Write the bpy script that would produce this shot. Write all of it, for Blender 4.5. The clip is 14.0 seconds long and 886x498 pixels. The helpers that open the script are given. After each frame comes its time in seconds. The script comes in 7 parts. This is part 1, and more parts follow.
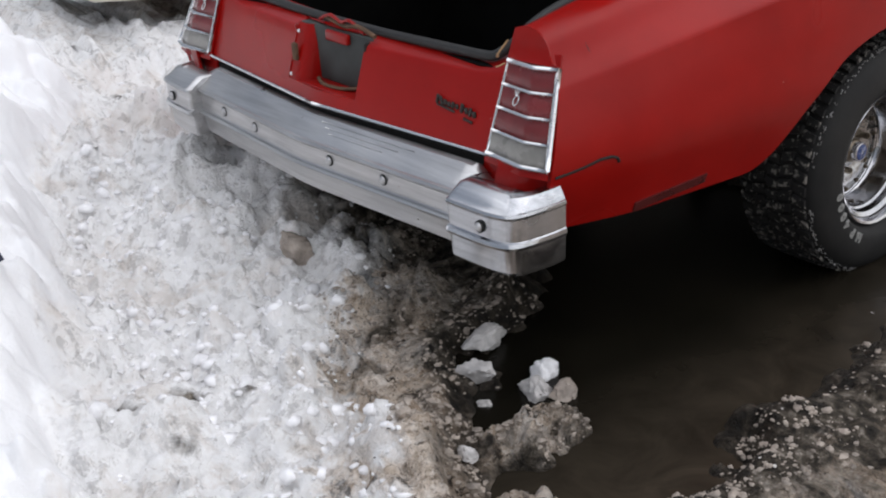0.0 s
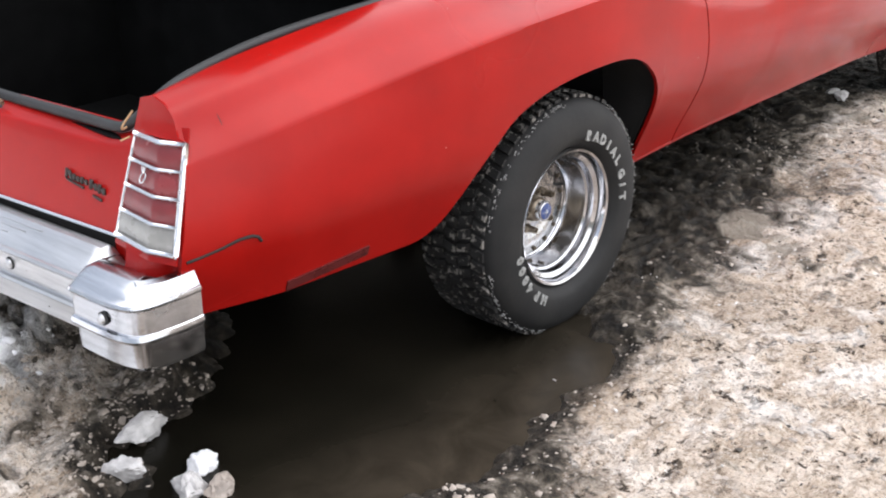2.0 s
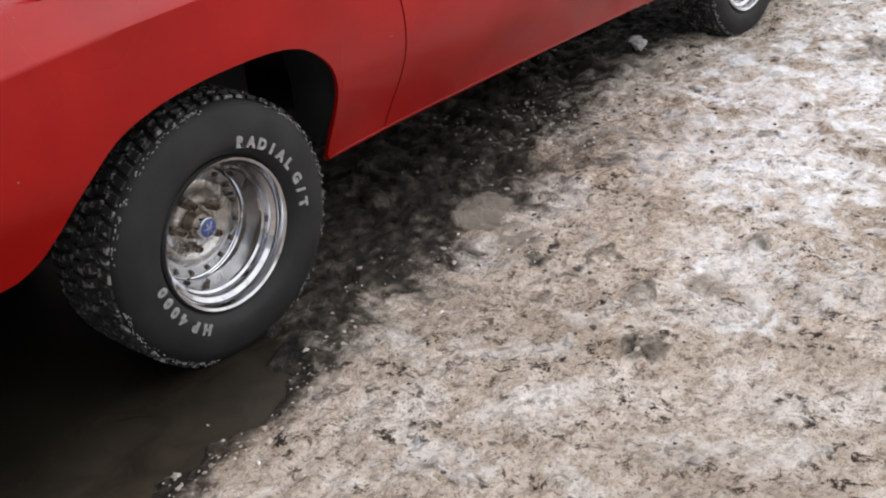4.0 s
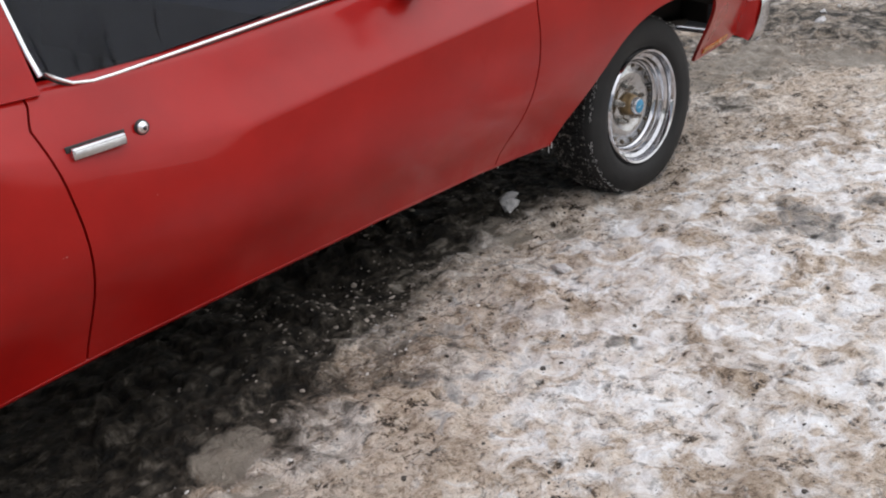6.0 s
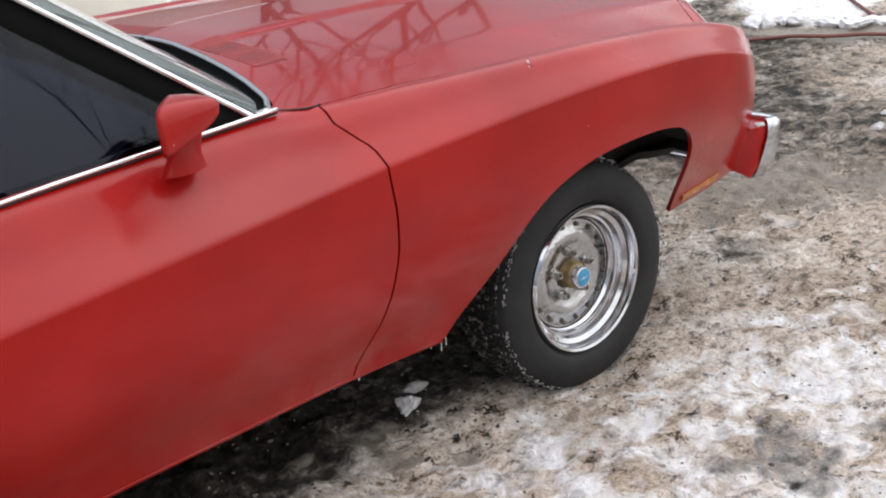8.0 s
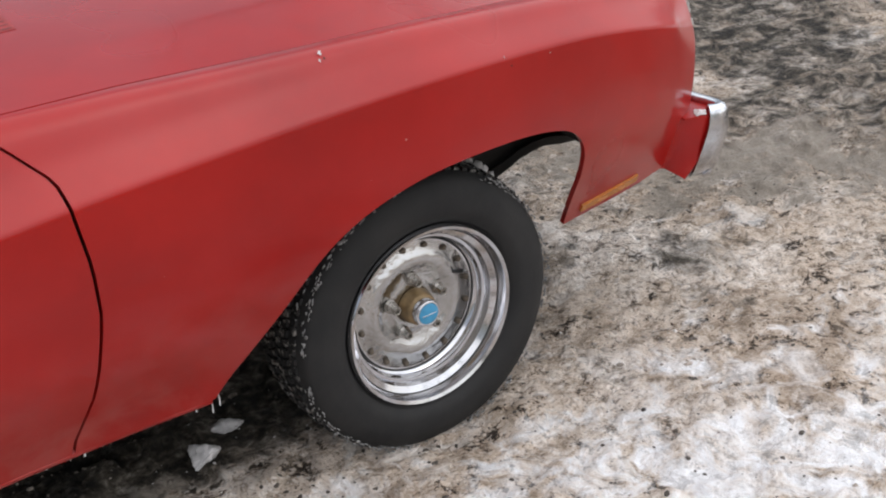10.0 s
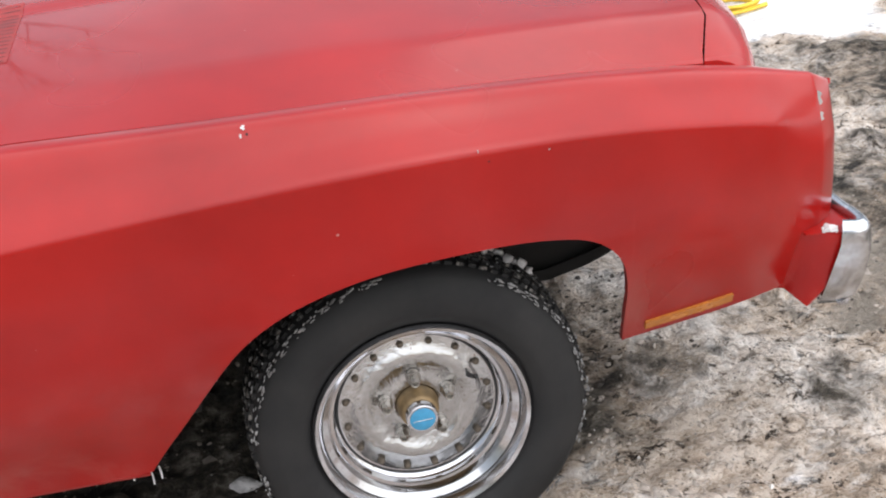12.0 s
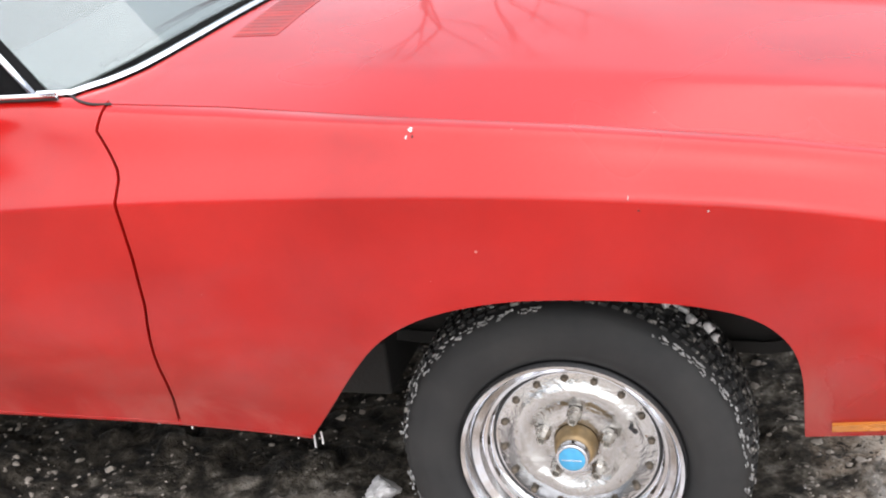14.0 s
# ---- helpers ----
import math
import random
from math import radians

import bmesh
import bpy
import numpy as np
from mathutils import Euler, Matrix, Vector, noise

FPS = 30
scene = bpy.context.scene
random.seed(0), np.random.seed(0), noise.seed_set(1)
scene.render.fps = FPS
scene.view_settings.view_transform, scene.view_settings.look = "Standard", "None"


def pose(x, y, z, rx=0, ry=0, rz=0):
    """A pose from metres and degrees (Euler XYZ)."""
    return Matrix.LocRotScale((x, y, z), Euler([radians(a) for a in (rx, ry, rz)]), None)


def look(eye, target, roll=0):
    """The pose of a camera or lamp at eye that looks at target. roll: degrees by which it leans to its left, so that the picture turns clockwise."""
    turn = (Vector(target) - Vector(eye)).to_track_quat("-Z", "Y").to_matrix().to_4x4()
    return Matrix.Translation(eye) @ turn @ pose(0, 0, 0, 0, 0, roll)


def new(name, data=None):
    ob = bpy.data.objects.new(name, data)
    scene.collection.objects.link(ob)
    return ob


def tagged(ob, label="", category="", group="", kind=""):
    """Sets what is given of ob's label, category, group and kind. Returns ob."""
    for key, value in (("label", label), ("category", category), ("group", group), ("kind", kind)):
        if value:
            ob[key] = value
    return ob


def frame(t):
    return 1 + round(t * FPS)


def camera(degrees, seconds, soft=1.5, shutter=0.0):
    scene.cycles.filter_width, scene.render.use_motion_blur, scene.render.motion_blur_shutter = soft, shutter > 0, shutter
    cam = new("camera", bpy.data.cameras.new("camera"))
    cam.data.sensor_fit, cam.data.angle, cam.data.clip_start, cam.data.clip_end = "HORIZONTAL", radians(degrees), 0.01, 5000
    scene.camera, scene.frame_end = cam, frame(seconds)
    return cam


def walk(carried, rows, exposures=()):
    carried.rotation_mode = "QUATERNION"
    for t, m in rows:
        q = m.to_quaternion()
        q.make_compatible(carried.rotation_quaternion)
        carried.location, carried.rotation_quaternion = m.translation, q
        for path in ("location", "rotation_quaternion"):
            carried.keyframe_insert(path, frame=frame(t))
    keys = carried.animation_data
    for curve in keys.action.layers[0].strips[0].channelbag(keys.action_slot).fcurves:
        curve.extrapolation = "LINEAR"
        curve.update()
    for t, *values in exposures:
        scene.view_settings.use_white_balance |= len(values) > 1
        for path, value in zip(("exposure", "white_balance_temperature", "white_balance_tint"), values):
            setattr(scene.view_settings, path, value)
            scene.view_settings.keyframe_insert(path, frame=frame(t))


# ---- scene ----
cam = camera(39.1, 14.0, soft=2.0)
PATH = [
    (0, (-3.092, -2.84, 1.627), (-1.987, -1.385, 0.813), -3.3),
    (0.5, (-3.062, -2.857, 1.612), (-1.931, -1.424, 0.794), -3.6),
    (1, (-3.004, -2.888, 1.619), (-1.816, -1.511, 0.787), -3.4),
    (1.5, (-2.874, -2.911, 1.613), (-1.609, -1.594, 0.798), -2.7),
    (2, (-2.659, -2.885, 1.653), (-1.308, -1.641, 0.858), -0.9),
    (2.2, (-2.595, -2.899, 1.654), (-1.206, -1.692, 0.872), -0.9),
    (2.5, (-2.465, -2.894, 1.665), (-1.053, -1.746, 0.835), -0.8),
    (2.7, (-2.376, -2.925, 1.644), (-0.961, -1.802, 0.786), -1.9),
    (4.8, (-1.298, -3.273, 1.678), (0.001, -2.046, 0.779), -4.3),
    (5, (-1.178, -3.264, 1.658), (0.117, -2.003, 0.801), -4.3),
    (5.3, (-0.994, -3.254, 1.686), (0.295, -1.963, 0.865), -4.6),
    (5.5, (-0.84, -3.278, 1.69), (0.435, -1.96, 0.893), -5.4),
    (6, (-0.517, -3.216, 1.674), (0.779, -1.926, 0.865), -5.4),
    (6.5, (-0.213, -3.118, 1.699), (1.077, -1.87, 0.816), -5.2),
    (7, (0.099, -3.055, 1.659), (1.31, -1.719, 0.791), -7.6),
    (7.2, (0.246, -3.056, 1.633), (1.425, -1.656, 0.826), -8.8),
    (7.5, (0.451, -3.038, 1.676), (1.574, -1.576, 0.901), -8.6),
    (8, (0.759, -2.918, 1.658), (1.928, -1.479, 0.907), -6.5),
    (8.5, (1.051, -2.843, 1.677), (2.25, -1.46, 0.87), -5.2),
    (8.7, (1.156, -2.807, 1.67), (2.333, -1.417, 0.843), -5.7),
    (10.8, (2.194, -2.681, 1.617), (2.874, -1.076, 0.635), -6.3),
    (11, (2.312, -2.699, 1.593), (2.889, -1.035, 0.645), -7.3),
    (11.5, (2.544, -2.782, 1.595), (2.916, -1.029, 0.706), -8.6),
    (12, (2.756, -2.685, 1.609), (3.011, -0.921, 0.702), -8.4),
    (12.5, (2.944, -2.573, 1.631), (3.067, -0.794, 0.726), -5.7),
    (13, (3.188, -2.642, 1.584), (2.905, -0.859, 0.725), -6.3),
    (13.5, (3.287, -2.636, 1.564), (2.796, -0.88, 0.744), -6.9),
    (14, (3.319, -2.641, 1.555), (2.779, -0.889, 0.755), -6.4),
]
EXPOSURES = [(0, 0.26), (0.5, 0.34), (1, 0.48), (1.5, 0.85), (2, 1.46), (2.5, 1.70), (2.7, 1.70), (4.8, 0.31), (5, 0.34), (6, 0.55), (6.5, 0.22), (7, 0.03), (7.5, 0.48), (8, 0.80), (8.7, 0.97), (10.8, 0.64), (11, 0.66), (11.5, 0.98), (12, 1.18), (12.5, 1.46), (13, 1.68), (14, 1.90)]
walk(cam, [(t, look(eye, target, roll)) for t, eye, target, roll in PATH], EXPOSURES)

# ---- light ----
world = bpy.data.worlds.new("overcast_sky")
scene.world = world
world.use_nodes = True
wt = world.node_tree
wt.nodes.clear()
w_out = wt.nodes.new("ShaderNodeOutputWorld")
w_bg = wt.nodes.new("ShaderNodeBackground")
w_sky = wt.nodes.new("ShaderNodeTexSky")
w_hsv = wt.nodes.new("ShaderNodeHueSaturation")
SUN_EL, SUN_AZ = 62.0, 140.0
w_sky.sky_type, w_sky.sun_disc = "NISHITA", False
w_sky.sun_elevation, w_sky.sun_rotation = radians(SUN_EL), radians(SUN_AZ)
w_sky.dust_density, w_sky.air_density = 0.6, 1.0
w_hsv.inputs["Saturation"].default_value = 0.38
wt.links.new(w_sky.outputs[0], w_hsv.inputs["Color"])
# an overcast dome: the zenith about three times as bright as the skyline
w_co = wt.nodes.new("ShaderNodeTexCoord")
w_sep = wt.nodes.new("ShaderNodeSeparateXYZ")
w_dome = wt.nodes.new("ShaderNodeMapRange")
w_dome.inputs["From Min"].default_value, w_dome.inputs["From Max"].default_value = 0.0, 0.9
w_dome.inputs["To Min"].default_value, w_dome.inputs["To Max"].default_value = 0.16, 1.25
w_mul = wt.nodes.new("ShaderNodeVectorMath")
w_mul.operation = "SCALE"
wt.links.new(w_co.outputs["Generated"], w_sep.inputs[0])
wt.links.new(w_sep.outputs["Z"], w_dome.inputs["Value"])
wt.links.new(w_hsv.outputs[0], w_mul.inputs[0])
wt.links.new(w_dome.outputs[0], w_mul.inputs["Scale"])
wt.links.new(w_mul.outputs[0], w_bg.inputs["Color"])
w_bg.inputs["Strength"].default_value = 0.15
wt.links.new(w_bg.outputs[0], w_out.inputs["Surface"])
sun_data = bpy.data.lights.new("sun", "SUN")
sun_data.energy, sun_data.angle, sun_data.color = 1.6, radians(130), (1.0, 0.97, 0.94)
sun = new("sun", sun_data)
sun.rotation_euler = (radians(90 - SUN_EL), 0, radians(180 - SUN_AZ))


# ---- materials ----
def material(name):
    m = bpy.data.materials.new(name)
    m.use_nodes = True
    nt = m.node_tree
    return m, nt, nt.nodes["Principled BSDF"]


def node(nt, kind, **inputs):
    n = nt.nodes.new(kind)
    for key, value in inputs.items():
        n.inputs[key.replace("_", " ")].default_value = value
    return n


def noise_node(nt, scale, detail=4.0, rough=0.55, coords="Object", distort=0.0):
    co = nt.nodes.new("ShaderNodeTexCoord")
    n = node(nt, "ShaderNodeTexNoise", Scale=scale, Detail=detail, Roughness=rough, Distortion=distort)
    nt.links.new(co.outputs[coords], n.inputs["Vector"])
    return n


def ramp(nt, source, stops):
    r = nt.nodes.new("ShaderNodeValToRGB")
    els = r.color_ramp.elements
    while len(els) < len(stops):
        els.new(0.5)
    for e, (p, c) in zip(els, stops):
        e.position, e.color = p, c if len(c) == 4 else (*c, 1)
    nt.links.new(source, r.inputs["Fac"])
    return r


def bump(nt, bsdf, height, strength=0.3, distance=0.01):
    b = node(nt, "ShaderNodeBump", Strength=strength, Distance=distance)
    nt.links.new(height, b.inputs["Height"])
    nt.links.new(b.outputs[0], bsdf.inputs["Normal"])
    return b


def mixed(nt, fac, a, b, mode="MIX"):
    m = nt.nodes.new("ShaderNodeMix")
    m.data_type, m.blend_type = "RGBA", mode
    for sock, value in ((m.inputs["Factor"], fac), (m.inputs["A"], a), (m.inputs["B"], b)):
        if isinstance(value, (int, float)):
            sock.default_value = value
        elif isinstance(value, tuple):
            sock.default_value = value if len(value) == 4 else (*value, 1)
        else:
            nt.links.new(value, sock)
    return m.outputs["Result"]


def plain(name, color, rough=0.5, metal=0.0, vary=0.25, scale=14.0, relief=0.15, fine=160.0, coat=0.0):
    """A surface of one colour with stains at one scale and grain at another."""
    m, nt, b = material(name)
    dark = tuple(c * (1 - vary) for c in color)
    light = tuple(min(1, c * (1 + vary)) for c in color)
    big = noise_node(nt, scale, 5)
    small = noise_node(nt, fine, 3)
    r = ramp(nt, big.outputs["Fac"], ((0.3, dark), (0.7, light)))
    nt.links.new(r.outputs[0], b.inputs["Base Color"])
    rr = ramp(nt, big.outputs["Fac"], ((0.3, (max(0.02, rough - 0.08),) * 3), (0.75, (min(1, rough + 0.1),) * 3)))
    nt.links.new(rr.outputs[0], b.inputs["Roughness"])
    b.inputs["Metallic"].default_value = metal
    b.inputs["Coat Weight"].default_value = coat
    if relief:
        bump(nt, b, small.outputs["Fac"], relief, 0.003)
    return m


def paint_material():
    """Sun-faded red car paint: soft gloss, polish haze, salt film and road dust low on the panels."""
    m, nt, b = material("faded_red_paint")
    haze = noise_node(nt, 3.2, 5, 0.6)
    blot = noise_node(nt, 1.1, 3, 0.5)
    grain = noise_node(nt, 240, 2)
    base = ramp(nt, haze.outputs["Fac"], ((0.30, (0.245, 0.0030, 0.0022)), (0.70, (0.335, 0.0062, 0.0042))))
    co = nt.nodes.new("ShaderNodeTexCoord")
    sep = nt.nodes.new("ShaderNodeSeparateXYZ")
    nt.links.new(co.outputs["Object"], sep.inputs[0])
    low = nt.nodes.new("ShaderNodeMapRange")
    low.inputs["From Min"].default_value, low.inputs["From Max"].default_value = 0.64, 0.40
    nt.links.new(sep.outputs["Z"], low.inputs["Value"])
    film = noise_node(nt, 5.5, 7, 0.62, distort=0.6)
    filmr = ramp(nt, film.outputs["Fac"], ((0.48, (0, 0, 0)), (0.68, (0.18, 0.18, 0.18))))
    reach = nt.nodes.new("ShaderNodeMapRange")
    reach.inputs["From Min"].default_value, reach.inputs["From Max"].default_value = 1.2, 2.1
    nt.links.new(sep.outputs["X"], reach.inputs["Value"])
    both = nt.nodes.new("ShaderNodeMath")
    both.operation = "MULTIPLY"
    nt.links.new(low.outputs[0], both.inputs[0])
    nt.links.new(reach.outputs[0], both.inputs[1])
    dirt = nt.nodes.new("ShaderNodeMath")
    dirt.operation = "MULTIPLY"
    nt.links.new(both.outputs[0], dirt.inputs[0])
    nt.links.new(filmr.outputs[0], dirt.inputs[1])
    col = mixed(nt, dirt.outputs[0], base.outputs[0], (0.42, 0.20, 0.17))
    specks = noise_node(nt, 42, 2)
    sp = ramp(nt, specks.outputs["Fac"], ((0.775, (0, 0, 0)), (0.80, (0.5, 0.5, 0.5))))
    col = mixed(nt, sp.outputs[0], col, (0.55, 0.36, 0.32))
    nt.links.new(col, b.inputs["Base Color"])
    ro = ramp(nt, blot.outputs["Fac"], ((0.35, (0.24,) * 3), (0.65, (0.40,) * 3)))
    rough = mixed(nt, dirt.outputs[0], ro.outputs[0], (0.75, 0.75, 0.75))
    nt.links.new(rough, b.inputs["Roughness"])
    b.inputs["Specular IOR Level"].default_value = 0.15
    cw = ramp(nt, blot.outputs["Fac"], ((0.36, (0.92, 0.92, 0.92)), (0.64, (0.5, 0.5, 0.5))))
    # the tail end has lost most of its polish
    worn = nt.nodes.new("ShaderNodeMapRange")
    worn.inputs["From Min"].default_value, worn.inputs["From Max"].default_value = -0.5, 0.9
    worn.inputs["To Min"].default_value, worn.inputs["To Max"].default_value = 0.35, 1.0
    nt.links.new(sep.outputs["X"], worn.inputs["Value"])
    polish = nt.nodes.new("ShaderNodeMath")
    polish.operation = "MULTIPLY"
    nt.links.new(cw.outputs[0], polish.inputs[0])
    nt.links.new(worn.outputs[0], polish.inputs[1])
    nt.links.new(polish.outputs[0], b.inputs["Coat Weight"])
    b.inputs["Coat IOR"].default_value = 1.37
    gloss = nt.nodes.new("ShaderNodeMapRange")
    gloss.inputs["From Min"].default_value, gloss.inputs["From Max"].default_value = 0.99, 0.93
    gloss.inputs["To Min"].default_value, gloss.inputs["To Max"].default_value = 0.045, 0.16
    nt.links.new(sep.outputs["Z"], gloss.inputs["Value"])
    nt.links.new(gloss.outputs[0], b.inputs["Coat Roughness"])
    bump(nt, b, grain.outputs["Fac"], 0.02, 0.001)
    return m


def chrome_material(name, color, rough, pits, dents=0.0):
    m, nt, b = material(name)
    big = noise_node(nt, 9, 5, 0.6)
    fine = noise_node(nt, 110, 3)
    r = ramp(nt, big.outputs["Fac"], ((0.35, color), (0.75, tuple(c * 0.8 for c in color))))
    spots = ramp(nt, fine.outputs["Fac"], ((0.66, (0, 0, 0)), (0.72, (pits,) * 3)))
    nt.links.new(mixed(nt, spots.outputs[0], r.outputs[0], (0.16, 0.10, 0.06)), b.inputs["Base Color"])
    rr = ramp(nt, big.outputs["Fac"], ((0.3, (rough,) * 3), (0.75, (min(1, rough + 0.18),) * 3)))
    nt.links.new(rr.outputs[0], b.inputs["Roughness"])
    b.inputs["Metallic"].default_value = 1.0
    if dents:
        swirl = noise_node(nt, 17, 4, 0.55, distort=1.6)
        bump(nt, b, swirl.outputs["Fac"], dents, 0.012)
    else:
        bump(nt, b, fine.outputs["Fac"], 0.03, 0.002)
    return m


def brushed_chrome(name, color, rough):
    """Old bumper plating with long pale and dark streaks along its length."""
    m, nt, b = material(name)
    co = nt.nodes.new("ShaderNodeTexCoord")
    mp = nt.nodes.new("ShaderNodeMapping")
    mp.inputs["Scale"].default_value = (38, 2.2, 60)
    nt.links.new(co.outputs["Object"], mp.inputs["Vector"])
    streak = node(nt, "ShaderNodeTexNoise", Scale=1.0, Detail=6.0, Roughness=0.65, Distortion=0.3)
    nt.links.new(mp.outputs[0], streak.inputs["Vector"])
    cloud = noise_node(nt, 5, 5, 0.6)
    r = ramp(nt, streak.outputs["Fac"], ((0.32, tuple(c * 0.80 for c in color)), (0.52, color), (0.66, tuple(min(1, c * 1.14) for c in color))))
    rust = noise_node(nt, 70, 3)
    spots = ramp(nt, rust.outputs["Fac"], ((0.70, (0, 0, 0)), (0.75, (0.4, 0.4, 0.4))))
    nt.links.new(mixed(nt, spots.outputs[0], r.outputs[0], (0.16, 0.10, 0.06)), b.inputs["Base Color"])
    rr = ramp(nt, cloud.outputs["Fac"], ((0.3, (rough,) * 3), (0.75, (rough + 0.22,) * 3)))
    nt.links.new(rr.outputs[0], b.inputs["Roughness"])
    b.inputs["Metallic"].default_value = 1.0
    bump(nt, b, streak.outputs["Fac"], 0.06, 0.002)
    return m


def glass_material(name, color, rough=0.0, ior=1.55):
    m, nt, b = material(name)
    b.inputs["Base Color"].default_value = (*color, 1)
    b.inputs["Transmission Weight"].default_value = 1.0
    b.inputs["Roughness"].default_value = rough
    b.inputs["IOR"].default_value = ior
    film = noise_node(nt, 6, 4)
    rr = ramp(nt, film.outputs["Fac"], ((0.4, (rough,) * 3), (0.8, (rough + 0.04,) * 3)))
    nt.links.new(rr.outputs[0], b.inputs["Roughness"])
    return m


def tyre_material(name, snow):
    m, nt, b = material(name)
    big = noise_node(nt, 8, 5)
    fine = noise_node(nt, 48, 6, 0.65)
    r = ramp(nt, big.outputs["Fac"], ((0.3, (0.011, 0.011, 0.0115)), (0.75, (0.024, 0.023, 0.022))))
    packed = ramp(nt, fine.outputs["Fac"], ((0.54, (0, 0, 0)), (0.61, (snow,) * 3)))
    nt.links.new(mixed(nt, packed.outputs[0], r.outputs[0], (0.33, 0.305, 0.275)), b.inputs["Base Color"])
    b.inputs["Roughness"].default_value = 0.72
    b.inputs["Specular IOR Level"].default_value = 0.3
    bump(nt, b, fine.outputs["Fac"], 0.25, 0.004)
    return m


def ground_material():
    """Packed winter ground. Three sheet attributes say where it is clean snow, churned mud, and where damp and the
    car's painted shade darken it.
    """
    m, nt, b = material("snow_and_dirt_ground")
    at = {}
    for key in ("snow", "mud", "wet_shade", "ice"):
        a = nt.nodes.new("ShaderNodeAttribute")
        a.attribute_name = key
        at[key] = a.outputs["Fac"]
    wide = noise_node(nt, 2.3, 6, 0.62, distort=0.4)
    mid = noise_node(nt, 9.0, 7, 0.66, distort=0.8)
    crumbs = noise_node(nt, 23.0, 6, 0.62, distort=0.25)
    fine = noise_node(nt, 130.0, 4, 0.6)
    packed = ramp(nt, mid.outputs["Fac"], ((0.28, (0.42, 0.36, 0.30)), (0.38, (0.74, 0.68, 0.615)), (0.50, (0.86, 0.805, 0.755)), (0.62, (0.96, 0.935, 0.915))))
    flecks = ramp(nt, crumbs.outputs["Fac"], ((0.30, (0.09, 0.072, 0.058)), (0.40, (0.70, 0.65, 0.59)), (0.47, (1.0, 0.98, 0.96))))
    grit = ramp(nt, fine.outputs["Fac"], ((0.33, (0.16, 0.13, 0.10)), (0.43, (1, 1, 1))))
    packed2 = mixed(nt, 0.62, packed.outputs[0], flecks.outputs[0], "MULTIPLY")
    packed2 = mixed(nt, 0.8, packed2, grit.outputs[0], "MULTIPLY")
    pits = noise_node(nt, 21.0, 8, 0.72, distort=0.5)
    pit = ramp(nt, pits.outputs["Fac"], ((0.42, (0.06, 0.049, 0.039)), (0.438, (0.50, 0.45, 0.40)), (0.46, (1, 1, 1))))
    patch = noise_node(nt, 3.1, 5, 0.6, distort=0.5)
    where = ramp(nt, patch.outputs["Fac"], ((0.38, (0.15, 0.15, 0.15)), (0.53, (1.0, 1.0, 1.0))))
    packed2 = mixed(nt, where.outputs[0], packed2, pit.outputs[0], "MULTIPLY")
    chalk = noise_node(nt, 55.0, 5, 0.65)
    ch = ramp(nt, chalk.outputs["Fac"], ((0.53, (0, 0, 0)), (0.56, (0.7, 0.7, 0.7))))
    packed2 = mixed(nt, ch.outputs[0], packed2, (0.92, 0.89, 0.86))
    tan = ramp(nt, wide.outputs["Fac"], ((0.36, (0.48, 0.39, 0.30)), (0.50, (0.74, 0.645, 0.545)), (0.62, (0.95, 0.90, 0.85))))
    packed2 = mixed(nt, 0.82, packed2, tan.outputs[0], "MULTIPLY")
    flake = noise_node(nt, 34.0, 7, 0.68, distort=0.9)
    flaked = ramp(nt, flake.outputs["Fac"], ((0.38, (0.40, 0.36, 0.32)), (0.46, (0.86, 0.83, 0.80)), (0.55, (1, 1, 1))))
    packed2 = mixed(nt, 0.75, packed2, flaked.outputs[0], "MULTIPLY")
    co = nt.nodes.new("ShaderNodeTexCoord")
    drag = nt.nodes.new("ShaderNodeMapping")
    drag.inputs["Rotation"].default_value = (0, 0, radians(-14))
    drag.inputs["Scale"].default_value = (7.0, 30.0, 10.0)
    nt.links.new(co.outputs["Object"], drag.inputs["Vector"])
    scrape = node(nt, "ShaderNodeTexNoise", Scale=1.0, Detail=7.0, Roughness=0.68, Distortion=0.5)
    nt.links.new(drag.outputs[0], scrape.inputs["Vector"])
    scraped = ramp(nt, scrape.outputs["Fac"], ((0.36, (0.46, 0.41, 0.36)), (0.45, (0.88, 0.85, 0.82)), (0.54, (1, 1, 1))))
    packed2 = mixed(nt, 0.55, packed2, scraped.outputs[0], "MULTIPLY")
    crusts = noise_node(nt, 3.4, 9, 0.74, distort=0.7)
    crust = ramp(nt, crusts.outputs["Fac"], ((0.52, (0, 0, 0)), (0.60, (0.5, 0.5, 0.5))))
    white = mixed(nt, 0.65, (0.93, 0.89, 0.85), flaked.outputs[0], "MULTIPLY")
    packed2 = mixed(nt, crust.outputs[0], packed2, white)
    # mud tone, deepened to hold the shade under and beside the car
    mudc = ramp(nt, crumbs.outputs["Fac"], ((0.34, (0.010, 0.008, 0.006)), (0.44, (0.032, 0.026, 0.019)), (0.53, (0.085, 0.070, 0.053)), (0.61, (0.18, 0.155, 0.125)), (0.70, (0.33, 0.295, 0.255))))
    clean = ramp(nt, mid.outputs["Fac"], ((0.25, (0.84, 0.82, 0.81)), (0.38, (0.94, 0.935, 0.935)), (0.8, (0.965, 0.965, 0.975))))
    clean2 = mixed(nt, 0.16, clean.outputs[0], flecks.outputs[0], "MULTIPLY")
    stain = ramp(nt, wide.outputs["Fac"], ((0.34, (0.70, 0.63, 0.57)), (0.43, (0.94, 0.91, 0.885)), (0.50, (1, 1, 1))))
    clean2 = mixed(nt, 0.75, clean2, stain.outputs[0], "MULTIPLY")
    clean2 = mixed(nt, 0.30, clean2, pit.outputs[0], "MULTIPLY")
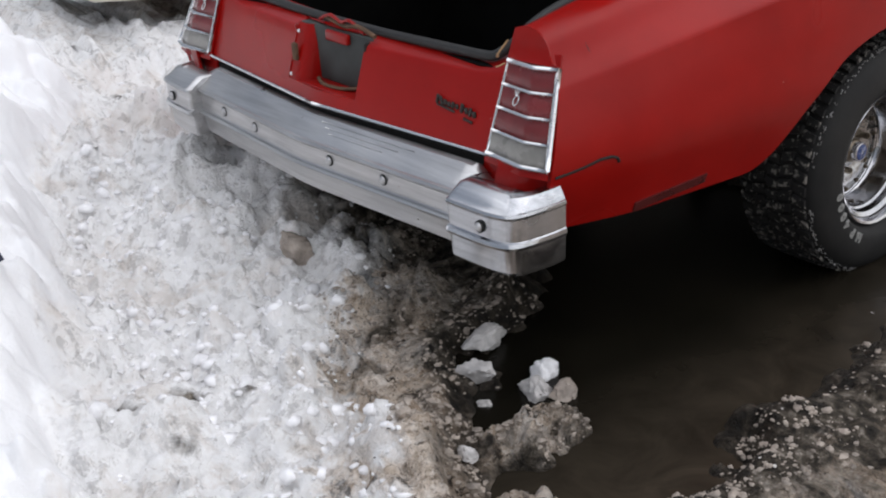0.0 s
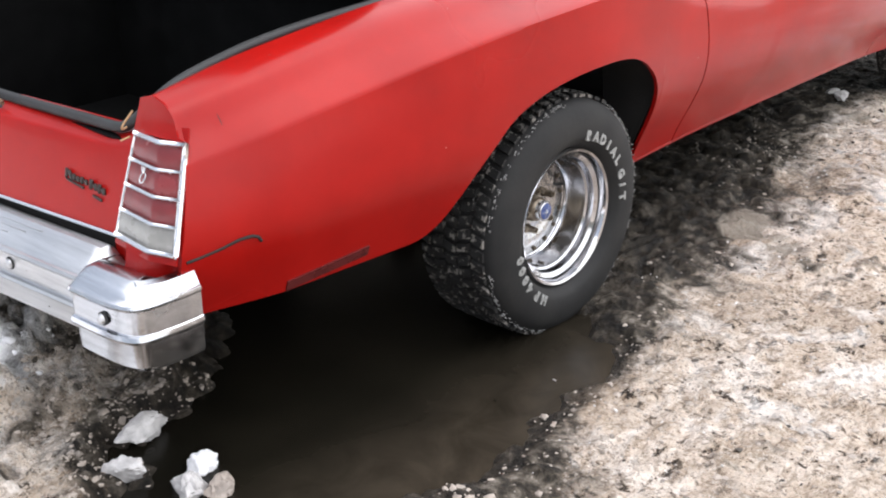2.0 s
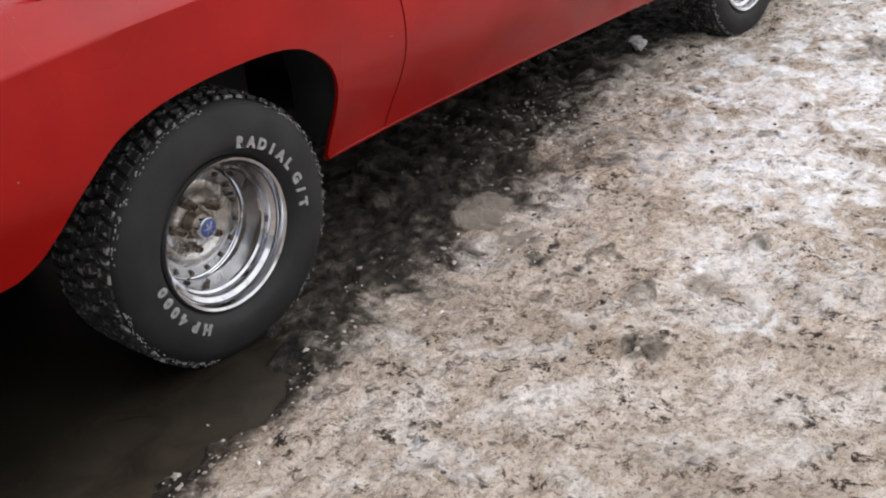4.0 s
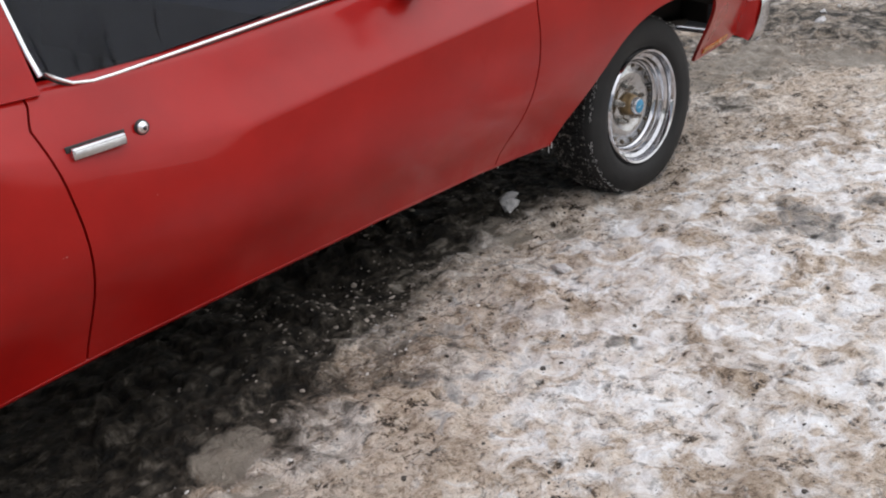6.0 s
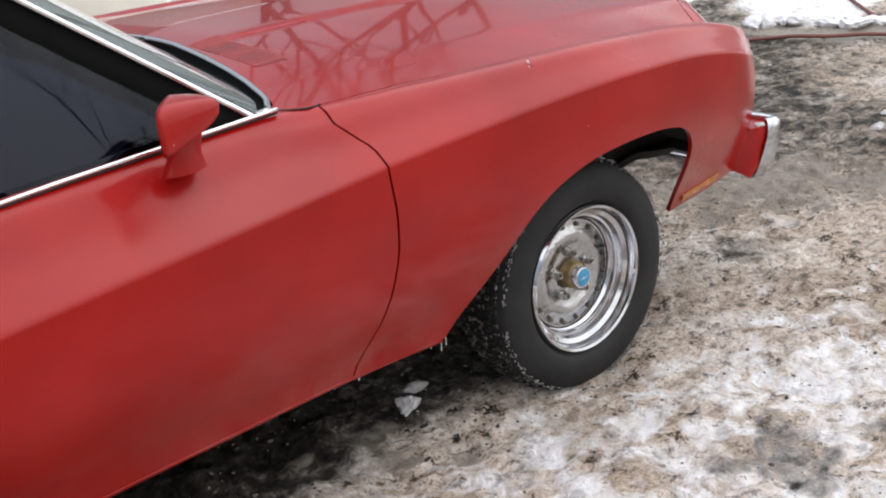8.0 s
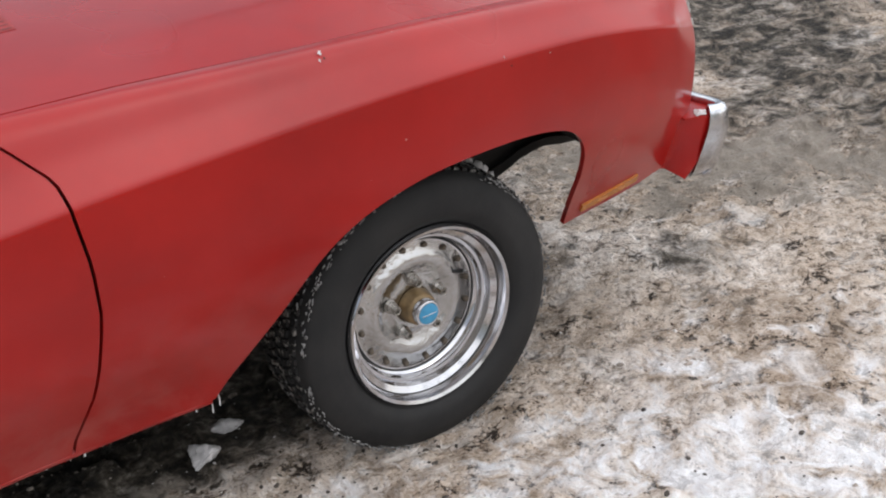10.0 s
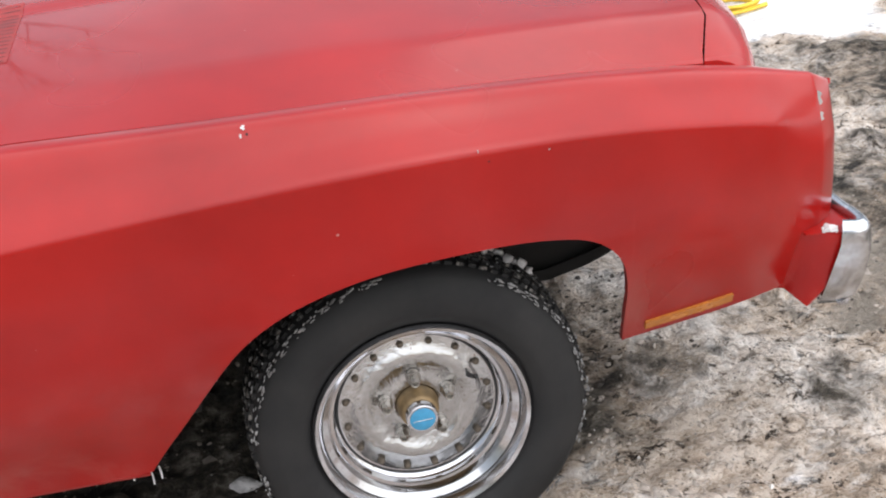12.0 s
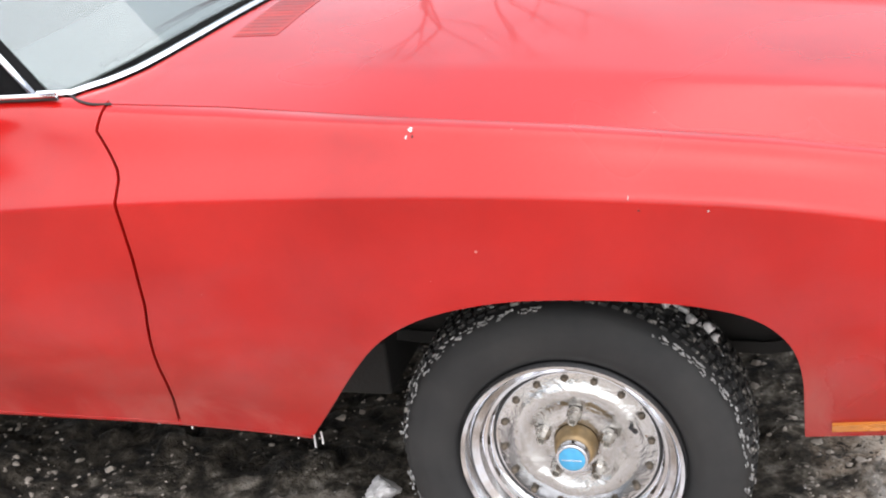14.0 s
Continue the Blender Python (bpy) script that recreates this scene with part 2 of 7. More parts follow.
    soils = noise_node(nt, 5.2, 8, 0.70, distort=0.6)
    soil = ramp(nt, soils.outputs["Fac"], ((0.38, (0.55, 0.55, 0.55)), (0.47, (0.0, 0.0, 0.0))))
    clean2 = mixed(nt, soil.outputs[0], clean2, mixed(nt, 0.8, (0.74, 0.69, 0.65), flecks.outputs[0], "MULTIPLY"))

    def edge(key, lo, hi):
        s = nt.nodes.new("ShaderNodeMath")
        s.operation = "ADD"
        nt.links.new(at[key], s.inputs[0])
        c = nt.nodes.new("ShaderNodeMapRange")
        c.inputs["From Min"].default_value, c.inputs["From Max"].default_value = 0.3, 0.7
        c.inputs["To Min"].default_value, c.inputs["To Max"].default_value = -0.35, 0.35
        nt.links.new(mid.outputs["Fac"], c.inputs["Value"])
        nt.links.new(c.outputs[0], s.inputs[1])
        r = nt.nodes.new("ShaderNodeMapRange")
        r.inputs["From Min"].default_value, r.inputs["From Max"].default_value = lo, hi
        nt.links.new(s.outputs[0], r.inputs["Value"])
        return r.outputs[0]

    col = mixed(nt, edge("snow", 0.35, 0.65), packed2, mixed(nt, edge("snow", 1.2, 1.7), clean2, (0.90, 0.90, 0.915)))
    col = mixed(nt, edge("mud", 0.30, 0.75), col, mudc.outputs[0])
    # darkens damp ground and paints the car's shade beside its sill
    col = mixed(nt, edge("wet_shade", 0.35, 0.85), col, mixed(nt, 0.75, col, (0.20, 0.175, 0.145), "MULTIPLY"))
    icec = ramp(nt, wide.outputs["Fac"], ((0.3, (0.23, 0.195, 0.155)), (0.7, (0.38, 0.33, 0.275))))
    col = mixed(nt, edge("ice", 0.40, 0.70), col, icec.outputs[0])
    nt.links.new(col, b.inputs["Base Color"])
    ro = mixed(nt, edge("wet_shade", 0.35, 0.85), (0.72, 0.72, 0.72), (0.50, 0.50, 0.50))
    ro = mixed(nt, edge("ice", 0.40, 0.70), ro, (0.36, 0.36, 0.36))
    nt.links.new(ro, b.inputs["Roughness"])
    b.inputs["Specular IOR Level"].default_value = 0.28
    add = nt.nodes.new("ShaderNodeMath")
    add.operation = "ADD"
    nt.links.new(crumbs.outputs["Fac"], add.inputs[0])
    half = nt.nodes.new("ShaderNodeMath")
    half.operation = "MULTIPLY"
    half.inputs[1].default_value = 0.45
    nt.links.new(fine.outputs["Fac"], half.inputs[0])
    nt.links.new(half.outputs[0], add.inputs[1])
    more = nt.nodes.new("ShaderNodeMath")
    more.operation = "MULTIPLY_ADD"
    more.inputs[1].default_value = 0.8
    nt.links.new(flake.outputs["Fac"], more.inputs[0])
    nt.links.new(add.outputs[0], more.inputs[2])
    calm = nt.nodes.new("ShaderNodeMapRange")
    calm.inputs["To Min"].default_value, calm.inputs["To Max"].default_value = 1.0, 0.16
    calm.inputs["From Max"].default_value = 1.7
    nt.links.new(at["snow"], calm.inputs["Value"])
    soft = nt.nodes.new("ShaderNodeMath")
    soft.operation = "MULTIPLY"
    nt.links.new(more.outputs[0], soft.inputs[0])
    nt.links.new(calm.outputs[0], soft.inputs[1])
    bump(nt, b, soft.outputs[0], 1.0, 0.026)
    return m


def water_material():
    m, nt, b = material("muddy_meltwater")
    big = noise_node(nt, 2.5, 4)
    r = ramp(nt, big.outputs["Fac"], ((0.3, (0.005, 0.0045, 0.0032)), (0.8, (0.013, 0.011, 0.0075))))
    co = nt.nodes.new("ShaderNodeTexCoord")
    sep = nt.nodes.new("ShaderNodeSeparateXYZ")
    nt.links.new(co.outputs["Object"], sep.inputs[0])
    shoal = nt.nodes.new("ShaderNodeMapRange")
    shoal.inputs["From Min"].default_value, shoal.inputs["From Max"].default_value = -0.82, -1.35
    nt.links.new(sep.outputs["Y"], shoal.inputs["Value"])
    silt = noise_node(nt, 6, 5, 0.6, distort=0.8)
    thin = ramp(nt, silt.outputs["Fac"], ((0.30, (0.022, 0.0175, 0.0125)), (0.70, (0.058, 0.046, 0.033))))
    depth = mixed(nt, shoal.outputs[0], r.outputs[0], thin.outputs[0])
    nt.links.new(depth, b.inputs["Base Color"])
    b.inputs["Roughness"].default_value = 0.26
    b.inputs["IOR"].default_value = 1.21
    rip = noise_node(nt, 7, 3)
    bump(nt, b, rip.outputs["Fac"], 0.04, 0.01)
    return m


PAINT = paint_material()
CHROME = chrome_material("wheel_chrome", (0.60, 0.60, 0.62), 0.03, 0.8)
BUMPER = brushed_chrome("dull_scratched_chrome", (0.56, 0.56, 0.565), 0.27)
TRIM = chrome_material("bright_trim", (0.85, 0.85, 0.86), 0.14, 0.1)
STEEL = chrome_material("weathered_alloy_disc", (0.50, 0.495, 0.49), 0.13, 1.0, 0.45)
RUST = plain("rusty_steel", (0.13, 0.075, 0.045), 0.75, 0.3, 0.4, 40, 0.4)
NUT = plain("grimy_lug_steel", (0.20, 0.165, 0.125), 0.34, 0.75, 0.5, 60)
RIVET = plain("dull_grey_rivet", (0.095, 0.075, 0.055), 0.6, 0.4, 0.4, 60)
BRIGHT_NUT = plain("worn_lug_steel", (0.40, 0.375, 0.34), 0.28, 0.85, 0.4, 60)
HUB = plain("brown_greasy_hub", (0.20, 0.135, 0.065), 0.45, 0.4, 0.5, 40)
TYRE = tyre_material("worn_tyre_rubber", 0.0)
TREAD = tyre_material("snow_packed_tread", 0.6)
LETTER = plain("grey_white_lettering", (0.25, 0.25, 0.24), 0.75, 0, 0.35, 60)
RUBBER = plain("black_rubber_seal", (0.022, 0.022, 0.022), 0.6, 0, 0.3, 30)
DARK = plain("undercoat_black", (0.012, 0.011, 0.010), 0.85, 0, 0.4, 12, 0.4)
# near-zero black: the open boot's shade is put into its wall colour
BLACK = plain("shade_black", (0.005, 0.005, 0.005), 0.9, 0, 0.4, 12, 0.3)
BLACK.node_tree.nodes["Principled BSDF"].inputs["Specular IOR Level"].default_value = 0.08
LENS_RED = plain("dull_red_lens", (0.17, 0.018, 0.020), 0.22, 0, 0.2, 18, 0.3, 300, 0.15)
LENS_GREY = plain("cloudy_reverse_lens", (0.26, 0.25, 0.23), 0.3, 0, 0.2, 18, 0.3, 300, 0.4)
LENS_AMBER = plain("amber_marker_lens", (0.42, 0.14, 0.018), 0.25, 0, 0.2, 25, 0.3, 300, 0.4)
BLUE = plain("blue_cap_enamel", (0.045, 0.25, 0.43), 0.35, 0, 0.15, 60)
NAVY = plain("dark_blue_cap_enamel", (0.045, 0.075, 0.22), 0.3, 0, 0.2, 60)
GLASS_DARK = glass_material("tinted_side_glass", (0.06, 0.08, 0.16), 0.0, 1.30)
GLASS = glass_material("windscreen_glass", (0.50, 0.56, 0.555), 0.0, 1.52)
GLASS.node_tree.nodes["Principled BSDF"].inputs["Transmission Weight"].default_value = 0.88  # diffuse haze painted in for the pale sky reflection
GROUND = ground_material()
WATER = water_material()
ICE = plain("dirty_ice", (0.52, 0.50, 0.49), 0.45, 0, 0.3, 30, 0.8, 90)
GREY_SNOW = plain("greyed_snow_crumbs", (0.22, 0.215, 0.21), 0.7, 0, 0.5, 40, 0.4, 90)
WHITE_CRUMB = plain("snow_crumbs", (0.86, 0.855, 0.87), 0.6, 0, 0.15, 25, 0.4, 90)
ICE_BROWN = plain("muddy_ice", (0.34, 0.29, 0.25), 0.55, 0, 0.35, 26, 0.7, 70)


# ---- mesh helpers ----
def link(name, verts, faces, mat, parent=None, label="", smooth=True):
    me = bpy.data.meshes.new(name)
    me.from_pydata([tuple(v) for v in verts], [], [tuple(f) for f in faces])
    me.materials.append(mat)
    if smooth:
        me.shade_smooth()
    me.update()
    ob = new(name, me)
    if parent:
        ob.parent = parent
    if label:
        ob["label"] = label
    return ob


def part(name, bm, mat, parent, label="", smooth=True):
    me = bpy.data.meshes.new(name)
    bm.to_mesh(me)
    bm.free()
    me.materials.append(mat)
    if smooth:
        me.shade_smooth()
    ob = new(name, me)
    ob.parent = parent
    if label:
        ob["label"] = label
    return ob


def thing(name, label, category, at=(0, 0, 0), group=""):
    ob = new(name)
    ob.location = at
    return tagged(ob, label, category, group)


def grid(points, flip=False, close_u=False):
    """Vertices and quads of a rows x columns x 3 array."""
    p = np.asarray(points, float)
    n, m = p.shape[:2]
    faces = []
    for i in range(n if close_u else n - 1):
        for j in range(m - 1):
            a, b2, c, d = i * m + j, i * m + j + 1, ((i + 1) % n) * m + j + 1, ((i + 1) % n) * m + j
            faces.append((a, d, c, b2) if flip else (a, b2, c, d))
    return p.reshape(-1, 3), faces


def solid(ob, t, offset=-1.0, angle=42):
    """Give a sheet a thickness t, towards its back (offset -1) or to both sides (0), with a rim and crisp edges."""
    me = ob.data
    n = len(me.vertices)
    co, no = np.zeros(n * 3), np.zeros(n * 3)
    me.vertices.foreach_get("co", co)
    me.vertex_normals.foreach_get("vector", no)
    co, no = co.reshape(-1, 3), no.reshape(-1, 3)
    outer, inner = co + no * t * (offset + 1) / 2, co - no * t * (1 - offset) / 2
    faces, seen = [], {}
    for p in me.polygons:
        q = list(p.vertices)
        faces.append(q)
        faces.append([k + n for k in reversed(q)])
        for a, b in zip(q, q[1:] + q[:1]):
            seen[(a, b)] = True
    rim = [[b, a, a + n, b + n] for a, b in seen if (b, a) not in seen]
    mat = me.materials[0]
    out = bpy.data.meshes.new(me.name)
    out.from_pydata(np.concatenate([outer, inner]).tolist(), [], faces + rim)
    out.materials.append(mat)
    out.shade_smooth()
    out.set_sharp_from_angle(angle=radians(angle))
    ob.data = out
    bpy.data.meshes.remove(me)
    return ob


def sharp(ob, degrees=35):
    ob.data.set_sharp_from_angle(angle=radians(degrees))
    return ob


def lathe(profile, steps=64, axis="y"):
    """Spin a list of (radius, along) about the y axis; positive angles run from +x to +z."""
    rows = []
    for k in range(steps):
        a = 2 * math.pi * k / steps
        rows.append([(r * math.cos(a), s, r * math.sin(a)) for r, s in profile])
    return grid(rows, close_u=True)


def sweep(path, section, up=(0, 0, 1), closed=False):
    """A section of (side, up) pairs carried along a path; ends capped."""
    path = [Vector(p) for p in path]
    up = Vector(up)
    rows = []
    for i, p in enumerate(path):
        d = (path[min(i + 1, len(path) - 1)] - path[max(i - 1, 0)]).normalized()
        side = d.cross(up).normalized()
        u = side.cross(d).normalized()
        rows.append([tuple(p + side * a + u * b) for a, b in section] + [tuple(p + side * section[0][0] + u * section[0][1])])
    v, f = grid(rows)
    n = len(section)
    f = list(f)
    f.append(tuple(range(n)))
    last = (len(path) - 1) * (n + 1)
    f.append(tuple(last + k for k in reversed(range(n))))
    return v, f


def circle(r, n=8, squash=1.0):
    return [(r * math.cos(2 * math.pi * k / n), squash * r * math.sin(2 * math.pi * k / n)) for k in range(n)]


def spline(points, steps):
    """Points along a smooth curve through the given ones."""
    pts = [Vector(p) for p in points]
    out = []
    for i in range(len(pts) - 1):
        p0, p1, p2, p3 = pts[max(i - 1, 0)], pts[i], pts[i + 1], pts[min(i + 2, len(pts) - 1)]
        for k in range(steps):
            t = k / steps
            out.append(0.5 * (2 * p1 + (p2 - p0) * t + (2 * p0 - 5 * p1 + 4 * p2 - p3) * t * t + (3 * p1 - p0 - 3 * p2 + p3) * t ** 3))
    return out + [pts[-1]]


def block(size, bevel=0.01, segments=2):
    bm = bmesh.new()
    bmesh.ops.create_cube(bm, size=1)
    bmesh.ops.scale(bm, vec=size, verts=bm.verts)
    bmesh.ops.bevel(bm, geom=bm.edges[:], offset=bevel, segments=segments, affect="EDGES", profile=0.6)
    return bm


def at(ob, x, y, z, rx=0, ry=0, rz=0):
    ob.matrix_basis = pose(x, y, z, rx, ry, rz)
    return ob


def mirror_y(v, f):
    v = np.array(v, float).copy()
    v[:, 1] *= -1
    return v, [tuple(reversed(q)) for q in f]


# ---- value noise for the ground ----
TABLE = np.random.RandomState(7).rand(256, 256)


def vnoise(x, y, seed=0):
    x, y = x + seed * 17.3, y + seed * 9.1
    i, j = np.floor(x).astype(int), np.floor(y).astype(int)
    u, v = x - i, y - j
    u, v = u * u * (3 - 2 * u), v * v * (3 - 2 * v)
    t = lambda a, c: TABLE[a % 256, c % 256]
    return (t(i, j) * (1 - u) + t(i + 1, j) * u) * (1 - v) + (t(i, j + 1) * (1 - u) + t(i + 1, j + 1) * u) * v


def fbm(x, y, scale, octaves=4, seed=0, gain=0.5):
    total, amp, norm = 0.0, 1.0, 0.0
    for k in range(octaves):
        total = total + amp * vnoise(x * scale * 2 ** k, y * scale * 2 ** k, seed + k)
        norm += amp
        amp *= gain
    return total / norm


def chunks(x, y, size, seed):
    """Broken lumps: a rounded cobble in each jittered cell, of uneven height."""
    u, v = x / size + seed * 13.7, y / size + seed * 5.3
    i, j = np.floor(u).astype(int), np.floor(v).astype(int)
    best, tall = np.full(np.shape(u), 9.0), np.zeros(np.shape(u))
    for di in (-1, 0, 1):
        for dj in (-1, 0, 1):
            a, c = i + di, j + dj
            px, py = a + 0.1 + 0.8 * TABLE[a % 256, c % 256], c + 0.1 + 0.8 * TABLE[(a + 91) % 256, (c + 37) % 256]
            d = np.hypot(u - px, v - py)
            nearer = d < best
            best = np.where(nearer, d, best)
            tall = np.where(nearer, TABLE[(a + 17) % 256, (c + 171) % 256], tall)
    return np.clip(1 - (best / 0.78) ** 2, 0, 1) ** 0.6 * tall


def smooth01(v, lo, hi):
    t = np.clip((v - lo) / (hi - lo), 0, 1)
    return t * t * (3 - 2 * t)


def inside_distance(x, y, poly):
    """Signed distance to a closed outline, positive inside."""
    d = np.full(np.shape(x), 1e9)
    inside = np.zeros(np.shape(x), bool)
    for (x0, y0), (x1, y1) in zip(poly, poly[1:] + poly[:1]):
        ex, ey = x1 - x0, y1 - y0
        t = np.clip(((x - x0) * ex + (y - y0) * ey) / (ex * ex + ey * ey), 0, 1)
        d = np.minimum(d, np.hypot(x - x0 - t * ex, y - y0 - t * ey))
        cross = ((y0 > y) != (y1 > y)) & (x < ex * (y - y0) / (ey if ey else 1e-9) + x0)
        inside ^= cross
    return np.where(inside, d, -d)


# ---- ground ----
PUDDLE = [(-0.532, 0.247), (-0.692, -0.083), (-0.862, -0.303), (-1.042, -0.443), (-1.3, -0.488), (-1.524, -0.729), (-1.634, -0.892), (-1.744, -1.035), (-1.777, -1.193), (-1.6, -1.37), (-1.269, -1.401), (-0.989, -1.286), (-0.676, -1.316), (-0.371, -1.279), (-0.195, -1.258), (-0.059, -1.145), (0.019, -1.025), (0.136, -0.839), (0.309, -0.36), (0.106, 0.198)]
SNOW = [(-1.836, -1.141), (-1.731, -0.835), (-1.605, -0.567), (-1.498, -0.276), (-1.271, -0.111), (-1.085, 0.245), (-1.025, 0.637), (-0.839, 1.124), (-0.303, 2.07), (0.966, 3.335), (2.054, 5.156), (2, 40), (-40, 40), (-40, -14), (-6, -9), (-2.6, -3.2)]
MUD = [(0.169, -1.155), (0.531, -1.10), (1.139, -0.95), (1.627, -0.83), (2.121, -0.706), (2.42, -0.566), (2.611, -0.269), (3.125, 0.109), (3.507, 0.685), (-1.078, 0.843), (-1.178, 0.057), (-1.323, -0.321), (-1.479, -0.598), (-1.623, -1.254), (-1.5, -1.86), (-0.977, -1.70), (-0.608, -1.44), (-0.275, -1.30), (-0.029, -1.18)]
BANK = [(-1.398, 3.454), (-1.214, 2.497), (-1.356, 1.782), (-1.654, 1.096), (-1.79, 0.737), (-1.979, 0.247), (-2.12, -0.143), (-2.273, -0.431), (-2.42, -0.74), (-3.2, -1.3), (-5.0, -2.0), (-12, -3), (-12, 9), (-1, 9)]
YARD_SNOW = [(4.055, 1.578), (5.111, 1.376), (5.508, 2.327), (5.833, 3.956), (4.441, 6.796), (2.895, 4.58), (3.459, 2.17)]
BLOTS = ((0.63, -1.43, 0.045), (0.70, -1.23, 0.06), (0.92, -1.44, 0.06), (0.77, -1.66, 0.035), (1.19, -1.77, 0.05), (1.28, -1.42, 0.04), (1.93, -1.42, 0.045), (2.91, -1.49, 0.10), (2.77, -1.37, 0.05), (3.0, -1.39, 0.07), (3.2, -1.56, 0.08), (3.54, -0.38, 0.14), (3.77, -0.76, 0.07), (3.78, -0.90, 0.07), (0.62, -1.42, 0.05), (0.676, -1.248, 0.05), (0.576, -1.433, 0.05), (0.736, -1.423, 0.05), (0.756, -1.321, 0.04), (0.644, -1.328, 0.035), (-0.15, -1.70, 0.06), (-0.31, -1.72, 0.06), (0.53, -1.80, 0.04), (3.885, -0.625, 0.2), (-0.789, -1.902, 0.16), (-1.9, -1.4, 0.08), (-1.395, -0.159, 0.07), (-1.461, -0.211, 0.07), (-2.14, -0.24, 0.05), (-2.0, -0.27, 0.05), (-1.35, -0.29, 0.07), (-1.09, 0.75, 0.06))
MELT_SPOTS = ((0.96, -0.97, 0.13, 0.10), (0.88, -1.16, 0.10, 0.07), (2.36, -0.60, 0.09, 0.06), (2.48, -0.85, 0.09, 0.05), (0.91, -1.78, 0.08, 0.06), (2.51, -0.85, 0.06, 0.05), (2.32, -0.73, 0.08, 0.05), (2.14, -0.54, 0.06, 0.04))

SNOW_STAINS = ((-2.19, -0.39, 0.055), (-2.06, -0.41, 0.050), (-2.11, -0.58, 0.035), (-2.34, -0.28, 0.035), (-1.30, 0.18, 0.030), (-1.41, -0.36, 0.060), (-1.33, -0.34, 0.050), (-1.59, -0.49, 0.045), (-1.04, 2.07, 0.050), (-1.28, 0.68, 0.030), (-1.08, 0.70, 0.050), (-1.58, -0.70, 0.030), (-1.98, 0.22, 0.035), (-1.90, -0.45, 0.030))


def ground_fields(x, y):
    wob = (fbm(x, y, 1.7, 4, 3) - 0.5) * 0.30 + (fbm(x, y, 7, 3, 9) - 0.5) * 0.16
    puddle = inside_distance(x, y, PUDDLE) + wob * 0.45
    snow = inside_distance(x, y, SNOW) + wob
    mud = inside_distance(x, y, MUD) + wob
    bank = inside_distance(x, y, BANK) + (fbm(x, y, 1.9, 4, 21) - 0.5) * 0.32
    near = smooth01(np.hypot(x - 1, y), 14, 7)
    snow_f = smooth01(snow, -0.10, 0.14)
    soiled = smooth01(puddle, -0.62, -0.18) * (0.35 + 0.65 * smooth01(fbm(x, y, 3.7, 4, 66), 0.38, 0.58))
    snow_f = snow_f * (1 - 0.36 * soiled)
    mud_f = smooth01(mud, -0.22, 0.16)
    ragged = (fbm(x, y, 17, 3, 55) - 0.5) * 0.16
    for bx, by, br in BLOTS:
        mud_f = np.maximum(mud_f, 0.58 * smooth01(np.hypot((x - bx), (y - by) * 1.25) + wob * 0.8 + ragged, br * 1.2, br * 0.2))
    mud_f = mud_f * (1 - 0.40 * smooth01(-x, 0.85, 1.10) * smooth01(-puddle, 0.02, 0.14))
    front = smooth01(x + 0.6 * y + wob * 2, 3.1, 4.2) * (0.5 + 0.5 * smooth01(fbm(x, y, 0.9, 4, 31), 0.36, 0.56))
    mud_f = np.maximum(mud_f, (0.56 + 0.16 * smooth01(x + 0.6 * y + wob, 3.9, 5.2)) * front)
    cord_d = ((x - 6.33) * 0.891 + (y - 0.658) * 0.454) + wob * 0.5
    strip = 0.9 * smooth01(cord_d, -0.05, 0.05) * smooth01(cord_d, 0.42, 0.26)
    mud_f = np.maximum(mud_f, strip)
    yard = inside_distance(x, y, YARD_SNOW) + wob
    yard_f = np.maximum(smooth01(yard, -0.15, 0.15), smooth01(cord_d, 0.28, 0.40) * smooth01(fbm(x, y, 1.6, 3, 81), 0.30, 0.46))
    snow_f = np.maximum(snow_f, yard_f)
    mud_f = mud_f * (1 - yard_f)
    pale = smooth01(np.hypot((x - 2.70) * 0.50, y + 1.70) + wob * 1.5, 1.30, 0.50)
    snow_f = np.maximum(snow_f, 0.49 * pale)
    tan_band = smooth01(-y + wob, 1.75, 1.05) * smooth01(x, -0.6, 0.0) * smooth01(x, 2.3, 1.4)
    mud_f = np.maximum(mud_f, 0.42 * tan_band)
    wet_shade_f = smooth01(puddle, -0.13, 0.03)
    wet_shade_f = np.maximum(wet_shade_f, 0.34 * front * (1 - yard_f))
    # shade by the rear wheel, painted in as darker ground
    wet_shade_f = np.maximum(wet_shade_f, 0.75 * smooth01(x, 0.0, 0.2) * smooth01(x + 1.2 * y, 0.75, 0.25) * smooth01(y + wob, -1.2, -1.0))
    # the car's shade along the sill, painted in as darker ground
    wet_shade_f = np.maximum(wet_shade_f, 0.95 * smooth01(mud, 0.02, 0.22) * smooth01(x, 0.0, 0.3) * smooth01(x, 2.9, 2.5))
    lumps = fbm(x, y, 6.5, 4, 5)
    crumbs = fbm(x, y, 26, 3, 11)
    z = 0.012 + (fbm(x, y, 0.9, 3, 2) - 0.5) * 0.035 + (lumps - 0.5) * 0.030 + (crumbs - 0.5) * 0.012 * near
    rough_snow = smooth01(snow, -0.25, 0.1)
    ridge = 1 - np.abs(2 * fbm(x, y, 3.1, 4, 61) - 1)
    rough_snow = rough_snow * (1 - 0.72 * smooth01(bank, -0.02, 0.22))
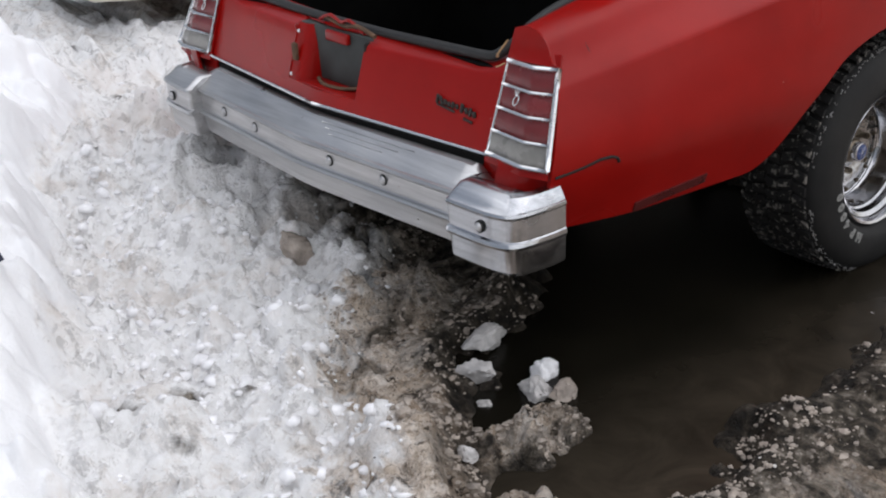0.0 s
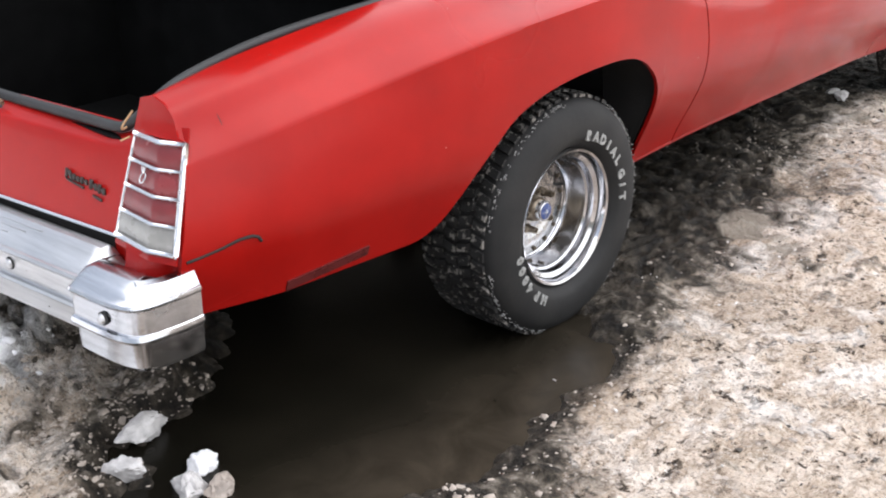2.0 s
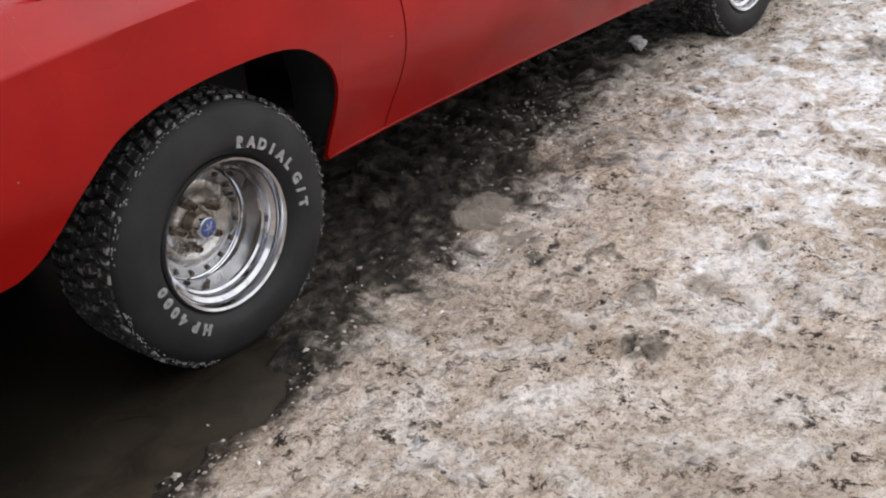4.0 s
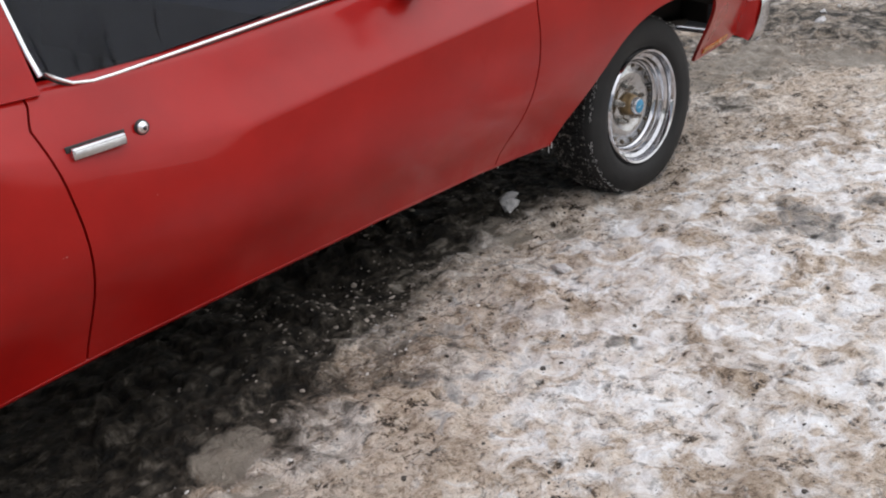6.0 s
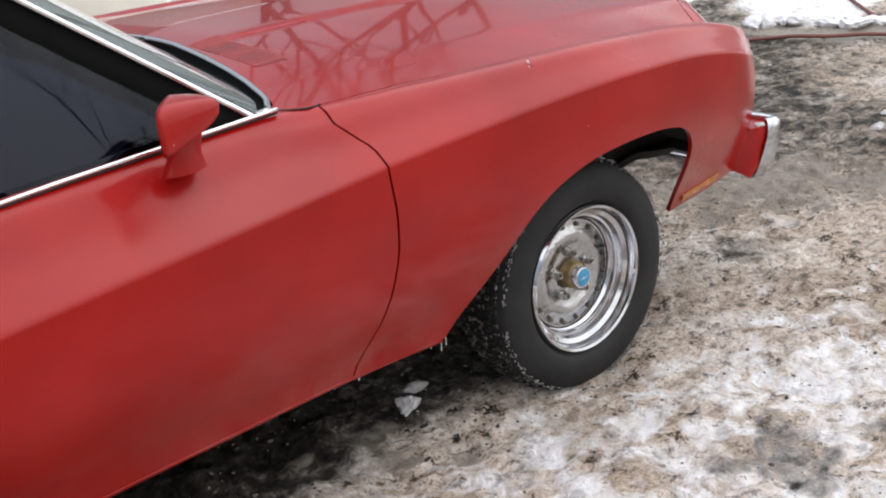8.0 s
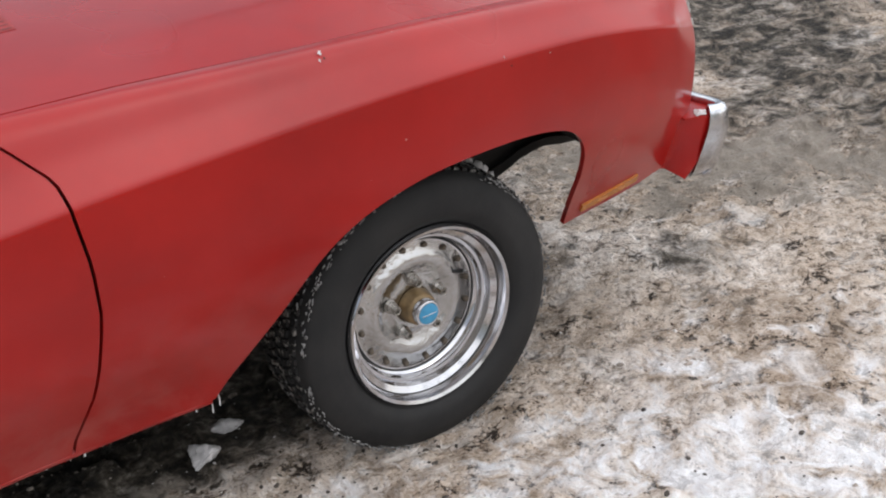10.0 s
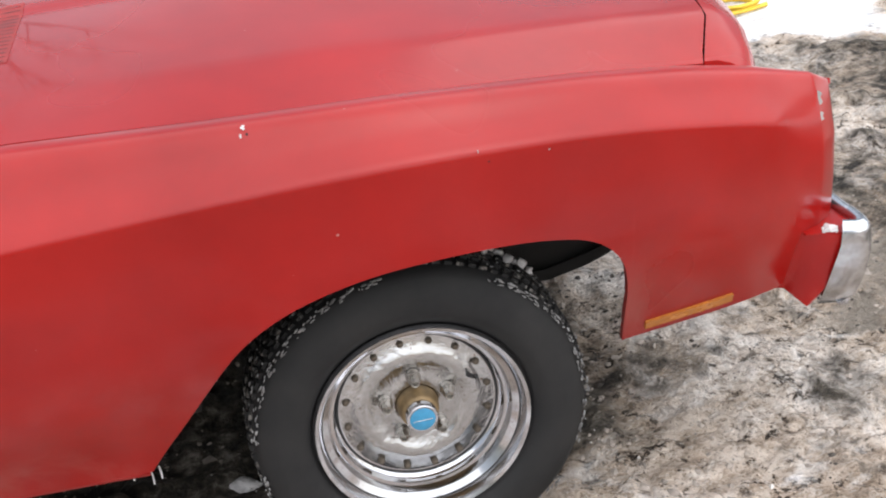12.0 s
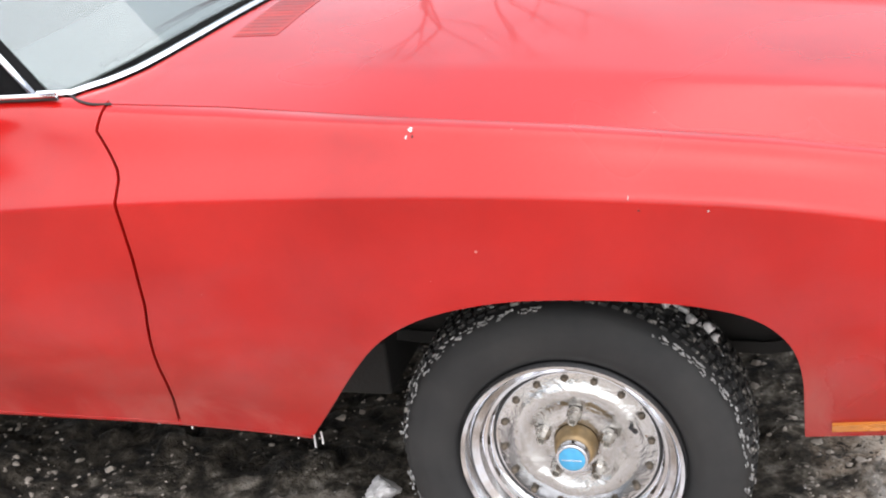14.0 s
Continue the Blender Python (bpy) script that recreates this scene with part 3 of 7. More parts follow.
    z = z + rough_snow * (0.01 + (lumps - 0.45) * 0.16 + (ridge - 0.6) * 0.10 + 0.085 * chunks(x + 0.03 * lumps, y, 0.115, 1) * smooth01(fbm(x, y, 2.4, 3, 77), 0.30, 0.52) + 0.036 * chunks(x, y + 0.02 * lumps, 0.056, 2) + 0.014 * chunks(x + 0.02 * crumbs, y, 0.031, 6) + (crumbs - 0.5) * 0.03)
    z = z + (1 - rough_snow) * near * (0.012 * chunks(x, y, 0.047, 3) + (0.005 + 0.036 * np.clip(mud_f, 0, 1)) * chunks(x + 0.02 * lumps, y, 0.075, 4) * smooth01(fbm(x, y, 3.1, 3, 78), 0.42, 0.58))
    z = z + smooth01(snow, 0.0, 0.9) * 0.05
    snow_f = snow_f + smooth01(bank, -0.03, 0.12)
    heap = 0.20 * smooth01(bank, -0.02, 0.16) + 0.30 * smooth01(bank, 0.10, 1.1)
    z = z + heap * (0.55 + 1.1 * fbm(x, y, 1.9, 4, 41)) + smooth01(bank, -0.1, 0.3) * (0.26 * (np.abs(fbm(x, y, 3.4, 3, 51) - 0.5) * 2) + 0.13 * (1 - np.abs(2 * fbm(x, y, 2.3, 2, 52) - 1)) + 0.05 * fbm(x, y, 9, 3, 53))
    z = z - smooth01(puddle, -0.05, 0.22) * 0.085
    edge_lumps = smooth01(puddle, -0.30, -0.04) * (1 - smooth01(puddle, -0.03, 0.03)) * smooth01(-x, 0.75, 1.0)
    z = z + edge_lumps * (0.03 + 0.12 * np.maximum(lumps - 0.48, 0))
    for hx2, hy2, hr, hh in ((-1.49, -0.95, 0.12, 0.058), (-1.40, -0.935, 0.13, 0.060), (-1.32, -0.945, 0.10, 0.055), (-1.45, -1.03, 0.10, 0.045), (-1.55, -1.12, 0.08, 0.04), (-1.66, -1.20, 0.09, 0.07)):
        h = smooth01(np.hypot(x - hx2, y - hy2) + (fbm(x, y, 9, 3, 93) - 0.5) * 0.10, hr, hr * 0.35)
        z = z + hh * h * (0.55 + 0.9 * fbm(x, y, 11, 3, 91)) + 0.05 * h * (crumbs - 0.5)
        mud_f, wet_shade_f = mud_f * (1 - 0.24 * h), wet_shade_f * (1 - 0.5 * h)
    for wx, wy, r in ((0.0, -0.80, 0.16), (2.946, -0.75, 0.14)):
        z = z - 0.02 * smooth01(np.hypot((x - wx), (y - wy)), r * 1.6, r * 0.6)
    z = z + 0.17 * smooth01(np.hypot((x + 1.10) * 0.8, y - 0.95), 0.75, 0.25) * (0.7 + 0.6 * lumps)
    track = smooth01(x, 0.10, 0.30) * smooth01(x, 0.95, 0.60) * smooth01(y + wob * 0.3, -1.02, -0.94) * smooth01(y, -0.66, -0.74)
    z = z + 0.006 * track * np.sin(2 * np.pi * (y + 0.1 * x) / 0.045)
    for sx, sy, sr in SNOW_STAINS:
        stain = smooth01(np.hypot(x - sx, (y - sy) * 1.2) + ragged * 0.35, sr * 2.0, sr * 0.4)
        mud_f = np.maximum(mud_f, 0.62 * stain)
        z = z + (0.13 - z) * 0.75 * stain * (snow_f > 0.5)
    far = smooth01(np.hypot(x, y), 9, 22)
    z = z * (1 - far * 0.5)
    # full mud tone, its painted shade included, under the whole car
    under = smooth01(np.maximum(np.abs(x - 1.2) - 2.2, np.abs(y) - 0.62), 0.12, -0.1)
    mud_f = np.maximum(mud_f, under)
    ice_f = np.maximum(0.60 * front * smooth01(fbm(x, y, 1.9, 4, 101), 0.40, 0.58) * (1 - yard_f), strip)
    for mx, my, mrx, mry in MELT_SPOTS:
        ice_f = np.maximum(ice_f, 0.66 * smooth01(np.hypot((x - mx) / mrx, (y - my) / mry) + wob * 3.5, 1.2, 0.6))
    return z, snow_f, mud_f, wet_shade_f, puddle, ice_f


def axis_steps(lo, hi, step, reach):
    core = list(np.arange(lo, hi + 1e-6, step))
    out, d = [], step
    v = hi
    while v < reach:
        d *= 1.14
        v += d
        out.append(v)
    v, d, inn = lo, step, []
    while v > -reach:
        d *= 1.14
        v -= d
        inn.append(v)
    return np.array(inn[::-1] + core + out)


def build_ground():
    xs, ys = axis_steps(-3.3, 4.6, 0.0112, 900), axis_steps(-2.0, 2.3, 0.0112, 900)
    gx, gy = np.meshgrid(xs, ys, indexing="ij")
    z, snow_f, mud_f, wet_shade_f, _, ice_f = ground_fields(gx, gy)
    n, m = gx.shape
    co = np.stack([gx, gy, z], -1).reshape(-1, 3)
    idx = np.arange(n * m).reshape(n, m)
    quads = np.stack([idx[:-1, :-1], idx[1:, :-1], idx[1:, 1:], idx[:-1, 1:]], -1).reshape(-1, 4)
    me = bpy.data.meshes.new("ground")
    me.vertices.add(n * m)
    me.vertices.foreach_set("co", co.ravel())
    me.loops.add(quads.size)
    me.loops.foreach_set("vertex_index", quads.ravel())
    me.polygons.add(len(quads))
    me.polygons.foreach_set("loop_start", np.arange(0, quads.size, 4))
    me.polygons.foreach_set("use_smooth", np.ones(len(quads), bool))
    me.update()
    for key, values in (("snow", snow_f), ("mud", mud_f), ("wet_shade", wet_shade_f), ("ice", ice_f)):
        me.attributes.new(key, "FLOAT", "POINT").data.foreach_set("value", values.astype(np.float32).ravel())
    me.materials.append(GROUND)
    return tagged(new("ground", me), "packed dirty snow and frozen mud with white snow banks", "ground", kind="structure")


def height(x, y):
    return float(ground_fields(np.array([[x]]), np.array([[y]]))[0][0, 0])


build_ground()

# meltwater
bm = bmesh.new()
ring = []
for k in range(72):
    a = 2 * math.pi * k / 72
    ring.append(bm.verts.new((-0.6 + 1.35 * math.cos(a), -0.55 + 1.15 * math.sin(a), -0.006)))
bm.faces.new(ring)
me = bpy.data.meshes.new("puddle")
bm.to_mesh(me)
bm.free()
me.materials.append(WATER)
tagged(new("puddle", me), "dark muddy meltwater puddle under the car", "puddle", kind="structure")

# ---- the red car: rear axle at x = 0, nose towards +x, its kerb side at -y ----
car = thing("car", "faded red two-door coupe with open boot and chrome bumpers", "car")

# stations along the body: x, bottom z/w, lower side z/w, crease z/w, shoulder z/w
STATIONS = np.array([
    (-1.27, 0.440, 0.850, 0.620, 0.925, 0.788, 0.868, 0.895, 0.800),
    (-1.00, 0.430, 0.860, 0.620, 0.935, 0.834, 0.893, 0.950, 0.800),
    (-0.60, 0.425, 0.880, 0.620, 0.945, 0.886, 0.925, 0.990, 0.800),
    (-0.30, 0.420, 0.890, 0.620, 0.955, 0.915, 0.940, 1.005, 0.795),
    (0.10, 0.400, 0.885, 0.620, 0.955, 0.934, 0.945, 1.015, 0.790),
    (0.40, 0.362, 0.830, 0.600, 0.930, 0.935, 0.930, 1.010, 0.790),
    (0.60, 0.360, 0.815, 0.600, 0.918, 0.895, 0.910, 0.995, 0.795),
    (0.80, 0.360, 0.804, 0.600, 0.915, 0.830, 0.908, 0.985, 0.800),
    (1.10, 0.360, 0.802, 0.600, 0.915, 0.778, 0.914, 0.974, 0.805),
    (1.50, 0.360, 0.800, 0.600, 0.918, 0.808, 0.928, 0.984, 0.805),
    (2.00, 0.360, 0.796, 0.600, 0.925, 0.840, 0.940, 0.992, 0.806),
    (2.30, 0.355, 0.792, 0.600, 0.928, 0.859, 0.945, 0.980, 0.843),
    (2.70, 0.355, 0.815, 0.620, 0.930, 0.871, 0.950, 0.970, 0.855),
    (3.00, 0.360, 0.800, 0.640, 0.925, 0.868, 0.945, 0.953, 0.850),
    (3.30, 0.354, 0.765, 0.620, 0.892, 0.843, 0.918, 0.921, 0.825),
    (3.50, 0.366, 0.762, 0.580, 0.852, 0.801, 0.882, 0.886, 0.795),
    (3.65, 0.368, 0.752, 0.540, 0.824, 0.757, 0.840, 0.846, 0.765),
    (3.76, 0.390, 0.715, 0.520, 0.758, 0.710, 0.765, 0.805, 0.722),
    (3.86, 0.420, 0.680, 0.520, 0.700, 0.672, 0.705, 0.768, 0.690),
])
CREASE_SOFT = ((-1.3, 0.006), (0.35, 0.006), (0.55, 0.03), (0.8, 0.07), (1.05, 0.05), (1.2, 0.014), (1.5, 0.006), (3.3, 0.005), (3.56, 0.008), (3.63, 0.018), (3.67, 0.035), (3.8, 0.07))


def station(x):
    """The body's control heights and half widths at x, eased between stations."""
    taps = np.linspace(-0.24, 0.24, 25)
    rows = [[np.interp(x + d, STATIONS[:, 0], STATIONS[:, k]) for k in range(1, 9)] for d in taps]
    return np.average(rows, 0, weights=np.exp(-(taps / 0.11) ** 2))


def half_width(x, z, s=None):
    """Half the width of the body side at x and z."""
    zb, wb, zl, wl, zc, wc, zs, ws = station(x) if s is None else s
    soft = np.interp(x, [a for a, _ in CREASE_SOFT], [b for _, b in CREASE_SOFT])
    r = min(soft * 0.5 + 0.16 * abs(z - zc), 0.04) if soft < 0.02 else min(soft + 0.3 * abs(z - zc), 0.06)
    zz = [zb - 0.1, zb, zl - 0.08, zl, zc, zc + 0.45 * (zs - zc), zs, zs + 0.1]
    ww = [wb - 0.02, wb, wl - 0.028, wl, wc, ws + 0.44 * (wc - ws), ws, ws - 0.10]
    side = np.mean([np.interp(z + r * k, zz, ww) for k in (-1, -0.75, -0.5, -0.25, 0, 0.25, 0.5, 0.75, 1)])
    return side + 0.006 * math.exp(-((z - 0.5 * (zl + zc)) / 0.09) ** 2)


REAR_ARCH = ((-0.60, 0.425), (-0.555, 0.432), (-0.50, 0.462), (-0.445, 0.522), (-0.388, 0.598), (-0.294, 0.678), (-0.184, 0.720), (-0.066, 0.740), (0.061, 0.748), (0.185, 0.745), (0.278, 0.729), (0.347, 0.696), (0.407, 0.640), (0.437, 0.565), (0.449, 0.48), (0.4495, 0.41), (0.450, 0.350))
FRONT_ARCH = ((2.458, 0.326), (2.486, 0.365), (2.533, 0.432), (2.596, 0.522), (2.652, 0.590), (2.712, 0.634), (2.785, 0.664), (2.89, 0.685), (3.01, 0.689), (3.13, 0.681), (3.21, 0.666), (3.262, 0.647), (3.300, 0.616), (3.326, 0.570), (3.338, 0.50), (3.3385, 0.43), (3.339, 0.358))


def rounded_arch(table):
    pts = spline([(x, 0, z) for x, z in table], 5)
    out = [(pts[0].x, pts[0].z)]
    for p in pts[1:]:
        out.append((max(p.x, out[-1][0] + 0.0004), p.z))
    return tuple(out)


REAR_ARCH, FRONT_ARCH = rounded_arch(REAR_ARCH), rounded_arch(FRONT_ARCH)
NOSE_LOW = ((3.339, 0.358), (3.46, 0.366), (3.60, 0.376), (3.67, 0.382), (3.70, 0.40), (3.76, 0.43))
GAP_FRONT = ((0.32, 2.178), (0.36, 2.184), (0.42, 2.203), (0.48, 2.219), (0.54, 2.229), (0.60, 2.239), (0.66, 2.250), (0.75, 2.252), (0.84, 2.243), (0.868, 2.241), (0.892, 2.238), (0.918, 2.214), (0.945, 2.190), (0.972, 2.162), (1.0, 2.150))
GAP_REAR = ((0.34, 0.706), (0.45, 0.714), (0.53, 0.718), (0.606, 0.719), (0.68, 0.715), (0.755, 0.703), (0.864, 0.684), (0.92, 0.674), (0.97, 0.705), (1.0, 0.748))



def along(table, v):
    return float(np.interp(v, [a for a, _ in table], [b for _, b in table]))


def low_edge(x):
    if x < REAR_ARCH[0][0]:
        return along(((-1.3, 0.445), (-1.0, 0.432), (-0.60, 0.425)), x)
    if x <= REAR_ARCH[-1][0]:
        return along(REAR_ARCH, x)
    if x < FRONT_ARCH[0][0]:
        return along(((0.45, 0.344), (1.7, 0.344), (2.1, 0.340), (2.458, 0.325)), x)
    if x <= FRONT_ARCH[-1][0]:
        return along(FRONT_ARCH, x)
    return along(NOSE_LOW, x)


def dense(table, n=7):
    out = []
    for (x0, z0), (x1, z1) in zip(table, table[1:]):
        k = 2
        out += list(np.linspace(x0, x1, k, endpoint=False))
    return out + [table[-1][0]]


def side_panel(columns, shift=None):
    """Columns of the body side from its lower edge to the shoulder; shift(x, z) slides points along x to a shut line."""
    rows = []
    for x in columns:
        s = station(x)
        lo, zc, zs = low_edge(x), s[4], s[6]
        mid = min(zc - 0.045, 0.70 if x > 2.0 else 0.79)
        zz = list(np.linspace(lo, mid, 11)) + list(np.linspace(mid, zc - 0.03, 5))[1:] + [zc - 0.018, zc - 0.009, zc - 0.003, zc + 0.003, zc + 0.009, zc + 0.018] + list(np.linspace(zc + 0.03, zs - 0.030, 6))
        rows.append([(x + (shift(x, z) if shift else 0.0), -half_width(x, z, s), z) for z in zz])
    return rows


def bend(a, b, c, n=7):
    """Points of a round shoulder from a towards b and on to c."""
    a, b, c = Vector(a), Vector(b), Vector(c)
    return [tuple(a.lerp(b, t).lerp(b.lerp(c, t), t)) for t in np.linspace(0, 1, n + 1)[1:]]


QUARTER_END = []


def tuck(x, z):
    """How far the quarter draws in towards the tail lamp."""
    return 0.036 * float(smooth01(x, -0.98, -1.245)) * float(np.interp(z, (0.62, 0.85, 0.91), (1.0, 0.5, 0.4)))


def build_side():
    # quarter panel, behind the door
    cols = list(np.linspace(-1.245, -0.606, 27)) + dense(REAR_ARCH) + list(np.linspace(0.458, 0.706, 14))
    rear_end = ((0.42, -1.272), (0.62, -1.288), (0.835, -1.215), (0.87, -1.205), (0.91, -1.200))
    wq = lambda x, z: (along(GAP_REAR, z) - 0.003 - 0.706) * float(smooth01(x, 0.45, 0.706)) + (along(rear_end, z) + 1.245) * float(smooth01(x, -1.0, -1.245))
    quarter = side_panel(cols, wq)
    for i, row in enumerate(quarter):
        row[:] = [(x, y + tuck(cols[i], z), z) for x, y, z in row]
        s = station(row[-1][0])
        row += bend(row[-1], (row[-1][0], -s[7] + tuck(cols[i], 0.9), s[6] + 0.002), (row[-1][0], -s[7] + 0.075, s[6] + 0.008))
    QUARTER_END.extend(quarter[0])
    # door
    cols = list(np.linspace(0.706, 2.25, 70))
    wd = lambda x, z: (along(GAP_REAR, z) + 0.003 - 0.706) * float(smooth01(x, 0.98, 0.706)) + (along(GAP_FRONT, z) - 0.003 - 2.25) * float(smooth01(x, 2.0, 2.25))
    door = side_panel(cols, wd)
    for row in door:
        s = station(row[-1][0])
        row += bend(row[-1], (row[-1][0], -s[7], s[6]), (row[-1][0], -s[7] + 0.035, s[6] + 0.002))
    # front wing
    cols = list(np.linspace(2.25, 2.452, 14)) + dense(FRONT_ARCH) + list(np.linspace(3.345, 3.70, 22)) + [3.715, 3.728, 3.736]
    wf = lambda x, z: (along(GAP_FRONT, z) + 0.003 - 2.25) * float(smooth01(x, 2.455, 2.25))
    wing = side_panel(cols, wf)
    inner = ((2.1, 0.800, 0.985), (2.4, 0.802, 0.972), (2.7, 0.798, 0.948), (3.0, 0.786, 0.926), (3.3, 0.758, 0.890), (3.5, 0.733, 0.855), (3.62, 0.710, 0.822), (3.74, 0.69, 0.768))
    for row in wing:
        x, y, z = row[-1]
        s = station(x)
        wi, zi = np.interp(x, [a[0] for a in inner], [a[1] for a in inner]), np.interp(x, [a[0] for a in inner], [a[2] for a in inner])
        row += bend(row[-1], (x, -max(s[7], wi + 0.012), s[6]), (x, -wi, zi))
    # the wing's nose turns inwards
    last = wing[-1]
    for dx, dy in ((0.004, 0.003), (0.016, 0.015), (0.032, 0.031), (0.044, 0.046), (0.048, 0.052), (0.050, 0.075)):
        wing.append([(x + dx, min(y, -0.66 + (y + 0.66) * (0.13 - dy) / 0.13) if y > -0.66 else -0.66 + (y + 0.66) * (0.13 - dy) / 0.13, z - 0.65 * dx * float(smooth01(z, 0.66, 0.74))) for x, y, z in last])
    for side, name in ((1, "kerb"), (-1, "road")):
        pieces = []
        for pname, rows, label in (("quarter_panel", quarter, ""), ("door", door, "long red coupe door with a creased dent"), ("front_wing", wing, "red front wing with chipped paint")):
            v, f = grid(rows, flip=True)
            if side < 0:
                v, f = mirror_y(v, f)
            ob = solid(link(pname, v, f, PAINT, car, label), 0.012)
            pieces.append(ob)
        yield pieces


(quarter, door, wing), _ = build_side()


def box_part(name, lo, hi, mat, parent=car, bevel=0.006, label=""):
    lo, hi = Vector(lo), Vector(hi)
    return at(part(name, block(hi - lo, bevel), mat, parent, label), *((lo + hi) / 2))


# rolled sill under the door
for s in (-1, 1):
    v, f = sweep([(x, s * (half_width(x, low_edge(x)) - 0.010), low_edge(x) - 0.002) for x in np.linspace(0.46, 2.452, 40)], circle(0.0105, 8))
    link("sill", v, f, PAINT, car)


# dark inner shell behind the shut lines, wheel wells, floor pan
def inner_shell():
    for side in (-1, 1):
        for x0, x1 in ((0.46, 2.46), (-1.2, -0.72)):
            rows = []
            for x in np.linspace(x0, x1, 24):
                rows.append([(x, side * (half_width(x, z) - 0.055), z) for z in np.linspace(low_edge(x) + 0.02, station(x)[6] - 0.03, 8)])
            v, f = grid(rows)
            solid(link("inner_panel", v, f, DARK, car), 0.01)
        for table, depth in ((REAR_ARCH, 0.705), (FRONT_ARCH, 0.50)):
            rows = []
            for x, z in table:
                cx = 0.5 * (table[0][0] + table[-1][0])
                grow = 1.02
                xx, zz = cx + (x - cx) * grow, z + 0.022
                w = half_width(min(max(x, -1.2), 3.7), z) - 0.015
                rows.append([(xx, side * (w - (w - depth) * t), zz + 0.03 * t) for t in (0, 0.2, 0.6, 1.0)])
            if table is FRONT_ARCH:
                rows = rows[:-14]
            v, f = grid(rows)
            solid(link("wheel_well", v, f, DARK, car), 0.006)


inner_shell()
box_part("floor_pan", (-0.62, -0.60, 0.30), (2.55, 0.60, 0.42), DARK)
box_part("inner_wheelhouse", (-0.32, -0.52, 0.36), (0.46, 0.52, 0.80), DARK)
box_part("engine_bay", (2.40, -0.50, 0.50), (3.22, 0.50, 0.84), DARK, bevel=0.08)
for s in (-1, 1):
    rows = []
    for x in np.linspace(2.44, 3.66, 60):
        low = along(((2.44, 0.375), (3.30, 0.385), (3.42, 0.41), (3.50, 0.412), (3.60, 0.395), (3.66, 0.385)), x) + 0.035 * (fbm(np.array(x), np.array(s * 2.0), 9, 3, 12) - 0.5)
        rows.append([(x, s * (0.535 + 0.012 * math.sin(9 * x)), low + 0.03), (x, s * 0.53, low + 0.008), (x, s * 0.515, low), (x, s * 0.50, low + 0.012), (x, s * 0.51, 0.55), (x, s * 0.51, 0.80)])
    v, f = grid(rows)
    solid(link("inner_wing", v, f, DARK, car), 0.008)
box_part("rear_axle", (-0.06, -0.66, 0.28), (0.06, 0.66, 0.40), DARK, bevel=0.05)
box_part("front_crossmember", (2.86, -0.66, 0.24), (3.02, 0.66, 0.36), DARK, bevel=0.03)
box_part("frame_rail", (-1.15, -0.52, 0.36), (-0.6, -0.42, 0.44), DARK)
box_part("frame_rail", (-1.15, 0.42, 0.36), (-0.6, 0.52, 0.44), DARK)
box_part("fuel_tank", (-1.12, -0.35, 0.30), (-0.55, 0.35, 0.46), DARK, bevel=0.04)


# ---- tail ----
def tail_x(y, z):
    """The tail panel: a shallow vee in plan, leaning forwards to its top."""
    return -1.352 + 0.062 * min(abs(y) / 0.7, 1.3) + (z - 0.618) * 0.34


def tail_panel():
    ys = list(np.linspace(-0.694, -0.165, 18))
    top = 0.784

    def strip(y):
        zz = list(np.linspace(0.615, top, 9))
        row = [(tail_x(y, z), y, z) for z in zz]
        x = row[-1][0]
        lift = 0.03 * float(smooth01(abs(y), 0.56, 0.69))
        return row + [(x + 0.003, y, top + 0.005 + 0.2 * lift), (x + 0.009, y, top + 0.008 + 0.4 * lift), (x + 0.022, y, top + 0.013 + 0.8 * lift), (x + 0.055, y, top + 0.030 + lift), (x + 0.085, y, top + 0.030 + lift)]
    for part_y in (ys, [-y for y in reversed(ys)]):
        v, f = grid([strip(y) for y in part_y])
        solid(link("tail_panel", v, f, PAINT, car), 0.008)
    # below and above the plate recess
    rows = [[(tail_x(y, z), y, z) for z in np.linspace(0.615, 0.650, 4)] for y in np.linspace(-0.165, 0.165, 9)]
    v, f = grid(rows)
    solid(link("tail_panel", v, f, PAINT, car), 0.008)
    rows = [[(tail_x(y, 0.8) + a, y, 0.8 + b) for a, b in ((0.035, 0.004), (0.05, 0.018), (0.075, 0.012))] for y in np.linspace(-0.165, 0.165, 9)]
    v, f = grid(rows)
    solid(link("tail_lip", v, f, PAINT, car), 0.008)


tail_panel()
# plate recess: dark box with a red lamp bracket on one side
box_part("plate_recess", (-1.262, -0.175, 0.645), (-1.230, 0.175, 0.80), plain("recess_grey", (0.045, 0.05, 0.048), 0.7, 0, 0.35, 20))
box_part("recess_floor", (-1.325, -0.165, 0.636), (-1.24, 0.165, 0.648), PAINT)
box_part("recess_side", (-1.285, -0.174, 0.645), (-1.24, -0.163, 0.795), DARK)
box_part("recess_side", (-1.285, 0.163, 0.645), (-1.24, 0.174, 0.795), PAINT)
v, f = grid([[(tail_x(0.16, z) + a, y, z) for z in np.linspace(0.642, 0.80, 6)] for y, a in ((0.088, 0.075), (0.096, 0.03), (0.108, 0.010), (0.125, 0.004), (0.165, 0.004))])
solid(link("lamp_bracket", v, f, PAINT, car, "red bracket of the plate lamp"), 0.006)
at(part("plate_lamp", block((0.012, 0.020, 0.05), 0.004), RUST, car), -1.310, 0.142, 0.725)
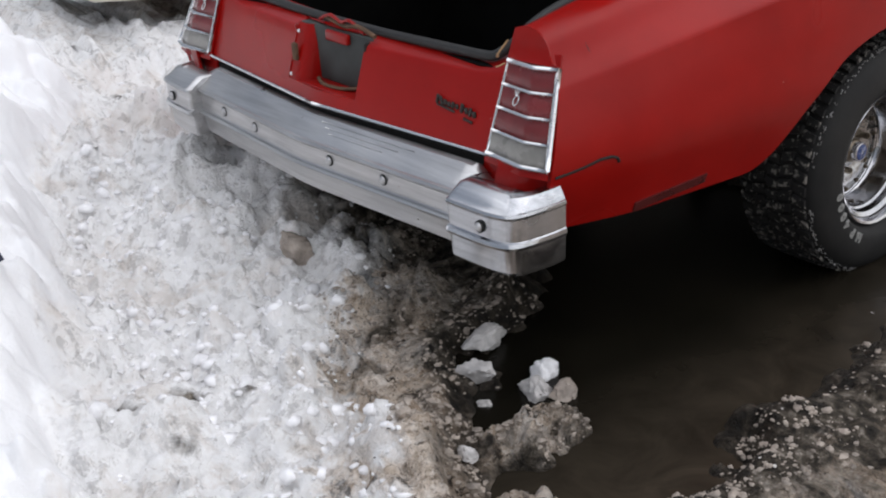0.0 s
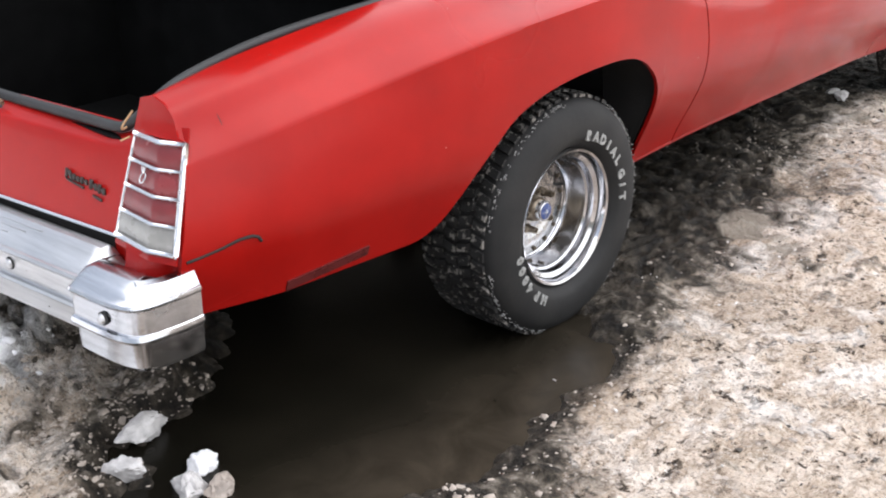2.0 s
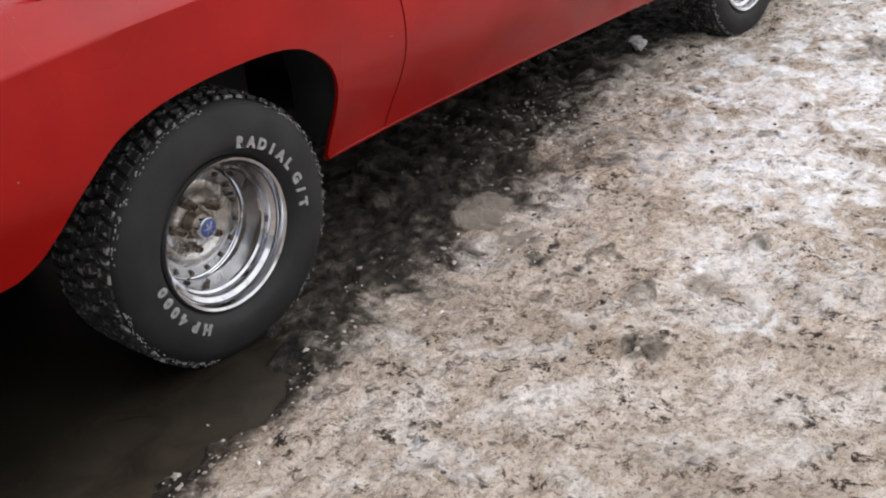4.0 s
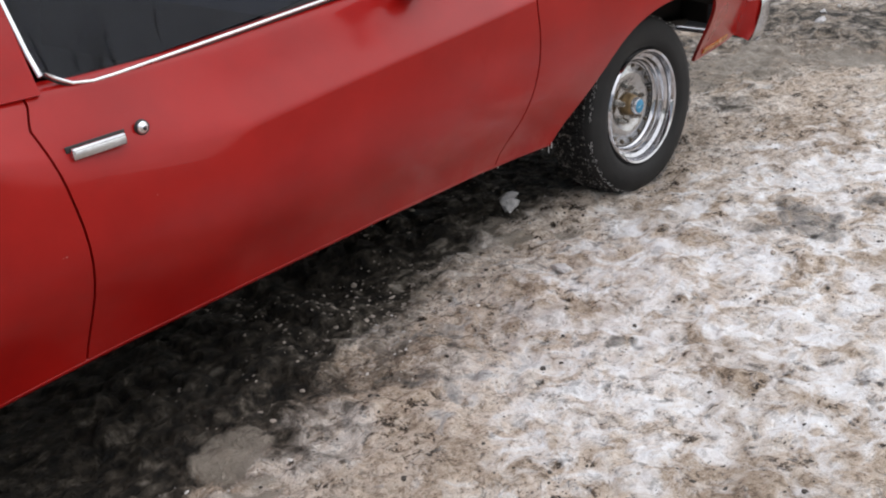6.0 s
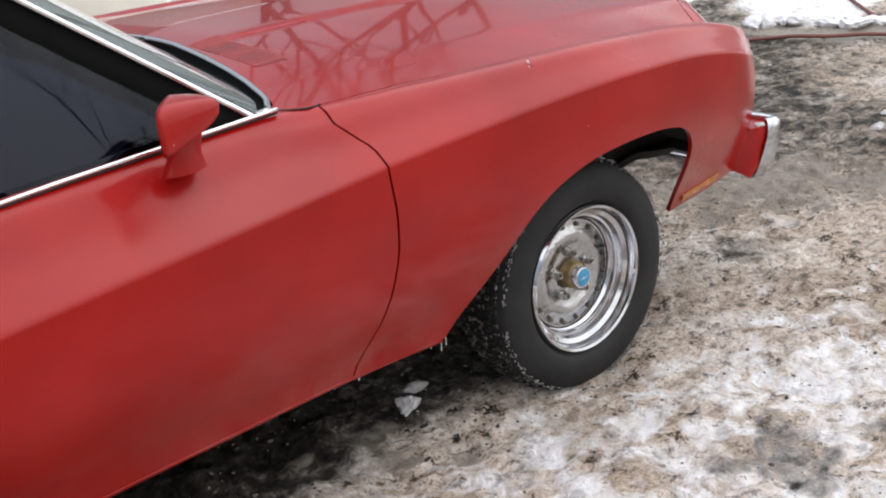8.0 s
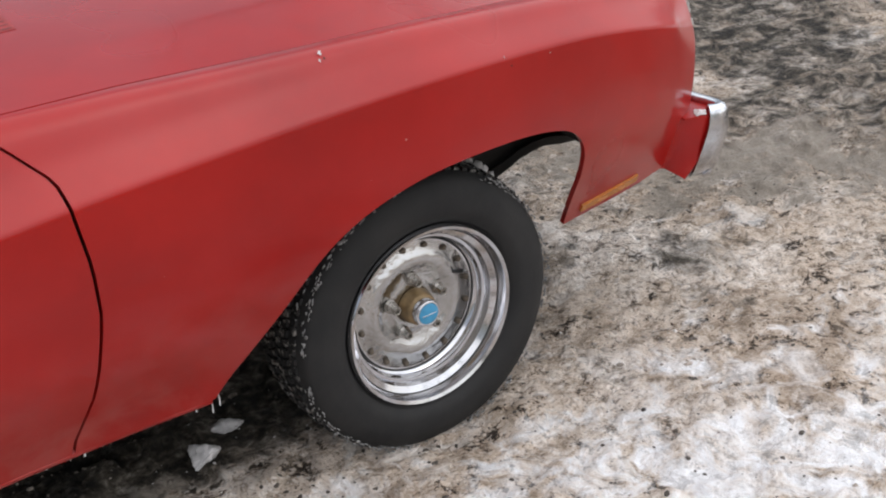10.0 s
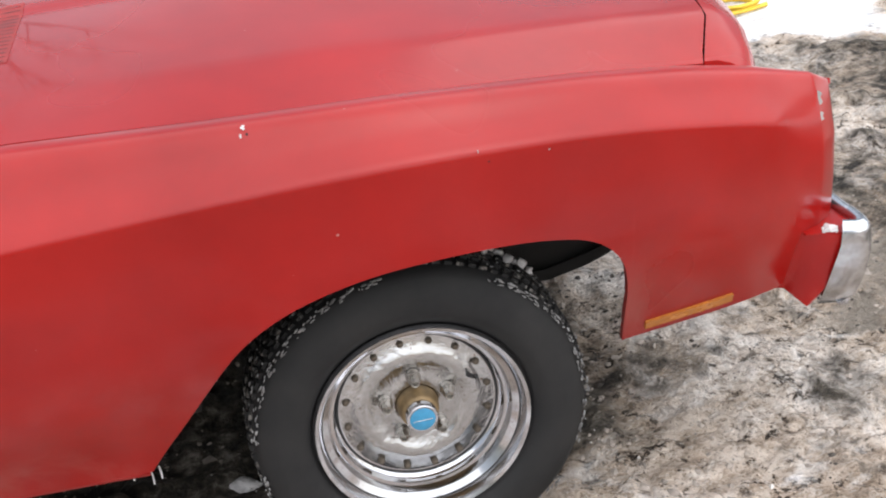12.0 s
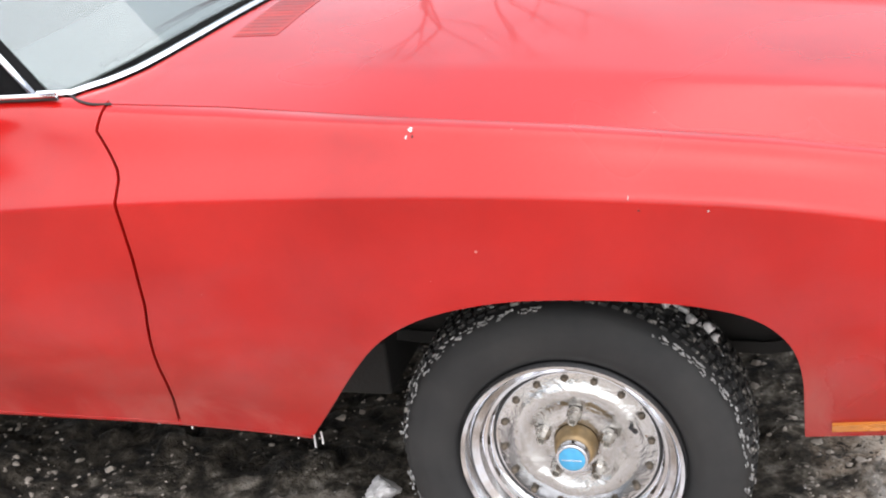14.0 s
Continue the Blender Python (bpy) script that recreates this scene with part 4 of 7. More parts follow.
for dz in (-0.06, 0.055):
    at(part("bracket_screw", block((0.006, 0.010, 0.010), 0.002), TRIM, car), -1.316 + (dz + 0.02) * 0.34, 0.142, 0.725 + dz)
v, f = sweep(spline([(-1.285, 0.07, 0.656), (-1.30, 0.02, 0.650), (-1.295, -0.06, 0.652), (-1.27, -0.12, 0.660)], 6), circle(0.006, 6))
link("recess_catch", v, f, RUST, car)
box_part("recess_tab", (-1.278, -0.075, 0.770), (-1.262, 0.03, 0.800), PAINT)
v, f = sweep(spline([(-1.268, -0.15, 0.815), (-1.265, -0.08, 0.838), (-1.26, -0.03, 0.826), (-1.255, 0.03, 0.836), (-1.25, 0.09, 0.815)], 8), circle(0.005, 6))
link("torn_lip", v, f, PAINT, car, "torn red sheet metal at the boot lip")
v, f = sweep(spline([(-1.262, -0.19, 0.812), (-1.268, -0.12, 0.830), (-1.262, -0.05, 0.818), (-1.25, 0.06, 0.826)], 8), circle(0.006, 6))
link("torn_seal", v, f, RUST, car, "rusty remnant of the boot lip")

# lower trim strip and dark gap above the bumper
for s in (1, -1):
    v, f = sweep([(tail_x(s * y, 0.612) - 0.004, s * y, 0.614) for y in np.linspace(0.0, 0.70, 16)], circle(0.0055, 6))
    link("tail_trim", v, f, TRIM, car, "thin bright strip along the tail panel")
rows = [[(tail_x(y, 0.6) + 0.016, y, z) for z in (0.50, 0.56, 0.612)] for y in np.linspace(-0.69, 0.69, 25)]
v, f = grid(rows)
solid(link("valance", v, f, DARK, car), 0.006)
for s in (-1, 1):
    rows = [[(tail_x(y, 0.6) + 0.012, s * y, z) for z in (0.52, 0.57, 0.622)] for y in np.linspace(0.655, 0.84, 7)]
    v, f = grid(rows, flip=s > 0)
    solid(link("valance_end", v, f, PAINT, car), 0.006)


# outer body corner behind the wheel, round the lamp
def corner(side):
    rows = []
    for t in np.linspace(0, 1, 8):
        row = []
        for z in list(np.linspace(0.445, 0.625, 8)):
            s = station(-1.245)
            w = half_width(-1.245, z, s) - tuck(-1.245, z)
            a = t * math.pi / 2
            row.append((-1.245 - 0.075 * math.sin(a), side * (w - 0.10 * (1 - math.cos(a)) - 0.05 * t), z))
        rows.append(row)
    v, f = grid(rows, flip=side > 0)
    solid(link("quarter_corner", v, f, PAINT, car), 0.008)


def lamp_edge(z, t):
    """The lamp's outline from its inner edge (t = 0), round the corner (0.72), to its side edge (1)."""
    lean = (z - 0.62) / 0.215
    inner = Vector((-1.308 + 0.080 * lean, -0.683, z))
    bend = Vector((-1.320 + 0.086 * lean, -0.818 + 0.040 * lean, z))
    outer = Vector((-1.300 + 0.090 * lean, -0.884 + 0.050 * lean, z))
    return inner.lerp(bend, t / 0.72) if t < 0.72 else bend.lerp(outer, (t - 0.72) / 0.28)


def tail_lamp(side):
    root = new("tail_lamp")
    root.parent = car
    root["label"] = "ribbed red tail lamp in a chrome bezel"
    fix = (lambda v, f: (v, f)) if side < 0 else mirror_y
    ts = (0.0, 0.2, 0.45, 0.68, 0.72, 0.76, 0.9, 1.0)
    bands = np.linspace(0.626, 0.834, 5)
    for k in range(4):
        z0, z1 = bands[k], bands[k + 1]
        rows = [[tuple(lamp_edge(z, t) + Vector((0.008 - 0.006 * math.sin(math.pi * (z - z0) / (z1 - z0)), 0.004, 0))) for z in np.linspace(z0, z1, 6)] for t in ts]
        v, f = fix(*grid(rows, flip=False))
        solid(link("lens", v, f, LENS_GREY if k == 0 else LENS_RED, root, "cloudy clear lens" if k == 0 else "dull red lens"), 0.006, 0)
    for z in bands:
        r = 0.0072 if z in (bands[0], bands[-1]) else 0.0052
        v, f = fix(*sweep([lamp_edge(z, t) - Vector((0.003, 0.002, 0)) for t in ts], circle(r, 6)))
        link("rib", v, f, TRIM, root)
    for t, r in ((1.0, 0.008), (0.0, 0.004)):
        v, f = fix(*sweep([lamp_edge(z, t) for z in np.linspace(0.624, 0.836, 7)], circle(r, 6), up=(1, 0, 0)))
        link("bezel_edge", v, f, TRIM, root)
    c = lamp_edge(0.757, 0.42)
    ringpts = [c + Vector((-0.005 + 0.02 * math.sin(a) * 0.34, 0.0075 * math.cos(a), 0.010 * math.sin(a))) for a in np.linspace(0, 2 * math.pi, 20)]
    v, f = fix(*sweep(ringpts, circle(0.0014, 5), up=(1, 0, 0)))
    link("lamp_crest", v, f, TRIM, root, "small chrome crest on the lens")
    for k in (-1, 0, 1):
        v, f = fix(*sweep([c + Vector((-0.002, 0.003 * k, 0.011)), c + Vector((0.002, 0.007 * k, 0.024))], circle(0.0014, 5), up=(1, 0, 0)))
        link("crest_point", v, f, TRIM, root)
    # body behind and above the lamp
    rows = [[tuple(lamp_edge(z, t) + Vector((0.014, 0.008, 0))) for z in np.linspace(0.60, 0.86, 8)] for t in ts]
    v, f = fix(*grid(rows))
    solid(link("lamp_housing", v, f, PAINT, car), 0.006)
    # deck corner above the lamp, up to the boot opening and the shoulder
    ends = [p for p in QUARTER_END if p[2] > 0.842]
    e0, inner_top = lamp_edge(0.838, 0), Vector((-1.206, -0.690, station(-1.2)[6] - 0.004))
    rows = [[tuple(lamp_edge(0.838, t) + Vector((0.003, 0.001, 0))) for t in np.linspace(0, 1, 9)]]
    for k, q in enumerate(ends):
        inner = e0.lerp(inner_top, (k + 1) / len(ends))
        rows.append([tuple(inner.lerp(Vector(q), t) - Vector((0.004 * math.sin(math.pi * t) * (1 - k / len(ends)), 0, 0))) for t in np.linspace(0, 1, 9)])
    v, f = fix(*grid(rows, flip=True))
    solid(link("deck_corner", v, f, PAINT, car), 0.006)


for s in (-1, 1):
    corner(s)
    tail_lamp(s)

# boot opening: deck sides, seal, dark well
for s in (-1, 1):
    rows = []
    for x in np.linspace(-1.20, -0.35, 30):
        st = station(x)
        y0, z0 = st[7] - 0.065, st[6] + 0.006
        rows.append([(x, s * y0, z0), (x, s * (0.5 * y0 + 0.5 * 0.69), z0 - 0.004), (x, s * 0.69, z0 - 0.012), (x, s * 0.675, z0 - 0.03)])
    v, f = grid(rows, flip=s < 0)
    solid(link("deck_side", v, f, PAINT, car), 0.006)
seal_side = [(-0.42, -0.672, 0.985), (-0.70, -0.674, 0.974), (-0.882, -0.674, 0.958), (-1.01, -0.673, 0.936), (-1.087, -0.672, 0.918), (-1.143, -0.670, 0.896), (-1.182, -0.660, 0.868), (-1.203, -0.632, 0.840), (-1.212, -0.59, 0.824), (-1.215, -0.45, 0.819), (-1.228, -0.2, 0.816)]
seal = spline(seal_side + [(-1.232, 0.0, 0.816)] + [(x, -y, z) for x, y, z in reversed(seal_side)], 6)
v, f = sweep(seal, circle(0.013, 7))
link("boot_seal", v, f, RUBBER, car, "grey rubber weatherstrip round the boot opening")
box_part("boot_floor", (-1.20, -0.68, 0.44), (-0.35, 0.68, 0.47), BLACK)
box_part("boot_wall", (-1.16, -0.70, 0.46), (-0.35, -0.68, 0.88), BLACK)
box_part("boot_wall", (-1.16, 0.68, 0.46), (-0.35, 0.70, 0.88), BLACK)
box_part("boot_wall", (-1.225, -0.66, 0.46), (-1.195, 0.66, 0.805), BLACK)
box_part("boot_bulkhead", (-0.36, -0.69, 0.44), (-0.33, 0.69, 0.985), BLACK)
for k, (pts, r) in enumerate((([(-1.205, -0.62, 0.83), (-1.24, -0.655, 0.838), (-1.255, -0.675, 0.852), (-1.235, -0.69, 0.885)], 0.0025), ([(-1.25, -0.665, 0.82), (-1.268, -0.685, 0.826), (-1.255, -0.70, 0.835)], 0.002))):
    v, f = sweep(spline(pts, 5), circle(r, 5))
    link("loose_wire", v, f, plain("wire_tan", (0.45, 0.28, 0.14), 0.5), car)

# script badge: plain dark raised strokes, slanting
BADGE = plain("badge_dark", (0.05, 0.042, 0.038), 0.4, 0.7)
for k, (dy, dz, w, h, tilt) in enumerate(((0.004, 0.006, 0.010, 0.026, 18), (-0.010, 0.004, 0.010, 0.024, -14), (-0.024, 0.002, 0.012, 0.016, 14), (-0.038, 0.000, 0.012, 0.014, -20), (-0.052, 0.000, 0.010, 0.018, 16), (-0.066, -0.001, 0.012, 0.013, -12), (-0.084, -0.002, 0.012, 0.026, 20), (-0.100, -0.005, 0.014, 0.016, -15), (-0.114, -0.006, 0.010, 0.024, 18), (-0.128, -0.009, 0.014, 0.016, -10), (-0.112, -0.026, 0.034, 0.007, 8), (-0.03, -0.010, 0.07, 0.005, 6))):
    y, z = -0.475 + dy, 0.702 + dz
    at(part("badge_stroke", block((0.006, w, h), 0.002, 1), BADGE, car), tail_x(y, z) - 0.003, y, z, tilt)


# ---- rear bumper ----
def rear_bumper():
    bumper = new("rear_bumper")
    bumper.parent = car
    bumper["label"] = "dull scratched chrome rear bumper"
    prof = ((0.040, 0.560), (0.034, 0.586), (0.024, 0.592), (0.006, 0.590), (-0.040, 0.557), (-0.053, 0.549), (-0.0555, 0.5465), (-0.062, 0.5455), (-0.0655, 0.541), (-0.062, 0.5355), (-0.0555, 0.5345), (-0.054, 0.531), (-0.053, 0.479), (-0.056, 0.4755), (-0.064, 0.4745), (-0.0675, 0.470), (-0.064, 0.4645), (-0.056, 0.4635), (-0.053, 0.459), (-0.043, 0.405), (-0.036, 0.399), (0.0, 0.398))
    rows = []
    for y in list(np.linspace(-0.715, -0.655, 7)) + list(np.linspace(-0.63, -0.02, 22)) + [0.0] + list(np.linspace(0.02, 0.60, 22)) + list(np.linspace(0.63, 0.69, 5)):
        x0 = -1.376 + 0.046 * max(0.0, abs(y) - 0.06 * (y < 0)) / 0.7
        drop = 0.034 * float(max(smooth01(-y, 0.650, 0.700), smooth01(y, 0.61, 0.66)))
        rows.append([(x0 + a, y, z - drop * float(smooth01(z, 0.545, 0.592))) for a, z in prof])
    v, f = grid(rows)
    sharp(solid(link("centre_bar", v, f, BUMPER, bumper, "dull grey chrome bar with a vee at its middle"), 0.004, 0), 28)
    # thin dark strips paint the shade line beneath both pressed ridges
    for dx, z in ((-0.0585, 0.5325), (-0.0575, 0.4615)):
        v, f = sweep([(-1.376 + 0.046 * max(0.0, abs(y) - 0.06 * (y < 0)) / 0.7 + dx, y, z) for y in np.linspace(-0.69, 0.66, 40)], circle(0.0022, 6))
        link("ridge_shade_line", v, f, RIDGE_SHADE, bumper, "dark line painted as shade under the pressed ridge")
    for k in range(3):
        v, f = sweep([(-1.370 + 0.046 * abs(y) / 0.7 - 0.016 - 0.012 * k, y, 0.5845 - 0.0088 * k) for y in np.linspace(-0.08 - 0.03 * k, -0.46 + 0.05 * k, 14)], circle(0.0016, 6))
        link("pressed_ridge", v, f, BUMPER, bumper)
    for side in (-1, 1):
        plan = spline([(-1.438, -0.690, 0), (-1.434, -0.79, 0), (-1.426, -0.845, 0), (-1.410, -0.878, 0), (-1.375, -0.893, 0), (-1.30, -0.899, 0), (-1.255, -0.897, 0)], 6)
        prof2 = ((0.150, 0.54), (0.105, 0.570), (0.080, 0.580), (0.045, 0.576), (0.014, 0.556), (0.006, 0.549), (-0.001, 0.5475), (-0.004, 0.543), (-0.001, 0.5375), (0.004, 0.536), (0.005, 0.480), (-0.002, 0.4775), (-0.006, 0.470), (-0.002, 0.4635), (0.006, 0.461), (0.008, 0.456), (0.012, 0.402), (0.020, 0.394), (0.06, 0.392))
        rows = []
        for i, p in enumerate(plan):
            d = (plan[min(i + 1, len(plan) - 1)] - plan[max(i - 1, 0)]).normalized()
            n = Vector((abs(d.y), abs(d.x), 0))
            u = i / (len(plan) - 1)
            k = 1 - 0.55 * smooth01(np.array(u), 0.45, 0.8)
            rows.append([(p.x + n.x * a * k, p.y + n.y * a * k, z) for a, z in prof2])
        first = rows[0]
        for dx, dy, k in ((0.003, 0.006, 0.985), (0.010, 0.010, 0.96), (0.045, 0.010, 0.95)):
            rows.insert(0, [(x + dx, y + dy, 0.49 + (z - 0.49) * k) for x, y, z in first])
        v, f = grid(rows, flip=True)
        if side > 0:
            v, f = mirror_y(v, f)
            v = [(x, y - 0.085, z) for x, y, z in v]
        sharp(solid(link("end_cap", v, f, BUMPER if side > 0 else TRIM2, bumper, "brighter chrome bumper end cap"), 0.004, 0), 32)
    for y in (-0.798, -0.391, -0.168, 0.232, 0.434, 0.713):
        x = -1.436 if abs(y) > 0.7 else -1.376 + 0.046 * max(0.0, abs(y) - 0.06 * (y < 0)) / 0.7 - 0.0570
        v, f = lathe(((0.0, -0.009), (0.007, -0.0085), (0.011, -0.005), (0.0125, -0.001), (0.0125, 0.004)), 16)
        at(link("bolt", v, f, BUMPER, bumper), x + 0.001, y, 0.506, 0, 0, -90)
        v, f = lathe(((0.0123, -0.0016), (0.0135, -0.0022), (0.0150, -0.0012), (0.0150, 0.004)), 20)
        at(link("bolt_rim", v, f, RUBBER, bumper), x + 0.001, y, 0.506, 0, 0, -90)


# dull dark tone for the shade painted under the bumper ridges
RIDGE_SHADE = plain("dull_ridge_shade", (0.10, 0.095, 0.09), 0.7, 0, 0.4, 60)
TRIM2 = brushed_chrome("polished_end_cap_chrome", (0.54, 0.55, 0.575), 0.10)
rear_bumper()

# side marker and body seam on the quarter
for s in (-1, 1):
    rows = [[(x, s * (half_width(x, z) - tuck(x, z) + 0.002), z) for z in (za, za + 0.012, za + 0.024)] for x, za in zip(np.linspace(-1.0, -0.755, 6), np.linspace(0.436, 0.450, 6))]
    v, f = grid(rows, flip=s < 0)
    solid(link("side_marker", v, f, plain("dark_marker_lens", (0.09, 0.012, 0.012), 0.3) if s < 0 else bpy.data.materials["dark_marker_lens"], car, "dark red side marker lamp"), 0.006, 0)
    v, f = sweep([(x, s * (half_width(x, z) - tuck(x + 0.02, z) + 0.0016), z) for x, z in ((-1.275, 0.603), (-1.243, 0.604), (-1.215, 0.607), (-1.19, 0.611), (-1.17, 0.616), (-1.15, 0.621), (-1.12, 0.622), (-1.105, 0.616), (-1.098, 0.604))], circle(0.0036, 6))
    link("body_seam", v, f, DARK, car)

# paint blemishes
for nm, x, z, a, b, mt in (("paint_chip", 2.741, 0.950, 0.0045, 0.0035, ICE), ("paint_chip", 2.735, 0.940, 0.0022, 0.0028, ICE), ("paint_chip", 2.745, 0.941, 0.0025, 0.002, DARK), ("paint_chip", 3.742, 0.755, 0.007, 0.012, None), ("paint_chip", 3.74, 0.725, 0.006, 0.008, None), ("paint_chip", 3.2, 0.838, 0.0028, 0.0016, None), ("paint_chip", 3.10, 0.842, 0.003, 0.0014, DARK), ("paint_chip", 3.085, 0.862, 0.0014, 0.0025, None), ("scratch", -1.121, 0.868, 0.0016, 0.012, DARK)):
    mt = mt or bpy.data.materials.get("grey_primer") or plain("grey_primer", (0.30, 0.28, 0.26), 0.8)
    seg, rowsb = 10, []
    pts = [(x, -(half_width(x, z) + 0.002), z)] + [(x + a * math.cos(k * 0.628) * (0.7 + 0.4 * math.sin(k * 3 + x * 50)), -(half_width(x, z + b * math.sin(k * 0.628)) + 0.0008), z + b * math.sin(k * 0.628)) for k in range(seg)]
    link(nm, pts, [(0, 1 + (k + 1) % seg, 1 + k) for k in range(seg)], mt, car)

# ---- bonnet, cowl, nose ----
HOOD_EDGE = ((2.10, 0.8005, 0.9862), (2.4, 0.8012, 0.9728), (2.55, 0.7998, 0.9602), (2.7, 0.7985, 0.9480), (3.0, 0.7865, 0.9260), (3.3, 0.7585, 0.8900), (3.56, 0.7240, 0.8460))


def hood_z(x, y):
    """Height of the bonnet: a flat crowned middle, a crease at 0.62 and a bevel down to the wing."""
    xs = [2.0, 2.4, 2.8, 3.2, 3.6, 3.75]
    taps = x + np.linspace(-0.25, 0.25, 11)
    mid = np.interp(taps, xs, [1.020, 1.020, 1.010, 0.982, 0.942, 0.92]).mean()
    cre = np.interp(taps, xs, [0.992, 0.991, 0.980, 0.948, 0.905, 0.88]).mean()
    e = [np.interp(x, [a[0] for a in HOOD_EDGE], [a[k] for a in HOOD_EDGE]) for k in (1, 2)]
    a = abs(y)
    k = 1 - min(a / 0.62, 1.0) ** 2
    yc = 0.62
    if a <= yc:
        return cre + (mid - cre) * k + 0.008 * float(smooth01(a, 0.19, 0.14)) * float(smooth01(x, 2.27, 2.36))
    return cre + (e[1] - cre) * min(1.0, (a - yc) / max(e[0] - yc, 0.02))


def hood_front(y):
    a = abs(y)
    return np.interp(a, [0, 0.10, 0.30, 0.62, 0.72], [3.650, 3.645, 3.622, 3.588, 3.540])


def cowl_x(y):
    a = abs(y)
    return np.interp(a, [0, 0.1, 0.28, 0.44, 0.56, 0.66, 0.72, 0.75, 0.78, 0.80], [2.272, 2.267, 2.240, 2.212, 2.186, 2.157, 2.130, 2.103, 2.100, 2.12])


VENT = plain("dusty_vent", (0.27, 0.020, 0.016), 0.42, 0, 0.3, 20, 0.1)


def build_hood():
    rows = []
    us = np.linspace(0, 1, 46)
    for u in us:
        row = []
        for s in np.concatenate([np.linspace(-1, -0.80, 7), np.linspace(-0.775, 0.775, 64), np.linspace(0.80, 1, 7)]):
            y = s * 0.80
            for _ in range(3):
                x = cowl_x(y) + u * (hood_front(y) - cowl_x(y))
                y = s * (np.interp(x, [a[0] for a in HOOD_EDGE], [a[1] for a in HOOD_EDGE]) - 0.0005)
            row.append((x, y, hood_z(x, y)))
        rows.append(row)
    v, f = grid(rows, flip=True)
    solid(link("bonnet", v, f, PAINT, car, "glossy faded red bonnet with a centre bulge"), 0.012)
    # header in front of the bonnet
    rows = []
    for s in np.linspace(-1, 1, 31):
        y = s * 0.722
        x0 = hood_front(y) + 0.0035
        nose = np.interp(abs(y), [0, 0.3, 0.55, 0.66, 0.70, 0.722], [3.722, 3.703, 3.678, 3.662, 3.652, 3.640])
        z0 = hood_z(x0 - 0.005, y)
        rows.append([(x0, y, z0 - 0.03), (x0, y, z0 - 0.001)] + [(x0 + (nose - x0) * t, y, z0 - 0.05 * t ** 2) for t in (0.25, 0.5, 0.75, 0.92)] + [(nose, y, z0 - 0.062), (nose + 0.004, y, z0 - 0.10), (nose - 0.01, y, z0 - 0.16)])
    for end in (0, -1):
        wall = [(x, y * 1.003, np.interp(x, [3.5, 3.74, 3.8], [0.848, 0.768, 0.745])) for x, y, z in rows[end]]
        rows.insert(0, wall) if end == 0 else rows.append(wall)
    v, f = grid(rows)
    solid(link("header_panel", v, f, PAINT, car), 0.006)
    # dark grille and lamp recesses
    rows = [[(np.interp(abs(y), [0, 0.5, 0.78], [3.70, 3.655, 3.62]), y, z) for z in np.linspace(0.42, 0.80, 5)] for y in np.linspace(-0.64, 0.64, 19)]
    v, f = grid(rows)
    solid(link("grille", v, f, DARK, car, "dark grille"), 0.01)
    # lamp panels between header and wings
    for s in (-1, 1):
        rows = []
        for y in np.linspace(0.715, 0.44, 9):
            inn = lambda x: np.interp(x, [3.5, 3.75, 3.80], [0.846, 0.765, 0.742])
            xf = np.interp(y, [0.44, 0.56, 0.64, 0.70, 0.715], [3.655, 3.662, 3.70, 3.742, 3.755])
            row = [(x, s * min(y, np.interp(x, [3.5, 3.74], [0.735, 0.70])), inn(x) - 0.012) for x in np.linspace(3.54, xf - 0.012, 7)]
            rows.append(row + [(xf - 0.004, s * y, inn(xf) - 0.02), (xf, s * y, inn(xf) - 0.04), (xf - 0.003, s * y, 0.62), (xf - 0.006, s * y, 0.50)])
        v, f = grid(rows, flip=s > 0)
        solid(link("lamp_panel", v, f, PAINT, car), 0.006)
    # bonnet vents by the windscreen: a dusty panel with narrow slots
    for s in (-1, 1):
        rows = [[(2.268 + 0.03 * (0.46 - y) + dx, s * y, hood_z(2.268 + 0.03 * (0.46 - y) + dx, y) + 0.0008) for dx in (0, 0.03, 0.06, 0.092)] for y in np.linspace(0.455, 0.125, 12)]
        v, f = grid(rows, flip=s > 0)
        link("vent_panel", v, f, VENT, car, "dusty dull louvre panel")
        for k in range(15):
            y = 0.445 - 0.0215 * k
            xa = 2.272 + 0.03 * (0.46 - y)
            rows = [[(x, s * yy, hood_z(x, yy) + 0.0016) for yy in (y - 0.0011, y + 0.0011)] for x in np.linspace(xa, xa + 0.082, 4)]
            v, f = grid(rows, flip=s < 0)
            link("vent_slot", v, f, RUBBER, car)


build_hood()


